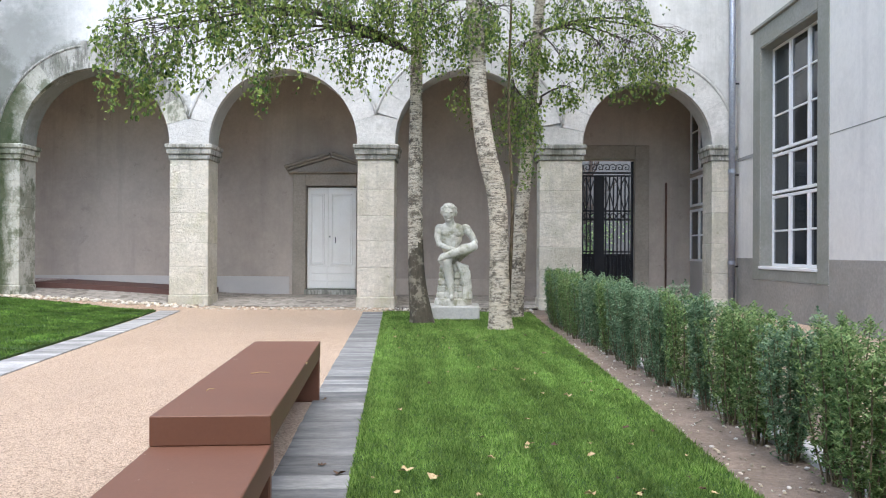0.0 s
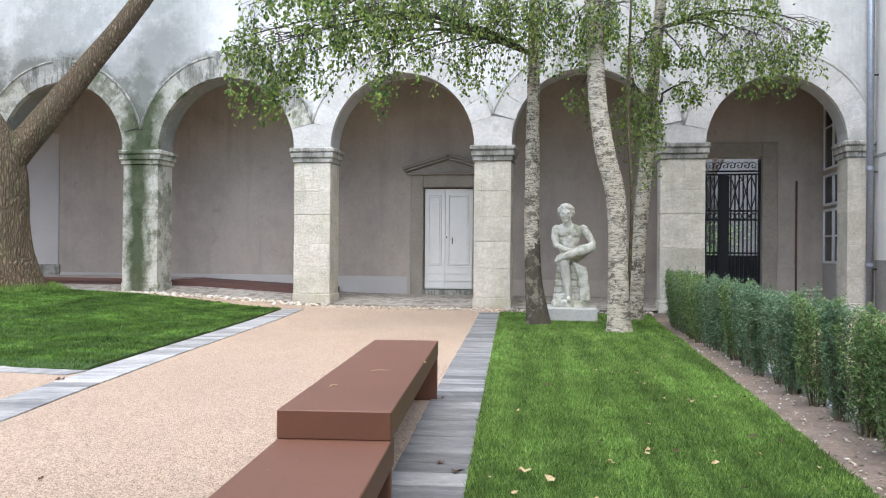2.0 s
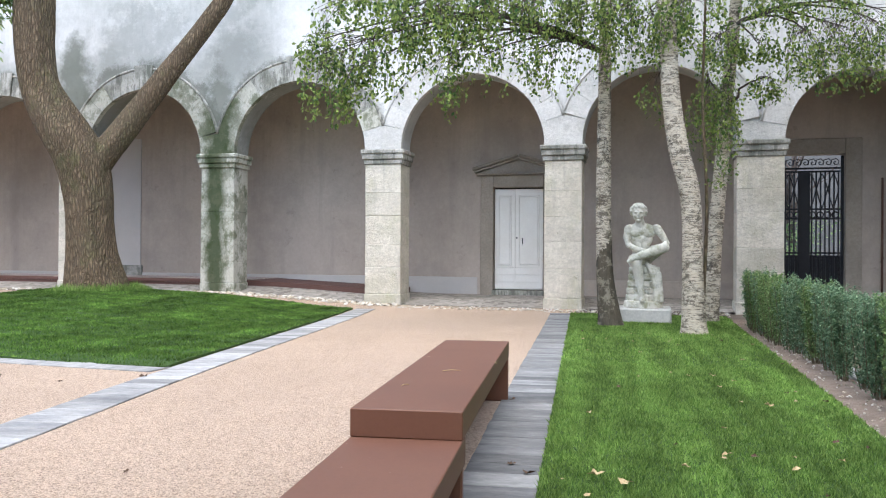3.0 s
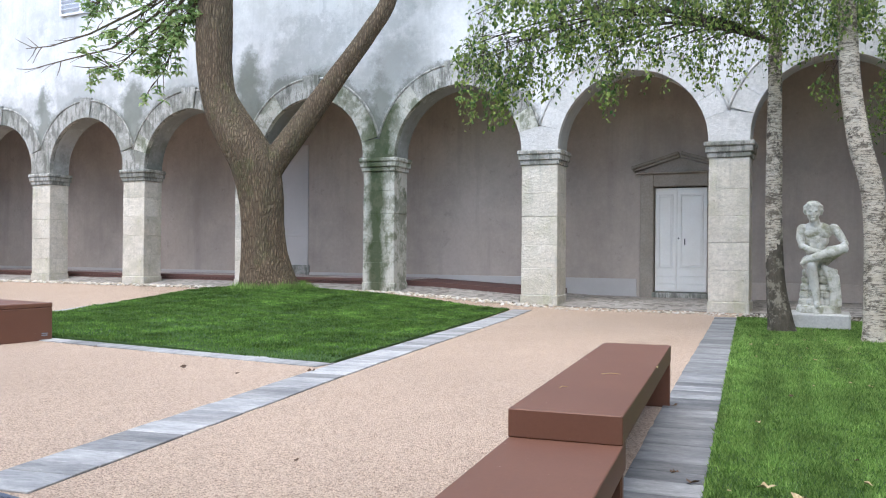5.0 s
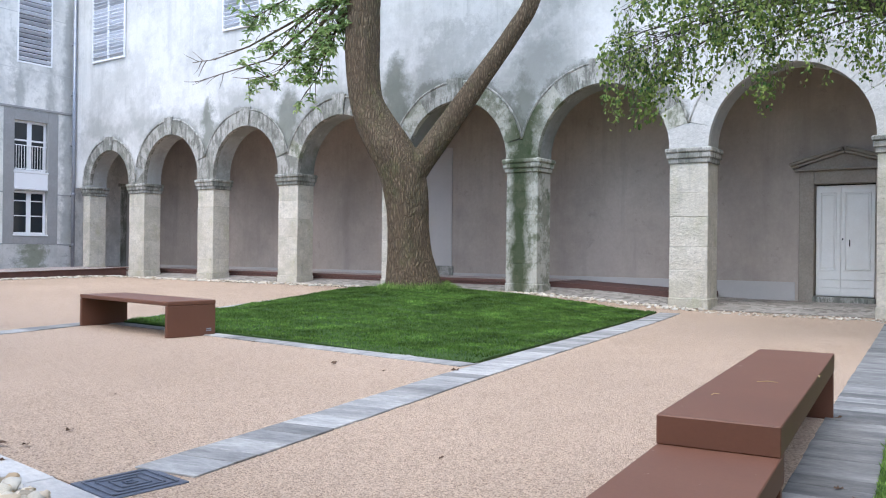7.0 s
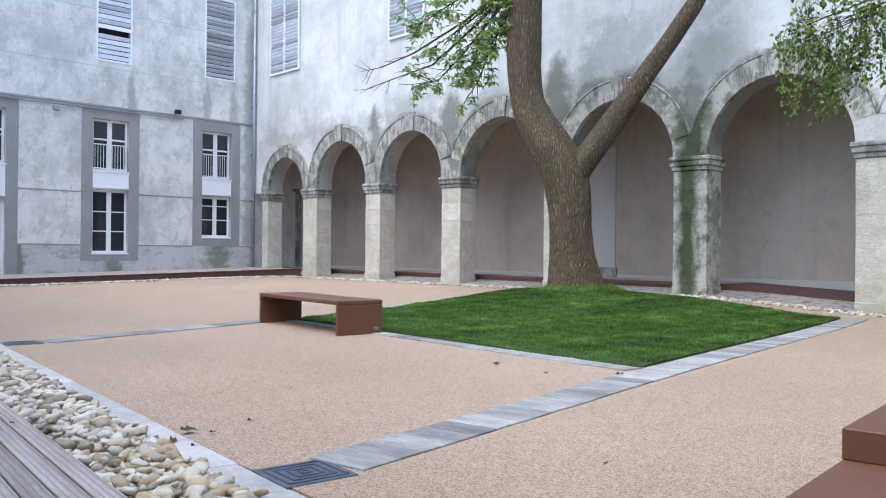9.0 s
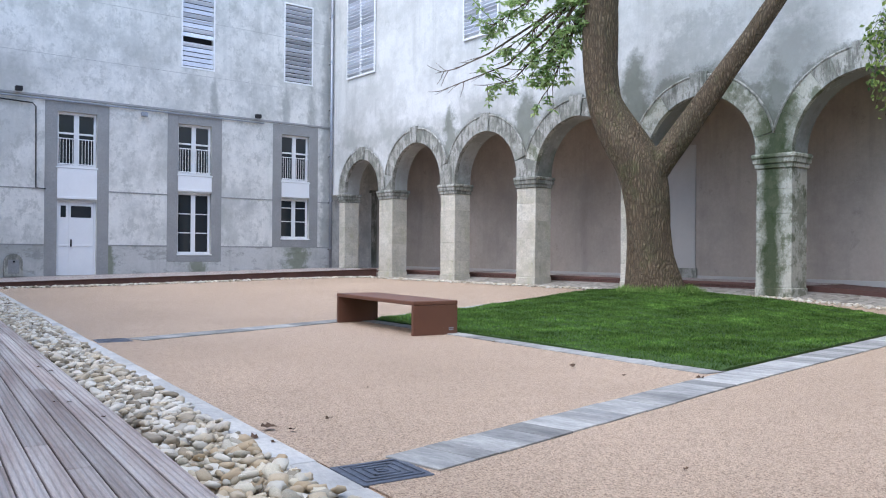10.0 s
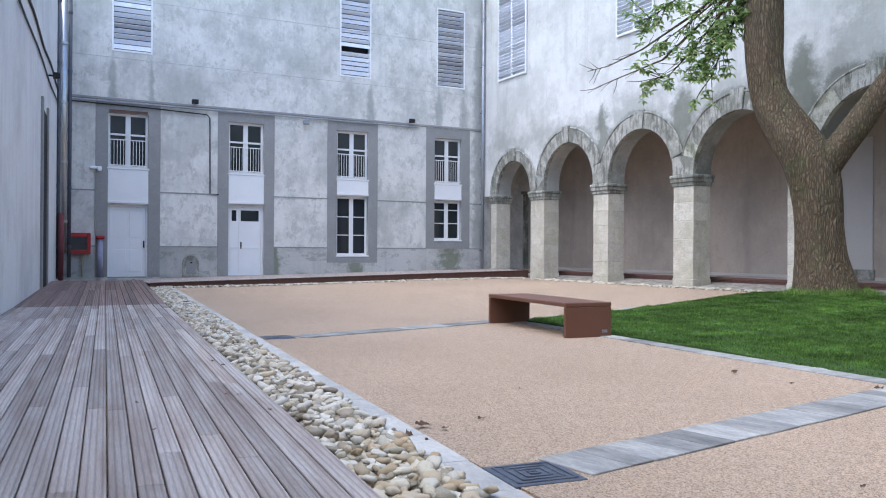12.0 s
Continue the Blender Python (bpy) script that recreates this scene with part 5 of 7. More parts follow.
g = random.Random(5)
for bi, (pts, rad) in enumerate(BIRCH):
    th = empty("birch_tree")
    bm = bmesh.new()
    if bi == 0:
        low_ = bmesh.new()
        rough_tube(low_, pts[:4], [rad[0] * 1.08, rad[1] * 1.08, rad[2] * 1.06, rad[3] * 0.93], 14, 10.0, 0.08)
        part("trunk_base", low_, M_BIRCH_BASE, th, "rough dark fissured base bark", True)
    rough_tube(bm, pts, rad, 14, 10.0 + bi, 0.08)
    part("trunk", bm, M_BIRCH, th, "white flaking birch bark with dark marks", True)
    bmb = bmesh.new()
    vs, fs = [], []
    for sx_, sy_, zt2, zb2, hw_, full in SPRAYS[bi]:
        zs = zt2 + g.uniform(0.1, 0.7)
        k = min(range(2, len(pts)), key=lambda q: abs(pts[q][2] - zs))
        p0, p1 = Vector(pts[k]), Vector((sx_, sy_, zt2))
        rise = 0.12 * (p1 - p0).length
        limb = [p0 + (p1 - p0) * q + Vector((g.uniform(-0.06, 0.06), g.uniform(-0.06, 0.06), rise * math.sin(q * math.pi))) * (1 if 0 < q < 1 else 0) for q in (0, 0.2, 0.4, 0.6, 0.8, 1.0)]
        tube(bmb, limb, [0.028, 0.024, 0.019, 0.014, 0.01, 0.006], 6)
        near = 0.008 if sx_ < -2.2 else 0.0
        for _ in range(int(full * (0.6 if bi == 0 else 1.4 if zt2 > 4.25 else 1.1))):
            t = p1 + Vector((g.uniform(-1, 1) * hw_, g.uniform(-1, 1) * (hw_ + 0.15), g.uniform(-0.1, 0.12)))
            t.z -= (zt2 - zb2) * 0.45 * g.random()
            n = g.randint(5, 8)
            drop_ = max(0.12, (t.z - zb2) * g.uniform(0.45, 1.05))
            tw = droop(t, (g.uniform(-0.6, 0.6), g.uniform(-0.6, 0.6), -0.3), drop_, n, 0.4, g)
            q0 = limb[5] if g.random() < 0.5 else limb[4] + (limb[5] - limb[4]) * g.random()
            mid = q0 + (t - q0) * 0.5 + Vector((0, 0, g.uniform(0.02, 0.1)))
            tube(bmb, [q0, mid, t, tw[n // 2], tw[n]], [0.004, 0.0032, 0.0026, 0.002, 0.0013], 3, cap=False)
            for p in tw:
                for _ in range(g.randint(1, 3)):
                    dd = Vector((g.uniform(-1, 1), g.uniform(-1, 1), g.uniform(-1.5, 0.0))).normalized()
                    leaf_fan(vs, fs, p + Vector((g.uniform(-0.05, 0.05), g.uniform(-0.05, 0.05), g.uniform(-0.04, 0.04))), dd, Vector((g.uniform(-1, 1), g.uniform(-1, 1), 1)), g.uniform(0.042, 0.07) + near, 0.34, g)
    # unseen upper crown, made dense to block skylight over the gallery
    for i in range(1500):
        c = Vector((pts[-2][0] + g.gauss(0, 1.1), pts[-2][1] + g.gauss(0, 1.1), g.uniform(5.3, 8.8)))
        for q in range(5):
            dd = Vector((g.uniform(-1, 1), g.uniform(-1, 1), g.uniform(-1.3, 0.1))).normalized()
            leaf_fan(vs, fs, c + Vector((g.gauss(0, 0.12), g.gauss(0, 0.12), g.gauss(0, 0.12))), dd, Vector((0, 0, 1)), 0.06, 0.34, g)
    part("twig_spray", bmb, M_TWIG, th, "thin dark twigs")
    from_lists("crown", vs, fs, M_LEAF_BIRCH, th, "small green leaves on drooping twigs")
    tagged(th, "slender white-barked birch with drooping leafy twigs", "tree", "birches")
# thin bare stem beside the middle birch
th = empty("birch_sapling")
bm = bmesh.new()
rough_tube(bm, [(0.6, 11.25, 0.0), (0.66, 11.3, 1.6), (0.6, 11.3, 3.0), (0.63, 11.3, 4.5), (0.6, 11.3, 6.2)], [0.026, 0.022, 0.019, 0.016, 0.01], 8, 2.0, 0.05)
part("trunk", bm, M_BARK, th, smooth=True)
vs, fs = [], []
for i in range(260):
    zc = g.uniform(1.9, 3.6)
    p = Vector((0.85 + g.gauss(0, 0.1), 11.3 + g.gauss(0, 0.12), zc))
    leaf_fan(vs, fs, p, Vector((g.uniform(-1, 1), g.uniform(-1, 1), g.uniform(-1.3, 0.1))).normalized(), Vector((0, 0, 1)), g.uniform(0.045, 0.07), 0.34, g)
from_lists("crown", vs, fs, M_LEAF_BIRCH, th)
tagged(th, "thin young stem with a few hanging green leaves", "tree")


# ---- windows, doors and wall fittings ----
WEST = pose(WX, 0, 0, 0, 0, 90)      # local x runs north along the wall, local y into it
NORTH = pose(0, D, 0)
EAST = pose(EX, 0, 0, 0, 0, -90)     # local x runs south
GALLERY = pose(0, YB, 0)


def window(base, u0, u1, z0, z1, cols, rows, label, name="window", depth=0.14, bar=0.05, sill=True, centre=0.09, row_cuts=None, kind="structure"):
    th = empty(name, base @ Matrix.Translation((u0, 0, z0)))
    w, h = u1 - u0, z1 - z0
    f = cube(0, bar, depth, depth + 0.07, 0, h, bevel=0.004)
    box(f, w - bar, w, depth, depth + 0.07, 0, h, bevel=0.004)
    box(f, bar + 0.001, w - bar - 0.001, depth, depth + 0.07, 0, bar, bevel=0.004)
    box(f, bar + 0.001, w - bar - 0.001, depth, depth + 0.07, h - bar, h, bevel=0.004)
    part("window_frame", f, M_WHITE, th)
    xs = [bar + (w - 2 * bar) * i / cols for i in range(cols + 1)]
    zs = [bar + (h - 2 * bar) * c for c in row_cuts] if row_cuts else [bar + (h - 2 * bar) * i / rows for i in range(rows + 1)]
    for i in range(1, cols):
        b = centre / 2 if cols == 2 or i == cols // 2 or cols == 3 else 0.018
        part("mullion", cube(xs[i] - b, xs[i] + b, depth - 0.005, depth + 0.06, bar + 0.001, h - bar - 0.001, bevel=0.004), M_WHITE, th)
    for j in range(1, len(zs) - 1):
        part("glazing_bar", cube(bar + 0.001, w - bar - 0.001, depth + 0.008, depth + 0.052, zs[j] - 0.016, zs[j] + 0.016, bevel=0.003), M_WHITE, th)
    for i in range(cols):
        for j in range(len(zs) - 1):
            part("pane", cube(xs[i] + 0.002, xs[i + 1] - 0.002, depth + 0.028, depth + 0.034, zs[j] + 0.002, zs[j + 1] - 0.002), M_GLASS, th)
    if sill:
        part("window_sill", cube(-0.03, w + 0.03, -0.03, depth, -0.05, -0.002, bevel=0.006), M_WHITE, th)
    # near-black sheet: the unlit room's shade is put into its colour
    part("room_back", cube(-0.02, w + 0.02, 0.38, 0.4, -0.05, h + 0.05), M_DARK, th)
    return tagged(th, label, "window", kind=kind)


# shade of unlit interiors, put into the colour
M_DARK = mat("unlit_room_shade", (0.03, 0.03, 0.032), rough=0.9, scale=2, fine=20, bump=0.0)
M_CURTAIN = mat("pale_curtain", (0.5, 0.5, 0.5), (0.4, 0.4, 0.4), scale=2, fine=20, bump=0.1, stretch=(10, 1, 0.4))


def railing(base, u0, u1, z0, z1, label):
    th = empty("window_railing", base @ Matrix.Translation((u0, 0.02, z0)))
    w, h = u1 - u0, z1 - z0
    for z in (0.03, h - 0.03, h * 0.8):
        part("rail", cube(0, w, -0.012, 0.012, z - 0.014, z + 0.014, bevel=0.004), M_WHITE, th)
    n = 12
    for i in range(n):
        x = w * (i + 0.5) / n
        bm = bmesh.new()
        tube(bm, [(x, 0, 0.03), (x, 0, h * 0.8)], 0.008, 5)
        part("bar", bm, M_WHITE, th)
    return tagged(th, label, "railing", "window railings")


for i, (u0, u1) in enumerate(WINX):
    window(WEST, u0, u1, 3.55, 5.24, 2, 3, "white-framed casement window with dark panes in the west wall", bar=0.07, centre=0.15, row_cuts=(0, 0.62, 1.0))
    railing(WEST, u0 + 0.03, u1 - 0.03, 3.6, 4.62, "white metal railing across a casement window")
    # panel between the storeys
    lo = (2.4, 2.5, 2.93, 2.9)[i]
    p = tagged(obj("spandrel_panel", cube(u0, u1, -0.018, 0.01, lo + 0.06, 3.49, bevel=0.004), M_WHITE), "plain white painted panel between two windows", "panel", "window panels")
    p.matrix_basis = WEST
    part("moulding", cube(u0, u1, -0.04, -0.019, lo + 0.05, lo + 0.12, bevel=0.004), M_WHITE, p)
window(WEST, WINX[2][0], WINX[2][1], 0.86, 2.93, 2, 3, "white-framed casement window with curtains and dark panes", bar=0.07, centre=0.15)
window(WEST, WINX[3][0], WINX[3][1], 1.45, 2.9, 2, 3, "white-framed casement window with dark panes", bar=0.07, centre=0.15, row_cuts=(0, 0.42, 0.8, 1.0))
for (u0, u1, z0, z1) in ((10.2, 10.42, 0.95, 2.85), (10.9, 11.05, 0.95, 2.85)):
    c_ = tagged(obj("curtain", cube(u0, u1, 0.24, 0.27, z0, z1, bevel=0.01), M_CURTAIN), "pale hanging curtain behind window glass", "curtain", "curtains")
    c_.matrix_basis = WEST


def white_door(u0, u1, z0, z1, small_panes, label):
    th = empty("door_white", WEST @ Matrix.Translation((u0, 0.1, z0)))
    w, h = u1 - u0, z1 - z0
    f = cube(0, 0.06, 0, 0.08, 0, h, bevel=0.004)
    box(f, w - 0.06, w, 0, 0.08, 0, h, bevel=0.004)
    box(f, 0.061, w - 0.061, 0, 0.08, h - 0.06, h, bevel=0.004)
    part("door_frame", f, M_WHITE, th)
    if small_panes:
        split = [(0.064, 0.36), (0.364, w - 0.064)]
    else:
        split = [(0.064, w - 0.064)]
    for a, b in split:
        leaf = part("door_leaf", cube(a, b, 0.02, 0.065, 0.005, h - 0.064, bevel=0.004), M_WHITE, th)
        if small_panes:
            part("pane", cube(a + 0.07, b - 0.07, 0.016, 0.019, h - 0.52, h - 0.16, bevel=0.002), M_GLASS, leaf)
            part("rail", cube(a + 0.02, b - 0.02, 0.008, 0.0195, h * 0.4 - 0.03, h * 0.4 + 0.03, bevel=0.004), M_WHITE, leaf)
        else:
            m = (a + b) / 2
            for x0, x1 in ((a + 0.1, m - 0.05), (m + 0.05, b - 0.1)):
                for za, zb in ((0.15, 0.85), (0.95, 1.12), (1.22, h - 0.2)):
                    part("panel", cube(x0, x1, 0.012, 0.0195, za, zb, bevel=0.006), M_WHITE, leaf)
    hx = w - 0.13 if not small_panes else 0.42
    part("handle", cube(hx, hx + 0.04, -0.03, 0.019, 0.9, 1.12, bevel=0.005), M_IRON, th, "dark door handle")
    part("threshold", cube(0, w, -0.1, 0.08, -0.04, -0.001, bevel=0.005), M_SURROUND, th)
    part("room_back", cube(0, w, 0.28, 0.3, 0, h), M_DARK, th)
    return tagged(th, label, "door", kind="structure")


white_door(WINX[0][0], WINX[0][1], 0.17, 2.4, False, "closed white panelled wooden door in the west wall")
white_door(WINX[1][0], WINX[1][1], 0.17, 2.5, True, "closed white double door with small dark panes")

# grey surrounds, string courses
for i, (u0, u1) in enumerate(WINX):
    bot = (0.16, 0.16, 0.6, 1.12)[i]
    for a, b, c, d in ((u0 - 0.36, u0 - 0.003, bot, 5.6), (u1 + 0.003, u1 + 0.36, bot, 5.6), (u0 - 0.002, u1 + 0.002, 5.245, 5.6)) + (((u0 - 0.002, u1 + 0.002, bot, (0, 0, 0.805, 1.395)[i]),) if i > 1 else ()):
        part("surround", cube(a, b, -0.012, 0.01, c, d, bevel=0.003), M_SURROUND, wall_west).matrix_basis = WEST
gaps = [(1.25, 2.28), (4.18, 5.97), (7.86, 9.74), (11.64, 13.58), (15.44, 16.0)]
for a, b in gaps:
    for z, t in ((2.83, 0.018), (1.12, 0.02)):
        part("string_course", cube(a, b, -0.015, 0.01, z - t, z + t, bevel=0.004), M_SURROUND, wall_west).matrix_basis = WEST
    part("dado", cube(a, b, -0.006, 0.01, 0.1, 1.098), M_STAIN_W, wall_west, "damp-stained grey render").matrix_basis = WEST
for a, b, z in ((9.743, 11.637, 0.597), (13.583, 15.437, 1.117)):
    part("dado", cube(a, b, -0.007, 0.01, 0.1, z), M_STAIN_W, wall_west, "mossy damp-stained grey render").matrix_basis = WEST
part("string_course", cube(1.3, 16.0, -0.03, 0.01, 5.62, 5.7, bevel=0.008), M_SURROUND, wall_west).matrix_basis = WEST
for z in (6.95, 8.8):
    part("string_course", cube(1.3, 16.0, -0.005, 0.01, z - 0.008, z + 0.008, bevel=0.002), M_STAIN_W, wall_west).matrix_basis = WEST


def shutter(base, u0, u1, z0, z1, slats, label, tilt, gaps_at=(), two=False, shut=()):
    th = empty("louvred_shutter", base @ Matrix.Translation((u0, 0, z0)))
    w, h = u1 - u0, z1 - z0
    fr = cube(0, 0.05, -0.015, 0.04, 0, h, bevel=0.004)
    box(fr, w - 0.05, w, -0.015, 0.04, 0, h, bevel=0.004)
    box(fr, 0.051, w - 0.051, -0.015, 0.04, 0, 0.06, bevel=0.004)
    box(fr, 0.051, w - 0.051, -0.015, 0.04, h - 0.06, h, bevel=0.004)
    if two:
        box(fr, w / 2 - 0.04, w / 2 + 0.04, -0.015, 0.04, 0.061, h - 0.061, bevel=0.004)
    part("frame", fr, M_WHITE, th)
    rr = random.Random(int(u0 * 31))
    for i in range(slats):
        z = 0.08 + (h - 0.16) * (i + 0.5) / slats
        if i in gaps_at:
            continue
        a = (-4 if i in shut else tilt) + rr.uniform(-6, 6)
        part("slat", cube(0.052, w - 0.052, -0.008, 0.008, -0.07, 0.07, bevel=0.002), M_SHUTTER, th).matrix_basis = pose(0, 0.03, z, a, 0, 0)
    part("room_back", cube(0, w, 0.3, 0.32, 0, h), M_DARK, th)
    return tagged(th, label, "shutter", "louvred shutters")


shutter(WEST, SHUT[0][0], SHUT[0][1], 7.15, 10.1, 17, "pale grey louvred shutter with some slats open", 40, shut=(0, 1, 7, 8, 9, 10, 11, 12, 13, 14, 15, 16))
shutter(WEST, SHUT[1][0], SHUT[1][1], 7.15, 10.1, 17, "pale grey louvred shutter with uneven open slats", 42, (5,), shut=(0, 1, 2, 3, 6, 8, 9, 11, 12, 14, 15))
shutter(WEST, SHUT[2][0], SHUT[2][1], 7.15, 10.1, 18, "grey louvred shutter with open slats", 50)
shutter(Matrix.Translation((0, -0.06, 0)) @ NORTH, -26.0, -24.15, 7.3, 10.4, 24, "closed grey double louvred shutter on the upper wall", 60, two=True)
shutter(Matrix.Translation((0, -0.06, 0)) @ NORTH, -19.3, -17.7, 7.42, 10.4, 24, "closed grey double louvred shutter on the upper wall", 60, two=True)


# east wall
for z0_, z1_, rows_, kind_ in ((0.79, 2.03, 2, "lower"), (2.06, 2.76, 1, "middle"), (2.8, 4.65, 3, "tall upper")):
    window(EAST, -14.7, -12.34, z0_, z1_, 3, rows_, "white-framed " + kind_ + " window lights with dark panes", name="window_east", centre=0.1, depth=0.2, sill=z0_ < 1)
for a, b, c, d in ((-15.05, -14.704, 0.56, 5.0), (-12.336, -11.95, 0.56, 5.0), (-14.703, -12.337, 4.655, 5.0), (-14.703, -12.337, 0.56, 0.735)):
    part("surround", cube(a, b, -0.014, 0.01, c, d, bevel=0.004), M_STONE_SUR, wall_east, "grey-beige stone window surround").matrix_basis = EAST
part("reveal", cube(-14.699, -14.685, 0.0, 0.199, 0.8, 4.64), M_STONE_SUR, wall_east).matrix_basis = EAST
part("reveal", cube(-14.684, -12.345, 0.0, 0.199, 4.63, 4.648), M_STONE_SUR, wall_east).matrix_basis = EAST
part("drip_mould", cube(-15.12, -11.9, -0.05, 0.008, 5.003, 5.07, bevel=0.01), M_STONE_SUR, wall_east, "thin projecting stone drip mould").matrix_basis = EAST
part("dado", cube(-11.946, 3.5, -0.008, 0.01, -0.1, 0.93, bevel=0.003), M_DADO, wall_east, "darker grey cement dado").matrix_basis = EAST
part("dado", cube(-15.95, -15.054, -0.008, 0.01, -0.1, 0.93, bevel=0.003), M_DADO, wall_east).matrix_basis = EAST
part("dado", cube(-15.05, -11.95, -0.008, 0.01, -0.1, 0.556, bevel=0.003), M_DADO, wall_east).matrix_basis = EAST
part("string_course", cube(-11.94, 3.5, -0.005, 0.01, 2.725, 2.74, bevel=0.002), M_STONE_SUR, wall_east).matrix_basis = EAST
# short raised band added in place of a crack in the render
part("string_course", cube(-15.9, -15.06, -0.012, 0.01, 2.77, 2.83, bevel=0.003), M_SURROUND, wall_east).matrix_basis = EAST


def downpipe(x, y, z0, z1, r, label, material=None, offx=0.0, offy=0.0):
    th = empty("downpipe", pose(x, y, z0))
    bm = bmesh.new()
    tube(bm, [(0, 0, 0), (0, 0, z1 - z0)], r, 14)
    part("pipe", bm, material or M_ZINC, th, smooth=True)
    z = 0.9
    while z < z1 - z0:
        bm = bmesh.new()
        tube(bm, [(0, 0, z), (0, 0, z + 0.07)], r * 1.22, 14)
        part("collar", bm, material or M_ZINC, th)
        part("bracket", cube(min(0, offx) - 0.012, max(0, offx) + 0.012, min(0, offy) - 0.012, max(0, offy) + 0.012, z - 0.05, z - 0.02, bevel=0.002), M_IRON, th)
        z += 1.75
    return tagged(th, label, "downpipe", "downpipes")


downpipe(5.12, 15.86, -0.1, 9.5, 0.06, "grey zinc rainwater downpipe with collars", offx=0.12)
downpipe(-27.0, 15.9, 0.2, 11.0, 0.06, "grey zinc rainwater downpipe in the wall corner", offx=-0.18)
downpipe(-27.02, 1.55, 0.17, 9.4, 0.055, "dark grey rainwater downpipe in the wall corner", M_PIPE_DARK, offx=-0.18)
downpipe(-26.7, 1.34, 0.9, 9.4, 0.12, "shiny insulated metal duct in the wall corner", M_ALU, offy=-0.1)
sl_ = empty("pipe_sleeve", pose(-25.75, 1.27, 0.12))
part("sleeve", tube(bmesh.new(), [(0, 0, 0), (0, 0, 1.9)], 0.07, 12), M_RED_DULL, sl_, smooth=True)
tagged(sl_, "dull red painted pipe guard in the wall corner", "pipe")
downpipe(-25.9, 1.2, 0.17, 9.4, 0.05, "dark rainwater downpipe on the south wall", M_PIPE_DARK, offy=-0.1)

# conduit, small floodlights
cd = empty("conduit")
bm = bmesh.new()
tube(bm, [(-27.14, 1.4, 5.5), (-27.14, 3.9, 5.46), (-27.14, 5.6, 5.4), (-27.14, 5.7, 5.3), (-27.14, 5.72, 2.85), (-27.14, 6.0, 2.82)], 0.02, 6)
part("cable", bm, M_IRON, cd)
bm = bmesh.new()
tube(bm, [(-27.14, 1.4, 5.56), (-27.14, 13.2, 5.56)], 0.025, 6)
part("cable", bm, M_ZINC, cd)
tagged(cd, "thin electrical conduit fixed along the west wall", "conduit")
for y in (5.2, 8.9, 12.9):
    fl = empty("floodlight", pose(-27.05, y, 5.75 if y != 8.9 else 5.38))
    part("body", cube(-0.02, 0.14, -0.1, 0.1, -0.06, 0.08, bevel=0.015), M_IRON if y != 8.9 else M_ZINC, fl)
    part("bracket", cube(-0.15, -0.021, -0.03, 0.03, -0.02, 0.02, bevel=0.005), M_IRON, fl)
    tagged(fl, "small dark wall floodlight on the west wall", "floodlight", "wall floodlights")
fl = empty("floodlight", pose(-22.5, south_y(-22.5) + 0.12, 5.3))
part("body", cube(-0.1, 0.1, -0.02, 0.14, -0.06, 0.08, bevel=0.015), M_IRON, fl)
part("bracket", cube(-0.03, 0.03, -0.13, -0.021, -0.02, 0.02, bevel=0.005), M_IRON, fl)
tagged(fl, "small dark wall floodlight on the south wall", "floodlight", "wall floodlights")
cs = empty("cable_run")
bm = bmesh.new()
tube(bm, [(x, south_y(x) + 0.03, 5.6 + 0.05 * math.sin(x * 1.3)) for x in steps(-26.5, -12, 20)], 0.025, 6)
part("cable", bm, M_IRON, cs)
bm = bmesh.new()
tube(bm, [(x, south_y(x) + 0.03, 5.15 + 0.04 * math.sin(x * 0.9)) for x in steps(-26.5, -12, 20)], 0.02, 6)
part("cable", bm, M_IRON, cs)
tagged(cs, "pair of dark cables run along the south wall", "cable")
# dark doorway in the south wall; its leaf takes the unlit-room colour
dw = empty("door_south", pose(-21.2, south_y(-21.2), 0.1, 0, 0, math.degrees(math.atan(-SL))))
part("door_leaf", cube(-0.7, 0.7, -0.02, 0.02, 0, 4.1, bevel=0.005), M_DARK, dw, "tall dark sheet filling the doorway")
part("door_frame", cube(-0.95, -0.705, -0.02, 0.05, 0, 4.3, bevel=0.005), M_SURROUND, dw)
part("door_frame", cube(0.705, 0.95, -0.02, 0.05, 0, 4.3, bevel=0.005), M_SURROUND, dw)
tagged(dw, "tall dark doorway with grey surround in the south wall", "door", kind="structure")

wla = empty("wall_lamp", pose(-27.08, 2.28, 3.5))
part("body", cube(-0.12, 0.02, -0.17, 0.17, -0.03, 0.05, bevel=0.02), M_WHITE, wla)
part("head", cube(0.021, 0.1, 0.04, 0.16, -0.1, 0.03, bevel=0.02), M_WHITE, wla)
tagged(wla, "small white double wall lamp on the west wall", "lamp")
cdp = empty("conduit", pose(-27.16, 2.28, 0.17))
part("cable", tube(bmesh.new(), [(0, 0, 1.3), (0, 0, 3.25)], 0.015, 6), M_ZINC, cdp)
tagged(cdp, "thin grey conduit running up to a wall lamp", "conduit")
part("blind_box", cube(2.66, 3.8, -0.02, 0.12, 5.25, 5.34, bevel=0.008), M_RUST, wall_west, "reddish wooden blind box").matrix_basis = WEST
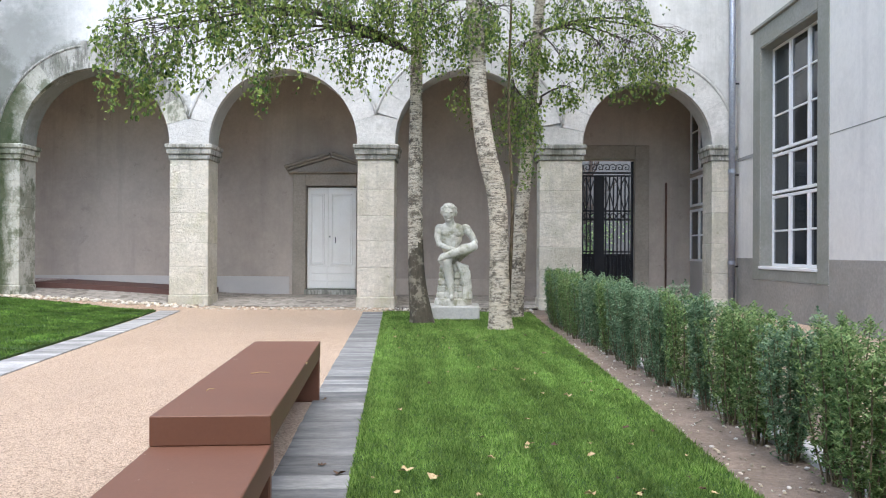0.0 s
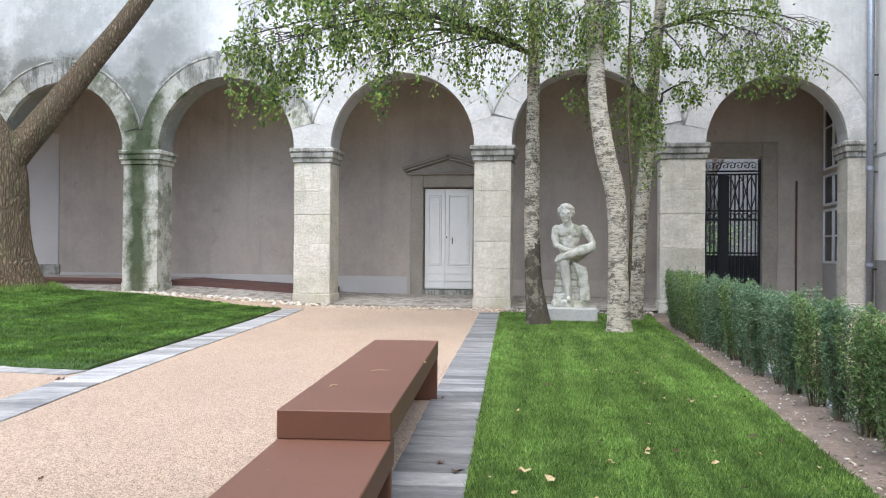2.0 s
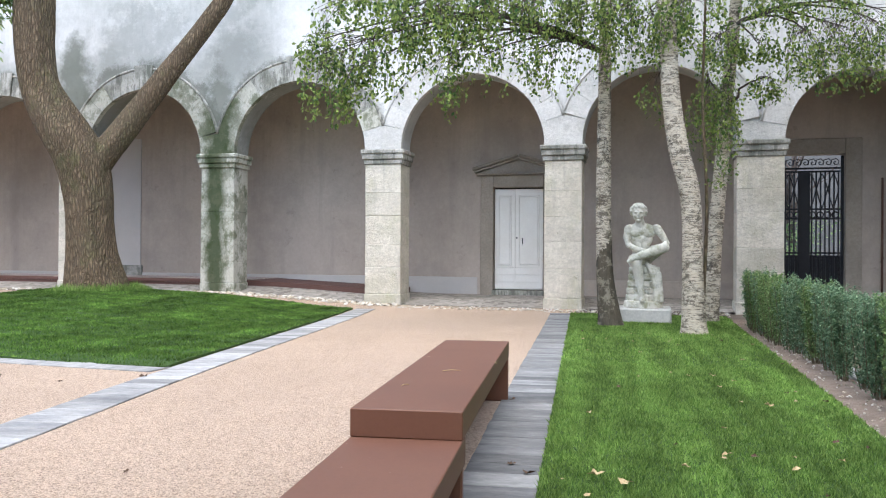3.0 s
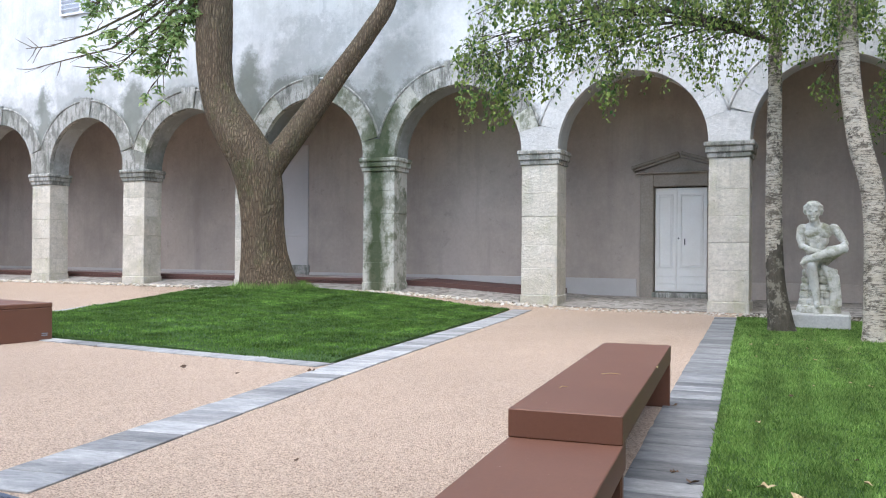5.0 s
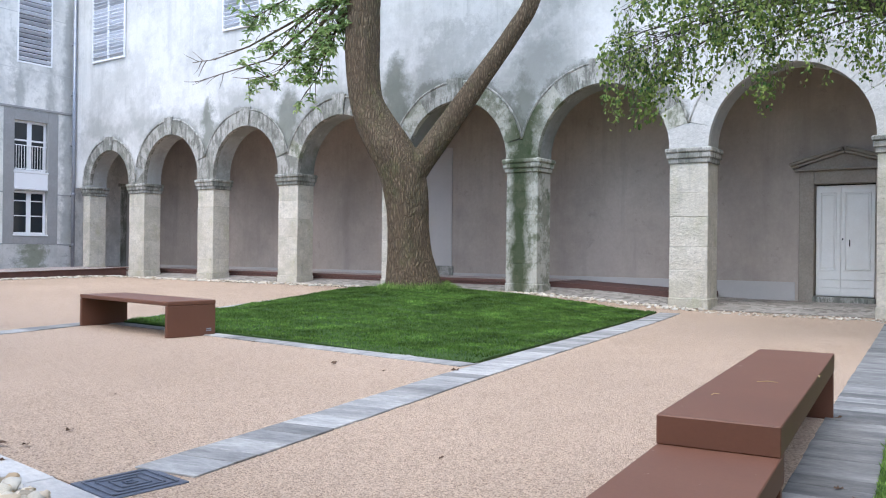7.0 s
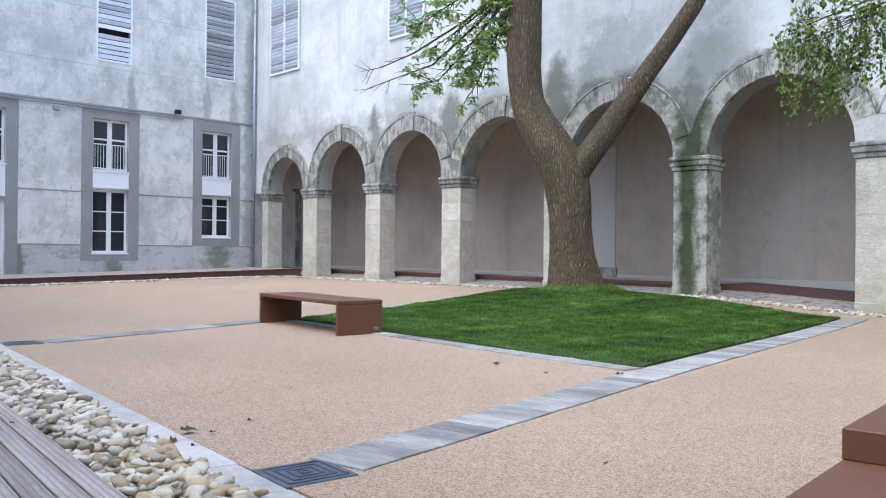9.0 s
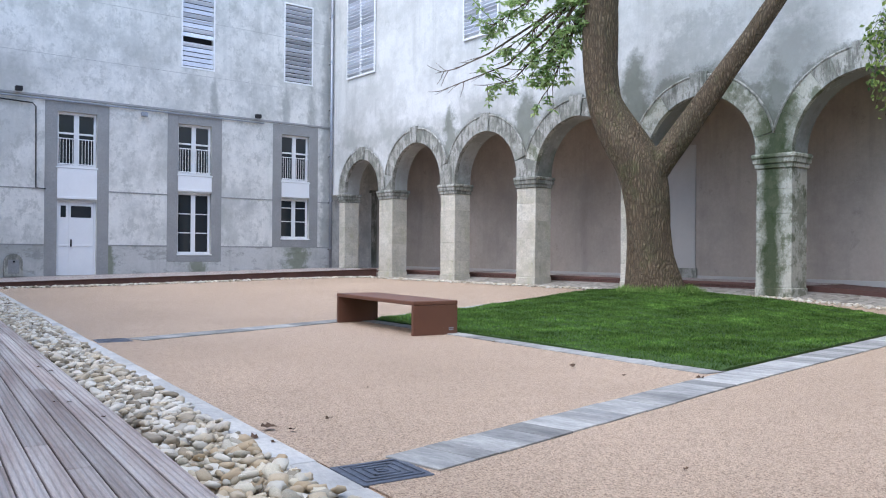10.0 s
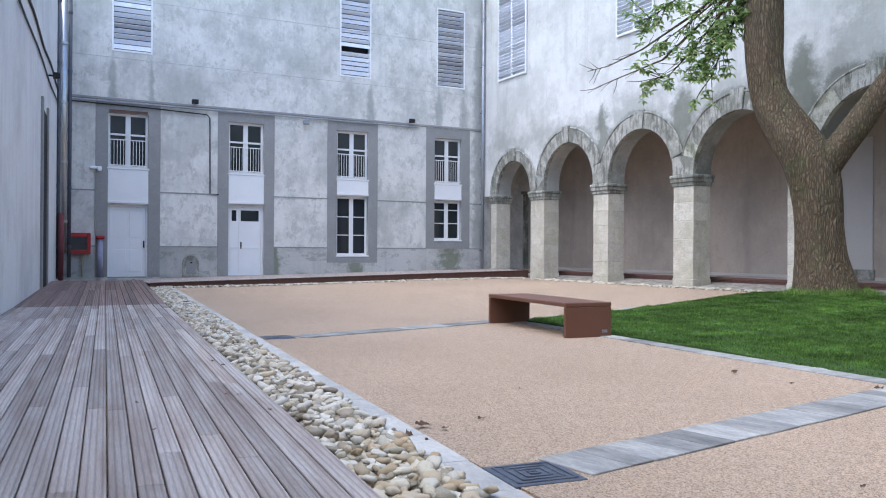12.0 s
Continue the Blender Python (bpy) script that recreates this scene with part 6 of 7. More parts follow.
# fire cabinet, red valve, stone niche
fc = empty("fire_hose_cabinet", WEST @ Matrix.Translation((1.5, -0.2, 0.87)))
fr = cube(0, 0.1, 0, 0.19, 0, 0.64, bevel=0.008)
box(fr, 0.55, 0.65, 0, 0.19, 0, 0.64, bevel=0.008)
box(fr, 0.101, 0.549, 0, 0.19, 0, 0.12, bevel=0.008)
box(fr, 0.101, 0.549, 0, 0.19, 0.52, 0.64, bevel=0.008)
part("case", fr, M_RED, fc)
part("glass", cube(0.101, 0.549, 0.06, 0.07, 0.121, 0.519), M_GLASS, fc)
part("hose_reel", cube(0.18, 0.47, 0.1, 0.16, 0.18, 0.46, bevel=0.05), M_RED, fc)
part("post", cube(0.4, 0.46, 0.1, 0.16, -0.7, -0.002, bevel=0.005), M_WOODPOST, fc)
tagged(fc, "red fire hose cabinet with glazed front beside a door", "cabinet")
vp = empty("fire_riser", pose(-27.08, 2.42, 0.17))
bm = bmesh.new()
tube(bm, [(0, 0, 0), (0, 0, 1.15)], 0.085, 12)
part("pipe", bm, M_PIPE_LILAC, vp, smooth=True)
part("valve", cube(-0.1, 0.12, -0.12, 0.12, 1.152, 1.27, bevel=0.03), M_RED, vp, "red valve head")
tagged(vp, "pale standing pipe with a red valve head", "pipe")
ns = empty("stone_niche", WEST @ Matrix.Translation((4.87, -0.14, 0.165)))
bm = bmesh.new()
pr = [(0, 0), (0.5, 0), (0.5, 0.42)] + [(0.25 + 0.25 * math.cos(t), 0.42 + 0.25 * math.sin(t)) for t in [math.pi * k / 10 for k in range(1, 10)]] + [(0, 0.42)]
v0 = [bm.verts.new((x, 0.0, z)) for x, z in pr]
v1 = [bm.verts.new((x, 0.13, z)) for x, z in pr]
bm.faces.new(v0)
bm.faces.new(v1[::-1])
for i in range(len(pr)):
    j = (i + 1) % len(pr)
    bm.faces.new((v0[j], v0[i], v1[i], v1[j]))
part("slab", bm, M_STONE_GREY, ns)
# shade of the arched hollow, put into a darker panel on the face
part("recess", cube(0.1, 0.4, -0.012, -0.001, 0.08, 0.5, bevel=0.004), M_SURROUND, ns, "dark panel standing for the arched hollow")
part("spout", cube(0.22, 0.28, -0.06, -0.013, 0.42, 0.47, bevel=0.012), M_IRON, ns)
tagged(ns, "small round-topped grey stone fountain slab against the wall", "fountain")

# ---- gallery: pedimented door, iron gate, pale panel, lamp, skirting ----
dr = empty("door_pedimented", GALLERY)
x0, x1, zb, zt_ = DOOR
cw = (x1 - x0) / 2
sm = x0 + 0.49
for a, b in ((x0 + 0.02, sm - 0.003), (sm + 0.003, x1 - 0.02)):
    leaf = part("door_leaf", cube(a, b, 0.06, 0.12, zb + 0.01, zt_ - 0.03, bevel=0.004), M_CREAM, dr)
    pa, pb, pc, pd_ = a + 0.07, b - 0.07, zb + 0.56, zt_ - 0.18
    for e, f, h, k in ((pa, pa + 0.035, pc, pd_), (pb - 0.035, pb, pc, pd_), (pa + 0.036, pb - 0.036, pc, pc + 0.035), (pa + 0.036, pb - 0.036, pd_ - 0.035, pd_)):
        part("moulding", cube(e, f, 0.04, 0.0595, h, k, bevel=0.008), M_CREAM, leaf)
    part("panel", cube(pa + 0.05, pb - 0.05, 0.05, 0.0595, pc + 0.05, pd_ - 0.05, bevel=0.006), M_CREAM, leaf)
    for k in range(3):
        part("kick_board", cube(a + 0.005, b - 0.005, 0.046, 0.0595, zb + 0.02 + k * 0.17, zb + 0.184 + k * 0.17, bevel=0.006), M_CREAM, leaf)
part("cover_strip", cube(sm - 0.015, sm + 0.015, 0.03, 0.045, zb + 0.02, zt_ - 0.04, bevel=0.006), M_CREAM, dr)
part("lock", cube(sm + 0.17, sm + 0.19, 0.03, 0.0495, 1.2, 1.34, bevel=0.004), M_IRON, dr, "small dark lock plate")
part("knob", cube(sm + 0.035, sm + 0.06, 0.02, 0.0595, 1.33, 1.37, bevel=0.008), M_IRON, dr, "small dark knob")
part("threshold", cube(x0 - 0.02, x1 + 0.02, -0.12, 0.3, zb - 0.16, zb, bevel=0.01), M_STONE_GREY, dr)
part("room_back", cube(x0, x1, 0.2, 0.22, zb, zt_), M_DARK, dr)
for a, b in ((x0 - 0.3, x0 - 0.003), (x1 + 0.003, x1 + 0.3)):
    part("jamb", cube(a, b, -0.07, 0.01, -0.1, zt_ + 0.28, bevel=0.01), M_DOORSTONE, dr, "taupe stone door jamb")
part("lintel", cube(x0 + 0.0, x1 - 0.0, -0.07, 0.01, zt_ + 0.003, zt_ + 0.28, bevel=0.01), M_DOORSTONE, dr)
part("cornice", cube(x0 - 0.4, x1 + 0.4, -0.17, 0.01, zt_ + 0.283, zt_ + 0.33, bevel=0.015), M_DOORSTONE, dr)
mx = (x0 + x1) / 2
hw = (x1 - x0) / 2 + 0.46
bm = bmesh.new()
for y in (-0.05,):
    f = [bm.verts.new(p) for p in ((mx - hw + 0.1, -0.05, zt_ + 0.332), (mx + hw - 0.1, -0.05, zt_ + 0.332), (mx, -0.05, zt_ + 0.62), (mx - hw + 0.1, 0.01, zt_ + 0.332), (mx + hw - 0.1, 0.01, zt_ + 0.332), (mx, 0.01, zt_ + 0.62))]
    for q in ((0, 1, 2), (0, 2, 5, 3), (2, 1, 4, 5), (1, 0, 3, 4), (3, 5, 4)):
        bm.faces.new([f[k] for k in q])
part("tympanum", bm, M_DOORSTONE, dr)
for s in (-1, 1):
    L_ = math.hypot(hw, 0.31)
    part("raking_cornice", box(cube(0, L_, -0.17, 0.01, 0.06, 0.125, bevel=0.012), 0.02, L_, -0.11, 0.01, 0.0, 0.058, bevel=0.01), M_DOORSTONE, dr).matrix_basis = \
        Matrix.Translation((mx + s * hw, 0, zt_ + 0.332)) @ (Matrix.Rotation(-math.atan2(0.31, hw), 4, 'Y') if s < 0 else Matrix.Rotation(math.pi, 4, 'Z') @ Matrix.Scale(-1, 4, (0, 1, 0)) @ Matrix.Rotation(-math.atan2(0.31, hw), 4, 'Y'))
tagged(dr, "closed cream double door in a stone surround with a triangular pediment", "door", kind="structure")

part("skirting", cube(-27.3, -4.0, -0.02, 0.01, 0.0, 0.43, bevel=0.005), M_PALE, wall_gallery).matrix_basis = GALLERY
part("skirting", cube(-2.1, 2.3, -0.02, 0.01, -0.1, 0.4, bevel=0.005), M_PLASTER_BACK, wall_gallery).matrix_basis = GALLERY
pp = empty("door_pale", GALLERY)
part("door_leaf", cube(-14.7, -12.95, -0.03, 0.01, 0.36, 3.9, bevel=0.008), M_PALE, pp)
part("plinth", cube(-14.72, -12.9, -0.06, 0.01, 0.355, 0.62, bevel=0.008), M_STONE_GREY, pp)
part("rail", cube(-14.7, -12.95, -0.04, -0.0305, 1.4, 1.46, bevel=0.003), M_PALE, pp)
tagged(pp, "tall pale grey closed door panel in the gallery wall", "door", kind="structure")
wl = empty("wall_lantern", pose(-13.6, YB - 0.1, 4.05))
part("body", cube(-0.09, 0.09, -0.18, 0.0, 0, 0.36, bevel=0.02), M_IRON, wl)
part("cap", cube(-0.13, 0.13, -0.22, 0.04, 0.362, 0.42, bevel=0.02), M_IRON, wl)
part("bracket", cube(-0.02, 0.02, 0.0, 0.1, 0.15, 0.19, bevel=0.004), M_IRON, wl)
tagged(wl, "black iron wall lantern in the gallery", "lantern")

# iron gate
gt = empty("iron_gate", pose(0, YB + 0.12, 0))
ga, gb, gz0, gz1 = GATE[0], GATE[1], 0.02, 3.1
for a, b, c, d in ((ga, ga + 0.06, gz0, gz1), (gb - 0.06, gb, gz0, gz1), (2.98, 3.2, gz0, 2.75)):
    part("stile", cube(a, b, -0.02, 0.02, c, d, bevel=0.004), M_IRON, gt)
for z in (0.06, 0.95, 1.02, 1.75, 1.95, 2.75, 2.82):
    part("rail", cube(ga + 0.061, gb - 0.061, -0.015, 0.015, z, z + 0.04, bevel=0.003), M_IRON, gt)
for i in range(16):
    x = ga + 0.1 + (gb - ga - 0.2) * i / 15
    bm = bmesh.new()
    tube(bm, [(x, 0, 0.1), (x, 0, 2.76)], 0.02, 5)
    part("bar", bm, M_IRON, gt)
for i in range(9):
    x = ga + 0.16 + (gb - ga - 0.32) * i / 8
    bm = bmesh.new()
    tube(bm, [(x + 0.065 * math.cos(t), 0, 1.85 + 0.065 * math.sin(t)) for t in [2 * math.pi * k / 12 for k in range(13)]], 0.015, 5)
    part("ring", bm, M_IRON, gt)
    bm = bmesh.new()
    tube(bm, [(x + 0.012 * k * math.cos(1.1 * k), 0, 2.96 + 0.012 * k * math.sin(1.1 * k)) for k in range(10)], 0.012, 5)
    part("scroll", bm, M_IRON, gt)
for i in range(6):
    x = ga + 0.2 + (gb - ga - 0.4) * i / 5
    for s in (-1, 1):
        bm = bmesh.new()
        tube(bm, [(x, 0, 1.98), (x + s * 0.05, 0, 2.15), (x + s * 0.11, 0, 2.4), (x + s * 0.05, 0, 2.62), (x, 0, 2.72)], 0.015, 5)
        part("scroll", bm, M_IRON, gt)
part("kick_panel", cube(ga + 0.061, gb - 0.061, 0.012, 0.018, 0.1, 0.95), M_IRON, gt)
tagged(gt, "ornate black wrought-iron gate with scrollwork and bars", "gate")
for a, b, c, d in ((GATE[1] + 0.003, GATE[1] + 0.32, -0.1, 3.45), (GATE[0] - 0.3, GATE[0] - 0.003, -0.1, 3.45), (GATE[0], GATE[1], 3.133, 3.45)):
    part("jamb", cube(a, b, -0.06, 0.01, c, d, bevel=0.01), M_DOORSTONE, wall_gallery, "taupe stone gate surround").matrix_basis = GALLERY
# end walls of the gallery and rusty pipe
tagged(obj("wall_gallery_end", cube(5.13, 5.5, D + TH + 0.003, YB, -0.3, 5.3), M_PLASTER_BACK), "plain rendered end wall closing the arcade gallery", "wall", kind="structure")
# paler west render here puts the light from the arches into the colour
wall_gw = tagged(obj("wall_gallery_west", cube(-27.62, -27.22, D + TH + 0.003, YB, -0.3, 5.3), M_PLASTER_W), "plain rendered end wall closing the arcade gallery", "wall", kind="structure")
for a, b, c, d in ((17.86, 18.1, 0.0, 3.05), (17.86, 18.74, 3.053, 3.28), (17.76, 18.74, 3.283, 3.4)):
    part("door_surround", cube(-27.23, -27.15, a, b, c, d, bevel=0.01), M_STONE_GREY, wall_gw, "grey stone door surround")
part("door_leaf", cube(-27.23, -27.19, 18.103, 18.74, 0.0, 3.05, bevel=0.005), M_PALE, wall_gw, "pale grey door leaf")
GEND = pose(5.13, 0, 0, 0, 0, -90)
GFRONT = GEND @ Matrix.Translation((0, -0.2, 0))
window(GFRONT, -18.6, -17.2, 0.84, 1.98, 2, 2, "grey-framed gallery end door lights with dim panes", name="window_gallery", sill=False)
window(GFRONT, -18.6, -17.2, 2.05, 2.7, 2, 1, "grey-framed gallery end transom with dim panes", name="window_gallery", sill=False)
window(GFRONT, -18.6, -17.2, 2.8, 4.6, 2, 2, "grey-framed gallery end fanlight with dim panes", name="window_gallery", sill=False)
part("door_panel", cube(-18.6, -17.2, -0.05, 0.01, 0.0, 0.836, bevel=0.006), M_PALE, tagged(empty("door_gallery", GEND), "pale solid lower panel of the gallery end door", "door", kind="structure"))
downpipe(4.55, YB - 0.1, 0.0, 2.6, 0.022, "thin rusty pipe on the gallery wall", M_RUST, offy=0.1)
# beyond the gate: an added backdrop, its dark colour standing for a dim view
tagged(obj("wall_beyond", cube(-6, 14, 31, 31.3, -0.5, 9.5), M_BEYOND), "dark backdrop sheet for the dim view beyond the iron gate", "wall", kind="structure")

sb = empty("shrub_beyond", pose(3.6, 24.0, -0.1))
vs, fs = [], []
g = random.Random(3)
for i in range(26):
    c = Vector((g.gauss(0.1, 0.35), g.gauss(0, 0.35), g.uniform(0.4, 1.9)))
    for q in range(40):
        leaf_fan(vs, fs, c + Vector((g.gauss(0, 0.2), g.gauss(0, 0.2), g.gauss(0, 0.2))), Vector((g.uniform(-1, 1), g.uniform(-1, 1), g.uniform(-1, 1))).normalized(), Vector((0, 0, 1)), 0.11, 0.3, g)
from_lists("foliage", vs, fs, M_LEAF_HEDGE, sb)
bm = bmesh.new()
tube(bm, [(0, 0, 0), (0.05, 0, 1.2), (-0.1, 0, 2.6), (0.2, 0, 4.4)], [0.14, 0.11, 0.08, 0.03], 8)
for k in range(22):
    a, z = g.uniform(0, 6.28), g.uniform(1.3, 3.4)
    tw = droop((0, 0, z), (math.cos(a), math.sin(a), 1.1), g.uniform(0.8, 1.8), 5, -0.05, g)
    tube(bm, tw, [0.04, 0.032, 0.024, 0.018, 0.012, 0.006], 5)
part("trunk", bm, M_TWIG, sb)
tagged(sb, "leafy green shrub with dark stem beyond the gate", "shrub")

# ---- statue ----
st = new("statue", bpy.data.meshes.new("statue"))
bm = bmesh.new()


def blob(c, r, sx=1.0, sy=1.0, sz=1.0, m=None):
    bmesh.ops.create_icosphere(bm, subdivisions=3, radius=1.0, matrix=Matrix.Translation(c) @ (m or Matrix()) @ Matrix.Diagonal((r * sx, r * sy, r * sz, 1)))


def limb(pts, rad):
    tube(bm, pts, rad, 14)
    for p, r in zip(pts, rad):
        blob(p, r)


bmesh.ops.create_cone(bm, cap_ends=True, segments=28, radius1=0.3, radius2=0.285, depth=0.1, matrix=Matrix.Translation((-0.01, 0.02, 0.05)))
# the rock seat, in rough courses
gr = random.Random(12)
for row in range(5):
    zr = 0.1 + row * 0.105
    half = 0.25 - 0.012 * row
    x = -half - 0.02
    while x < half - 0.06:
        w = gr.uniform(0.09, 0.15)
        box(bm, x, x + w, -0.1 + gr.uniform(-0.03, 0.02), 0.28, zr, zr + 0.102, bevel=0.02)
        x += w - 0.004
box(bm, -0.2, 0.2, -0.04, 0.26, 0.08, 0.64, bevel=0.03)
# hips, belly, chest
blob((-0.06, 0.1, 0.72), 0.17, 1.12, 0.9, 0.72)
blob((-0.05, 0.09, 0.9), 0.14, 1.0, 0.72, 1.1)
blob((-0.04, 0.08, 1.04), 0.165, 1.02, 0.68, 0.85)
blob((-0.03, 0.08, 1.16), 0.185, 1.15, 0.62, 0.72)
blob((-0.05, 0.08, 1.24), 0.12, 1.25, 0.6, 0.5)
for s_ in (-1, 1):
    blob((-0.03 + s_ * 0.075, 0.0, 1.13), 0.085, 1.1, 0.42, 0.72)
    blob((-0.045 + s_ * 0.04, -0.005, 0.95), 0.045, 1.0, 0.5, 1.6)
    blob((-0.02 + s_ * 0.2, 0.07, 1.2), 0.074, 1.0, 0.95, 0.95)
limb([(-0.05, 0.06, 1.22), (-0.075, 0.03, 1.34)], [0.085, 0.066])
# head, bowed a little, with curled hair
blob((-0.085, -0.01, 1.415), 0.1, 0.86, 1.02, 1.15)
blob((-0.085, 0.03, 1.48), 0.112, 1.0, 1.05, 0.85)
blob((-0.08, -0.112, 1.415), 0.019, 0.8, 1.2, 1.9)
blob((-0.08, -0.1, 1.365), 0.026, 1.2, 0.7, 0.45)
blob((-0.08, -0.08, 1.325), 0.034, 1.0, 0.9, 0.7)
for s_ in (-1, 1):
    blob((-0.082 + s_ * 0.038, -0.1, 1.452), 0.024, 1.4, 0.7, 0.45)
    blob((-0.082 + s_ * 0.045, -0.085, 1.395), 0.026, 1.0, 0.7, 0.8)
for k in range(90):
    zz = 1 - 1.5 * (k + 0.5) / 90
    a, rr_ = k * 2.4, math.sqrt(1 - zz * zz)
    x, y = rr_ * math.cos(a), rr_ * math.sin(a)
    if y < -0.25 and zz < 0.42:
        continue
    blob((-0.085 + 0.112 * x, 0.03 + 0.118 * y, 1.47 + 0.108 * zz), 0.024 + 0.006 * math.sin(k * 1.7))
# arms
limb([(-0.24, 0.06, 1.19), (-0.255, 0.03, 1.07), (-0.23, -0.02, 0.95), (-0.12, -0.14, 0.89), (0.03, -0.22, 0.86)], [0.064, 0.058, 0.047, 0.044, 0.032])
blob((0.06, -0.23, 0.855), 0.045, 1.3, 0.8, 0.6)
limb([(0.2, 0.06, 1.19), (0.27, 0.03, 1.09), (0.33, -0.03, 0.98), (0.25, -0.15, 0.93), (0.12, -0.22, 0.91)], [0.064, 0.056, 0.046, 0.042, 0.032])
# the crossed leg, then the standing leg
limb([(0.03, 0.06, 0.74), (0.16, -0.08, 0.84), (0.3, -0.17, 0.92)], [0.1, 0.088, 0.07])
limb([(0.3, -0.17, 0.91), (0.14, -0.22, 0.85), (-0.05, -0.24, 0.79), (-0.17, -0.24, 0.745)], [0.072, 0.075, 0.058, 0.042])
limb([(-0.17, -0.24, 0.745), (-0.22, -0.29, 0.7)], [0.042, 0.028])
limb([(-0.13, 0.04, 0.7), (-0.12, -0.12, 0.7), (-0.1, -0.2, 0.67)], [0.11, 0.098, 0.078])
limb([(-0.1, -0.2, 0.66), (-0.08, -0.17, 0.5), (-0.05, -0.17, 0.32), (-0.03, -0.18, 0.17)], [0.075, 0.073, 0.055, 0.042])
limb([(-0.03, -0.18, 0.14), (-0.02, -0.3, 0.115)], [0.042, 0.03])
# drapery falling beside the rock
for q in range(4):
    limb([(0.05 + 0.04 * q, -0.1, 0.66 - 0.02 * q), (0.12 + 0.035 * q, -0.15, 0.52), (0.16 + 0.03 * q, -0.14, 0.34), (0.17 + 0.03 * q, -0.16 + 0.01 * q, 0.12)], [0.03, 0.034, 0.028, 0.036])
bm.to_mesh(st.data)
bm.free()
st.data.materials.append(M_STATUE)
for p in st.data.polygons:
    p.use_smooth = True
rm = st.modifiers.new("remesh", 'REMESH')
rm.mode, rm.voxel_size, rm.use_smooth_shade = 'VOXEL', 0.008, True
st.matrix_basis = pose(-0.16, 13.15, 0.165, 0, 0, 0) @ Matrix.Scale(1.02, 4)
tagged(st, "pale weathered stone statue of a seated figure on a rock", "statue")
pd = tagged(obj("pedestal", cube(-0.56, 0.25, 12.75, 13.6, -0.15, 0.165, bevel=0.02), M_PED), "low plain pale stone pedestal slab", "pedestal")


# ---- hedge ----
def shrub(seed, material, h=0.7):
    g = random.Random(seed)
    th = empty("hedge_shrub")
    bm = bmesh.new()
    vs, fs = [], []
    for i in range(17):
        a_, q_ = g.uniform(0, 6.283), math.sqrt(g.random())
        bx, by = 0.05 * q_ * math.cos(a_), 0.05 * q_ * math.sin(a_)
        tx, ty = 0.165 * q_ * math.cos(a_) + g.gauss(0, 0.015), 0.165 * q_ * math.sin(a_) + g.gauss(0, 0.015)
        hh = h * g.uniform(0.8, 1.04)
        pts = [Vector((bx + (tx - bx) * min(1.0, s ** 0.75), by + (ty - by) * min(1.0, s ** 0.75), hh * s)) + Vector((g.uniform(-0.01, 0.01), g.uniform(-0.01, 0.01), 0)) for s in (0, 0.25, 0.5, 0.75, 1)]
        tube(bm, pts, [0.0045, 0.004, 0.0035, 0.003, 0.002], 4, cap=False)
        for k in range(105):
            s = 0.05 + 0.95 * g.random() ** 0.75
            j = min(3, int(s * 4))
            c = pts[j] + (pts[j + 1] - pts[j]) * (s * 4 - j)
            sp = 0.021
            c = c + Vector((g.gauss(0, sp), g.gauss(0, sp), g.gauss(0, 0.015)))
            c.z = min(c.z, h + g.uniform(-0.03, 0.03))
            a0 = g.uniform(0, 6.283)
            for w in range(4):
                d = Vector((math.cos(a0 + w * 1.57), math.sin(a0 + w * 1.57), g.uniform(0.2, 1.3))).normalized()
                leaf_fan(vs, fs, c + Vector((0, 0, 0.006 * w)), d, Vector((0, 0, 1)), g.uniform(0.016, 0.03), 0.24, g)
    part("woody_stem", bm, M_STEM, th)
    from_lists("foliage", vs, fs, material, th)
    return tagged(th, "upright dark green evergreen hedge shrub" if material is not M_LEAF_HEDGE_LIGHT else "upright lighter green evergreen hedge shrub with bare stems",
                  "shrub", "hedge shrubs")


protos = [shrub(s, (M_LEAF_HEDGE, M_LEAF_HEDGE_LIGHT, M_LEAF_HEDGE_BLUE)[s % 3]) for s in range(41, 46)]
g = random.Random(77)
yy, k = 1.6, 0
while yy < 12.6:
    xx = 1.66 - 0.03 * (yy - 1.6) + g.uniform(-0.03, 0.03)
    m = pose(xx, yy, gz(xx, yy) - 0.01, 0, 0, g.uniform(0, 360))
    if k < 5:
        protos[k].matrix_basis = m
        protos[k].scale = (1.0, 1.0, 0.97 + 0.022 * (yy - 2))
    else:
        copy_thing(protos[g.randrange(5)], m).scale = (1.0, 1.0, (0.97 + 0.022 * (yy - 2)) * g.uniform(0.97, 1.03))
    k += 1
    yy += 0.4 + g.uniform(-0.05, 0.09)
tagged(poly_sheet("planting_bed", [(1.171, 1.0), (2.3, 1.0), (2.1, 14.3), (1.171, 14.3)], lambda x, y: gz(x, y) + 0.004 + 0.02 * noise.noise((x * 3, y * 3, 0)), M_SOIL,
                  "bare brown stony soil bed under the hedge", "soil", res=0.25))
tagged(poly_sheet("pavement_east", [(2.302, -1.6), (5.2, -1.6), (5.2, 15.9), (2.102, 15.9)], lambda x, y: gz(x, y) + 0.002, M_GRAVEL,
                  "gravel path between hedge and east wall", "paving", res=0.8))
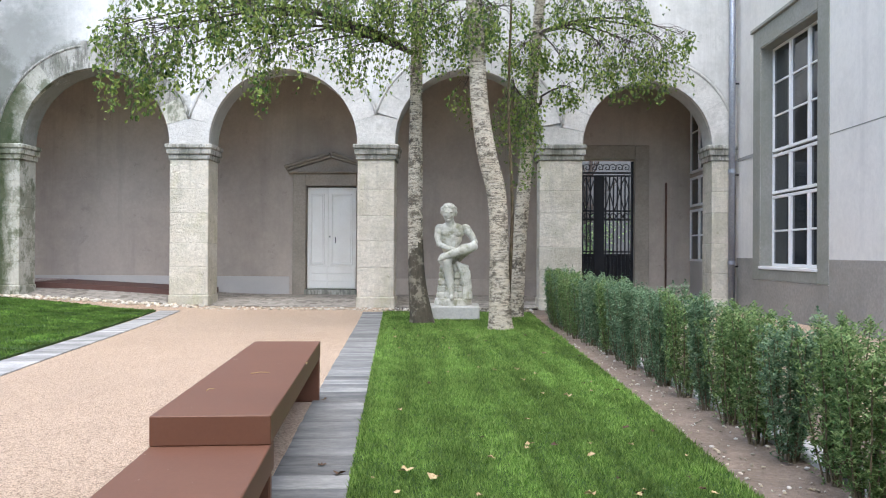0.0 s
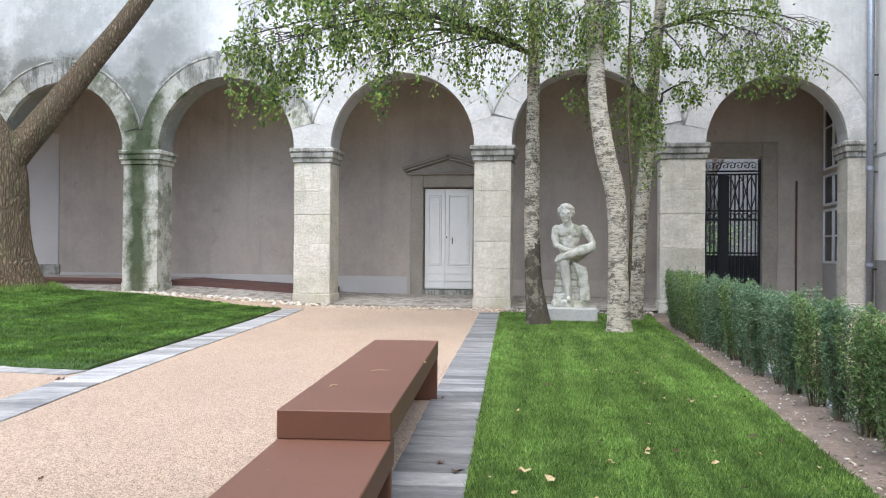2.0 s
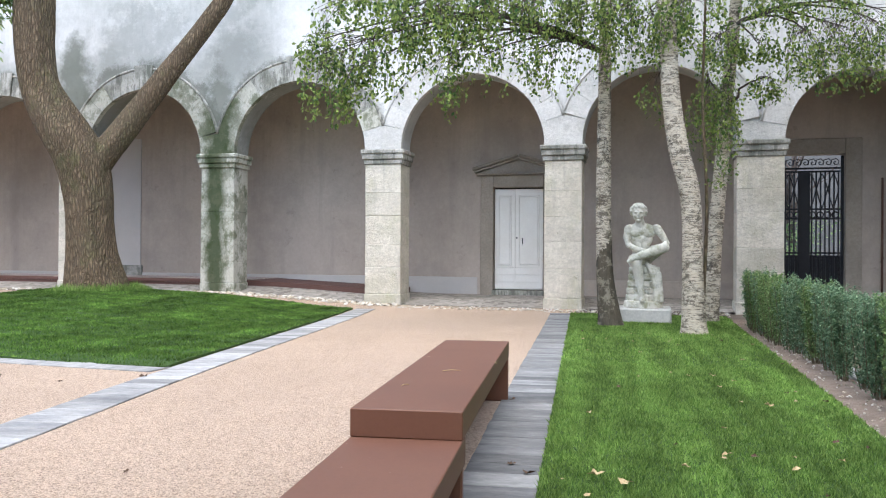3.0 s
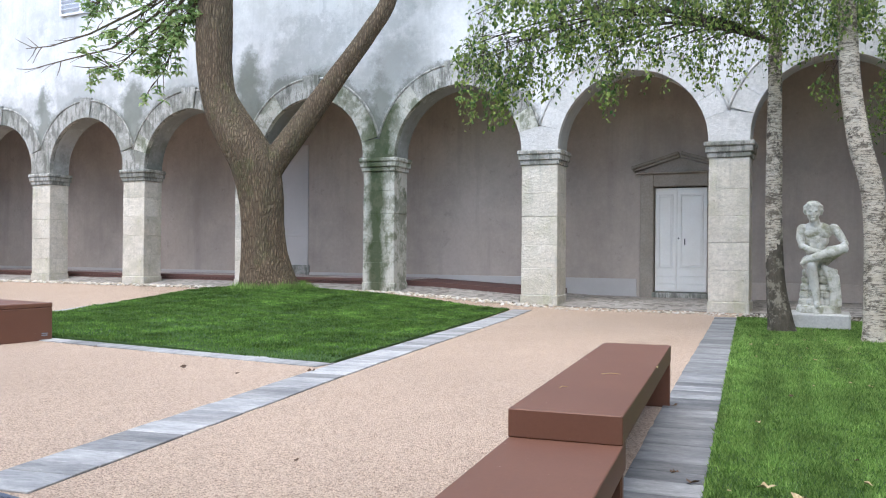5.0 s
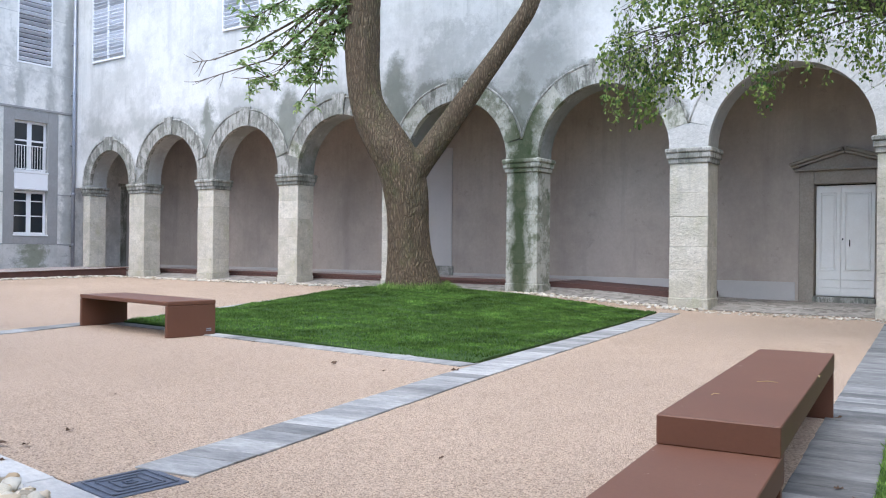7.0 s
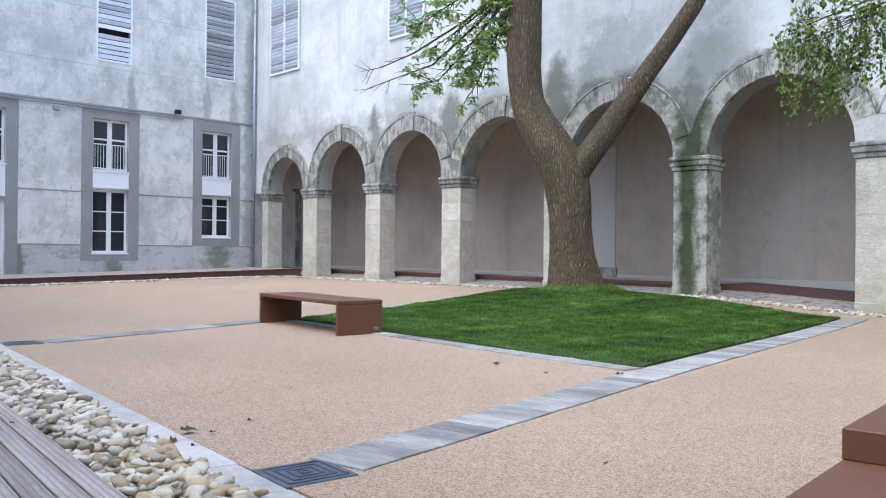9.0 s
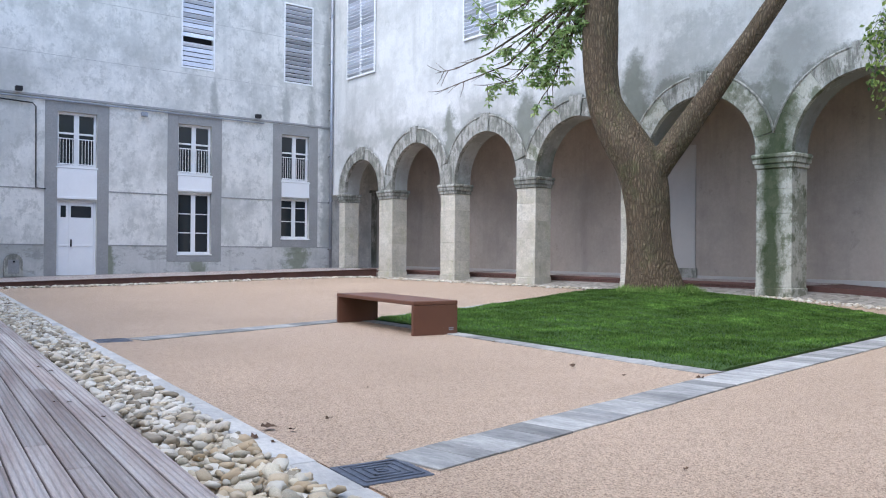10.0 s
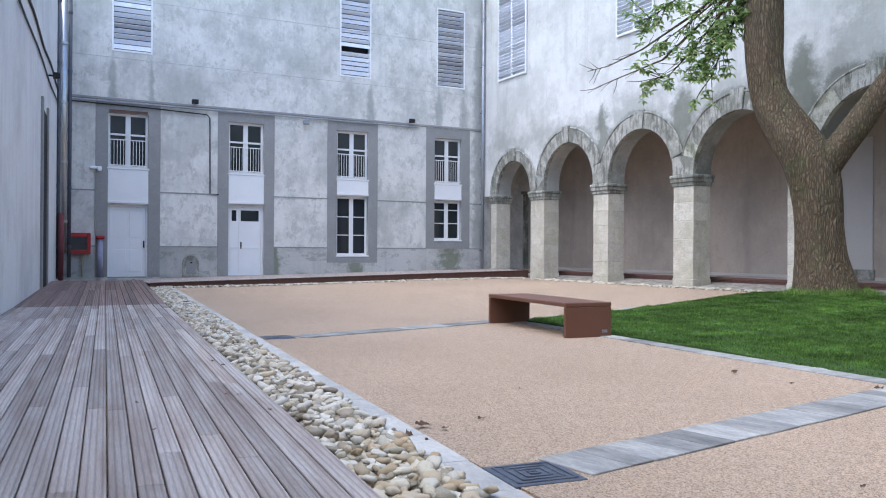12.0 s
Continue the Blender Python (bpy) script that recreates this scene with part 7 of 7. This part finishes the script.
for i in range(14):
    y = 2.0 + i * 0.72
    tagged(obj("edging_stone", cube(-0.08, 0.08, 0, 0.7, -0.05, 0.035, bevel=0.008), M_SLATE_PALE), "grey stone edging block behind the hedge", "edging", "edging stones").matrix_basis = \
        pose(1.8 - 0.03 * (y - 1.6), y, gz(1.7, y), 0, 0, 1.7)


# ---- dead leaves and bed stones ----
def dead_leaf(x, y, z, size, seed, material, label):
    g = random.Random(seed)
    bm = bmesh.new()
    n = 9
    c = bm.verts.new((0, 0, size * 0.12))
    ring = []
    for i in range(n):
        a = 2 * math.pi * i / n
        r = size * (0.75 + 0.35 * math.cos(3 * a) + g.uniform(-0.15, 0.15)) * 0.6
        ring.append(bm.verts.new((r * math.cos(a), r * math.sin(a) * 0.75, size * g.uniform(0.02, 0.4))))
    for i in range(n):
        bm.faces.new((c, ring[i], ring[(i + 1) % n]))
    th = obj("dead_leaf", bm, material)
    th.matrix_basis = pose(x, y, z, 0, 0, g.uniform(0, 360))
    return tagged(th, label, "leaf", "dead leaves")


for i, (x, y, sz) in enumerate([(-4.21, 2.05, 0.09), (-4.1, 2.14, 0.05), (-4.03, 1.87, 0.07), (-3.89, 1.92, 0.04), (-4.25, 2.46, 0.05), (-4.93, 5.3, 0.07), (-4.31, 5.22, 0.055), (-3.88, 5.65, 0.07),
                              (-5.04, 3.25, 0.03), (-5.7, 2.63, 0.03), (-6.77, 6.02, 0.06), (-0.65, 3.79, 0.045), (-0.55, 3.64, 0.06), (-0.93, 5.47, 0.05), (-0.84, 3.44, 0.07), (-2.3, 3.2, 0.03), (-2.7, 4.9, 0.025), (-2.0, 8.0, 0.03)]):
    dead_leaf(x, y, 0.008, sz, i, M_DEADLEAF, "curled dry brown leaf on the gravel")
for i, (x, y) in enumerate([(-4.51, 0.64), (-5.4, 1.23), (-5.37, 1.3), (-4.77, 1.33), (-7.08, 1.5), (-5.35, 0.67), (-6.8, 1.52)]):
    dead_leaf(x, y, 0.064, 0.035, i + 40, M_DEADLEAF, "curled dry brown leaf on the deck")
for i, (x, y) in enumerate([(-0.25, 3.54), (-0.12, 3.44), (0.7, 5.46)]):
    dead_leaf(x, y, 0.05, 0.075, i + 60, M_DEADLEAF_PALE, "dry tan maple-like leaf on the grass")
for x, y, turn, ln in ((-1.04, 4.0, 20, 0.09), (-0.83, 4.35, 100, 0.05), (-1.1, 3.5, 60, 0.04)):
    tg = tagged(obj("twig", tube(bmesh.new(), [(0, 0, 0), (ln * 0.5, 0.008, 0.004), (ln, -0.005, 0.002)], [0.0025, 0.002, 0.0012], 5), M_DEADLEAF_PALE), "short dry twig lying on the steel bench", "twig", "fallen twigs")
    tg.matrix_basis = pose(x, y, 0.4025, 0, 0, turn)
for i in range(64):
    y = 3.2 + 9 * g.random() ** 1.4
    x = g.uniform(-0.35 - 0.08 * (y - 3), 1.1)
    dead_leaf(x, y, gz(x, y) + 0.05, g.uniform(0.02, 0.05), i + 80, M_DEADLEAF_PALE if i % 3 else M_DEADLEAF, "small fallen yellow-brown leaf on the grass")


# ---- slabs, pebbles ----
for p0, p1, w0, w1, seed, length, label in SLABS:
    rs = random.Random(seed)
    a, b = Vector((*p0, 0)), Vector((*p1, 0))
    d = (b - a).normalized()
    L_ = (b - a).length
    root = tagged(empty("paving_strip"), label, "paving", kind="structure")
    s = 0.0
    rz = math.degrees(math.atan2(d.y, d.x))
    while s < L_ - 0.05:
        e = min(L_, s + length * rs.uniform(0.75, 1.3))
        c = a + d * s
        z = gz(c.x, c.y)
        z2 = gz((a + d * e).x, (a + d * e).y)
        j = rs.uniform(-0.004, 0.004)
        ob = part("slab", cube(0.002, e - s - 0.002, w0 + j, w1 + j, -0.05, 0.009 + rs.uniform(0, 0.003), bevel=0.003), {1: M_SLATE_DARK, 6: M_SLATE_PALE}.get(seed, M_SLATE), root)
        ob.matrix_basis = pose(c.x, c.y, z, 0, -math.degrees(math.atan2(z2 - z, e - s)), rz)
        s = e

rp = random.Random(15)
PEB = []
for k in range(8):
    bm = bmesh.new()
    bmesh.ops.create_icosphere(bm, subdivisions=2, radius=1.0)
    sx, sy, sz = rp.uniform(0.9, 1.35), rp.uniform(0.62, 0.95), rp.uniform(0.45, 0.66)
    for v in bm.verts:
        n_ = 1 + 0.5 * noise.noise(v.co * 1.9 + Vector((k * 7.1, 0, 0)))
        v.co = Vector((v.co.x * sx, v.co.y * sy, v.co.z * sz)) * n_
    me = bpy.data.meshes.new("pebble")
    bm.to_mesh(me)
    bm.free()
    me.materials.append(M_PEBBLE)
    for p in me.polygons:
        p.use_smooth = True
    PEB.append(me)
bed = tagged(empty("pebble_bed"), "band of rounded cream and grey river pebbles", "pebbles", kind="structure")


def d_out(x):
    return 1.72 - 0.066 + (-2.55 - x) * 0.1013


cells = []
x = -1.7
while x > -22.4:
    w = d_out(x) - 0.02 - (edge_y(x) + 0.035)
    n = max(1, int(w / 0.055))
    for i in range(n + 1):
        cells.append((x + rp.uniform(-0.025, 0.025), edge_y(x) + 0.05 + (w - 0.03) * (i + rp.uniform(-0.25, 0.25)) / max(1, n)))
    x -= 0.056
bulk_v, bulk_f = [], []
count = 0


def add_bulk(x, y, z, r):
    me = PEB[rp.randrange(8)]
    m = pose(x, y, z, rp.uniform(-25, 25), rp.uniform(-25, 25), rp.uniform(0, 360)) @ Matrix.Scale(r, 4)
    i0 = len(bulk_v)
    bulk_v.extend([tuple(m @ v.co) for v in me.vertices])
    bulk_f.extend([tuple(i0 + q for q in p.vertices) for p in me.polygons])


for (x, y) in cells:
    for layer in range(2):
        xx, yy_ = x + rp.uniform(-0.03, 0.03), y + rp.uniform(-0.03, 0.03)
        r = rp.choice((0.02, 0.026, 0.032, 0.038, 0.048)) * rp.uniform(0.85, 1.1)
        z = 0.0 + layer * 0.035 + rp.uniform(-0.012, 0.012)
        if layer == 1 and rp.random() < 0.12:
            continue
        if layer == 1 and count < 290 and x > -8.5:
            ob = share("pebble", PEB[rp.randrange(8)], bed, pose(xx, yy_, z, rp.uniform(-25, 25), rp.uniform(-25, 25), rp.uniform(0, 360)) @ Matrix.Scale(r, 4))
            count += 1
        else:
            add_bulk(xx, yy_, z, r)
# pale stones along the foot of the arcade and of the west riser
for i in range(1500):
    x = rp.uniform(-24.0, -5.0)
    y = 15.55 + rp.gauss(0, 0.16) - (0.25 if x < -13 else 0)
    add_bulk(x, min(y, 15.85), gz(x, y) + 0.012, rp.uniform(0.02, 0.055))
for i in range(900):
    y = rp.uniform(3.6, 15.2)
    x = -22.75 - 0.072 * (y - 3.3) + rp.gauss(0, 0.1)
    add_bulk(x, y, gz(x, y) + 0.015, rp.uniform(0.025, 0.06))
for i in range(500):
    x = rp.uniform(-5.0, 1.3)
    add_bulk(x, 15.45 + rp.gauss(0, 0.25), gz(x, 15.4) + 0.005, rp.uniform(0.01, 0.03))
for i in range(520):
    y = 2.2 + 10 * rp.random() ** 1.5
    x = rp.uniform(1.19, 1.6)
    add_bulk(x, y, gz(x, y) + 0.012, rp.uniform(0.003, 0.011))
me = bpy.data.meshes.new("pebble_rest")
me.from_pydata(bulk_v, [], bulk_f)
me.materials.append(M_PEBBLE_REST)
for p in me.polygons:
    p.use_smooth = True
tagged(new("pebble_rest", me), "many small rounded pale pebbles beside deck and arcade", "pebbles", kind="stuff")
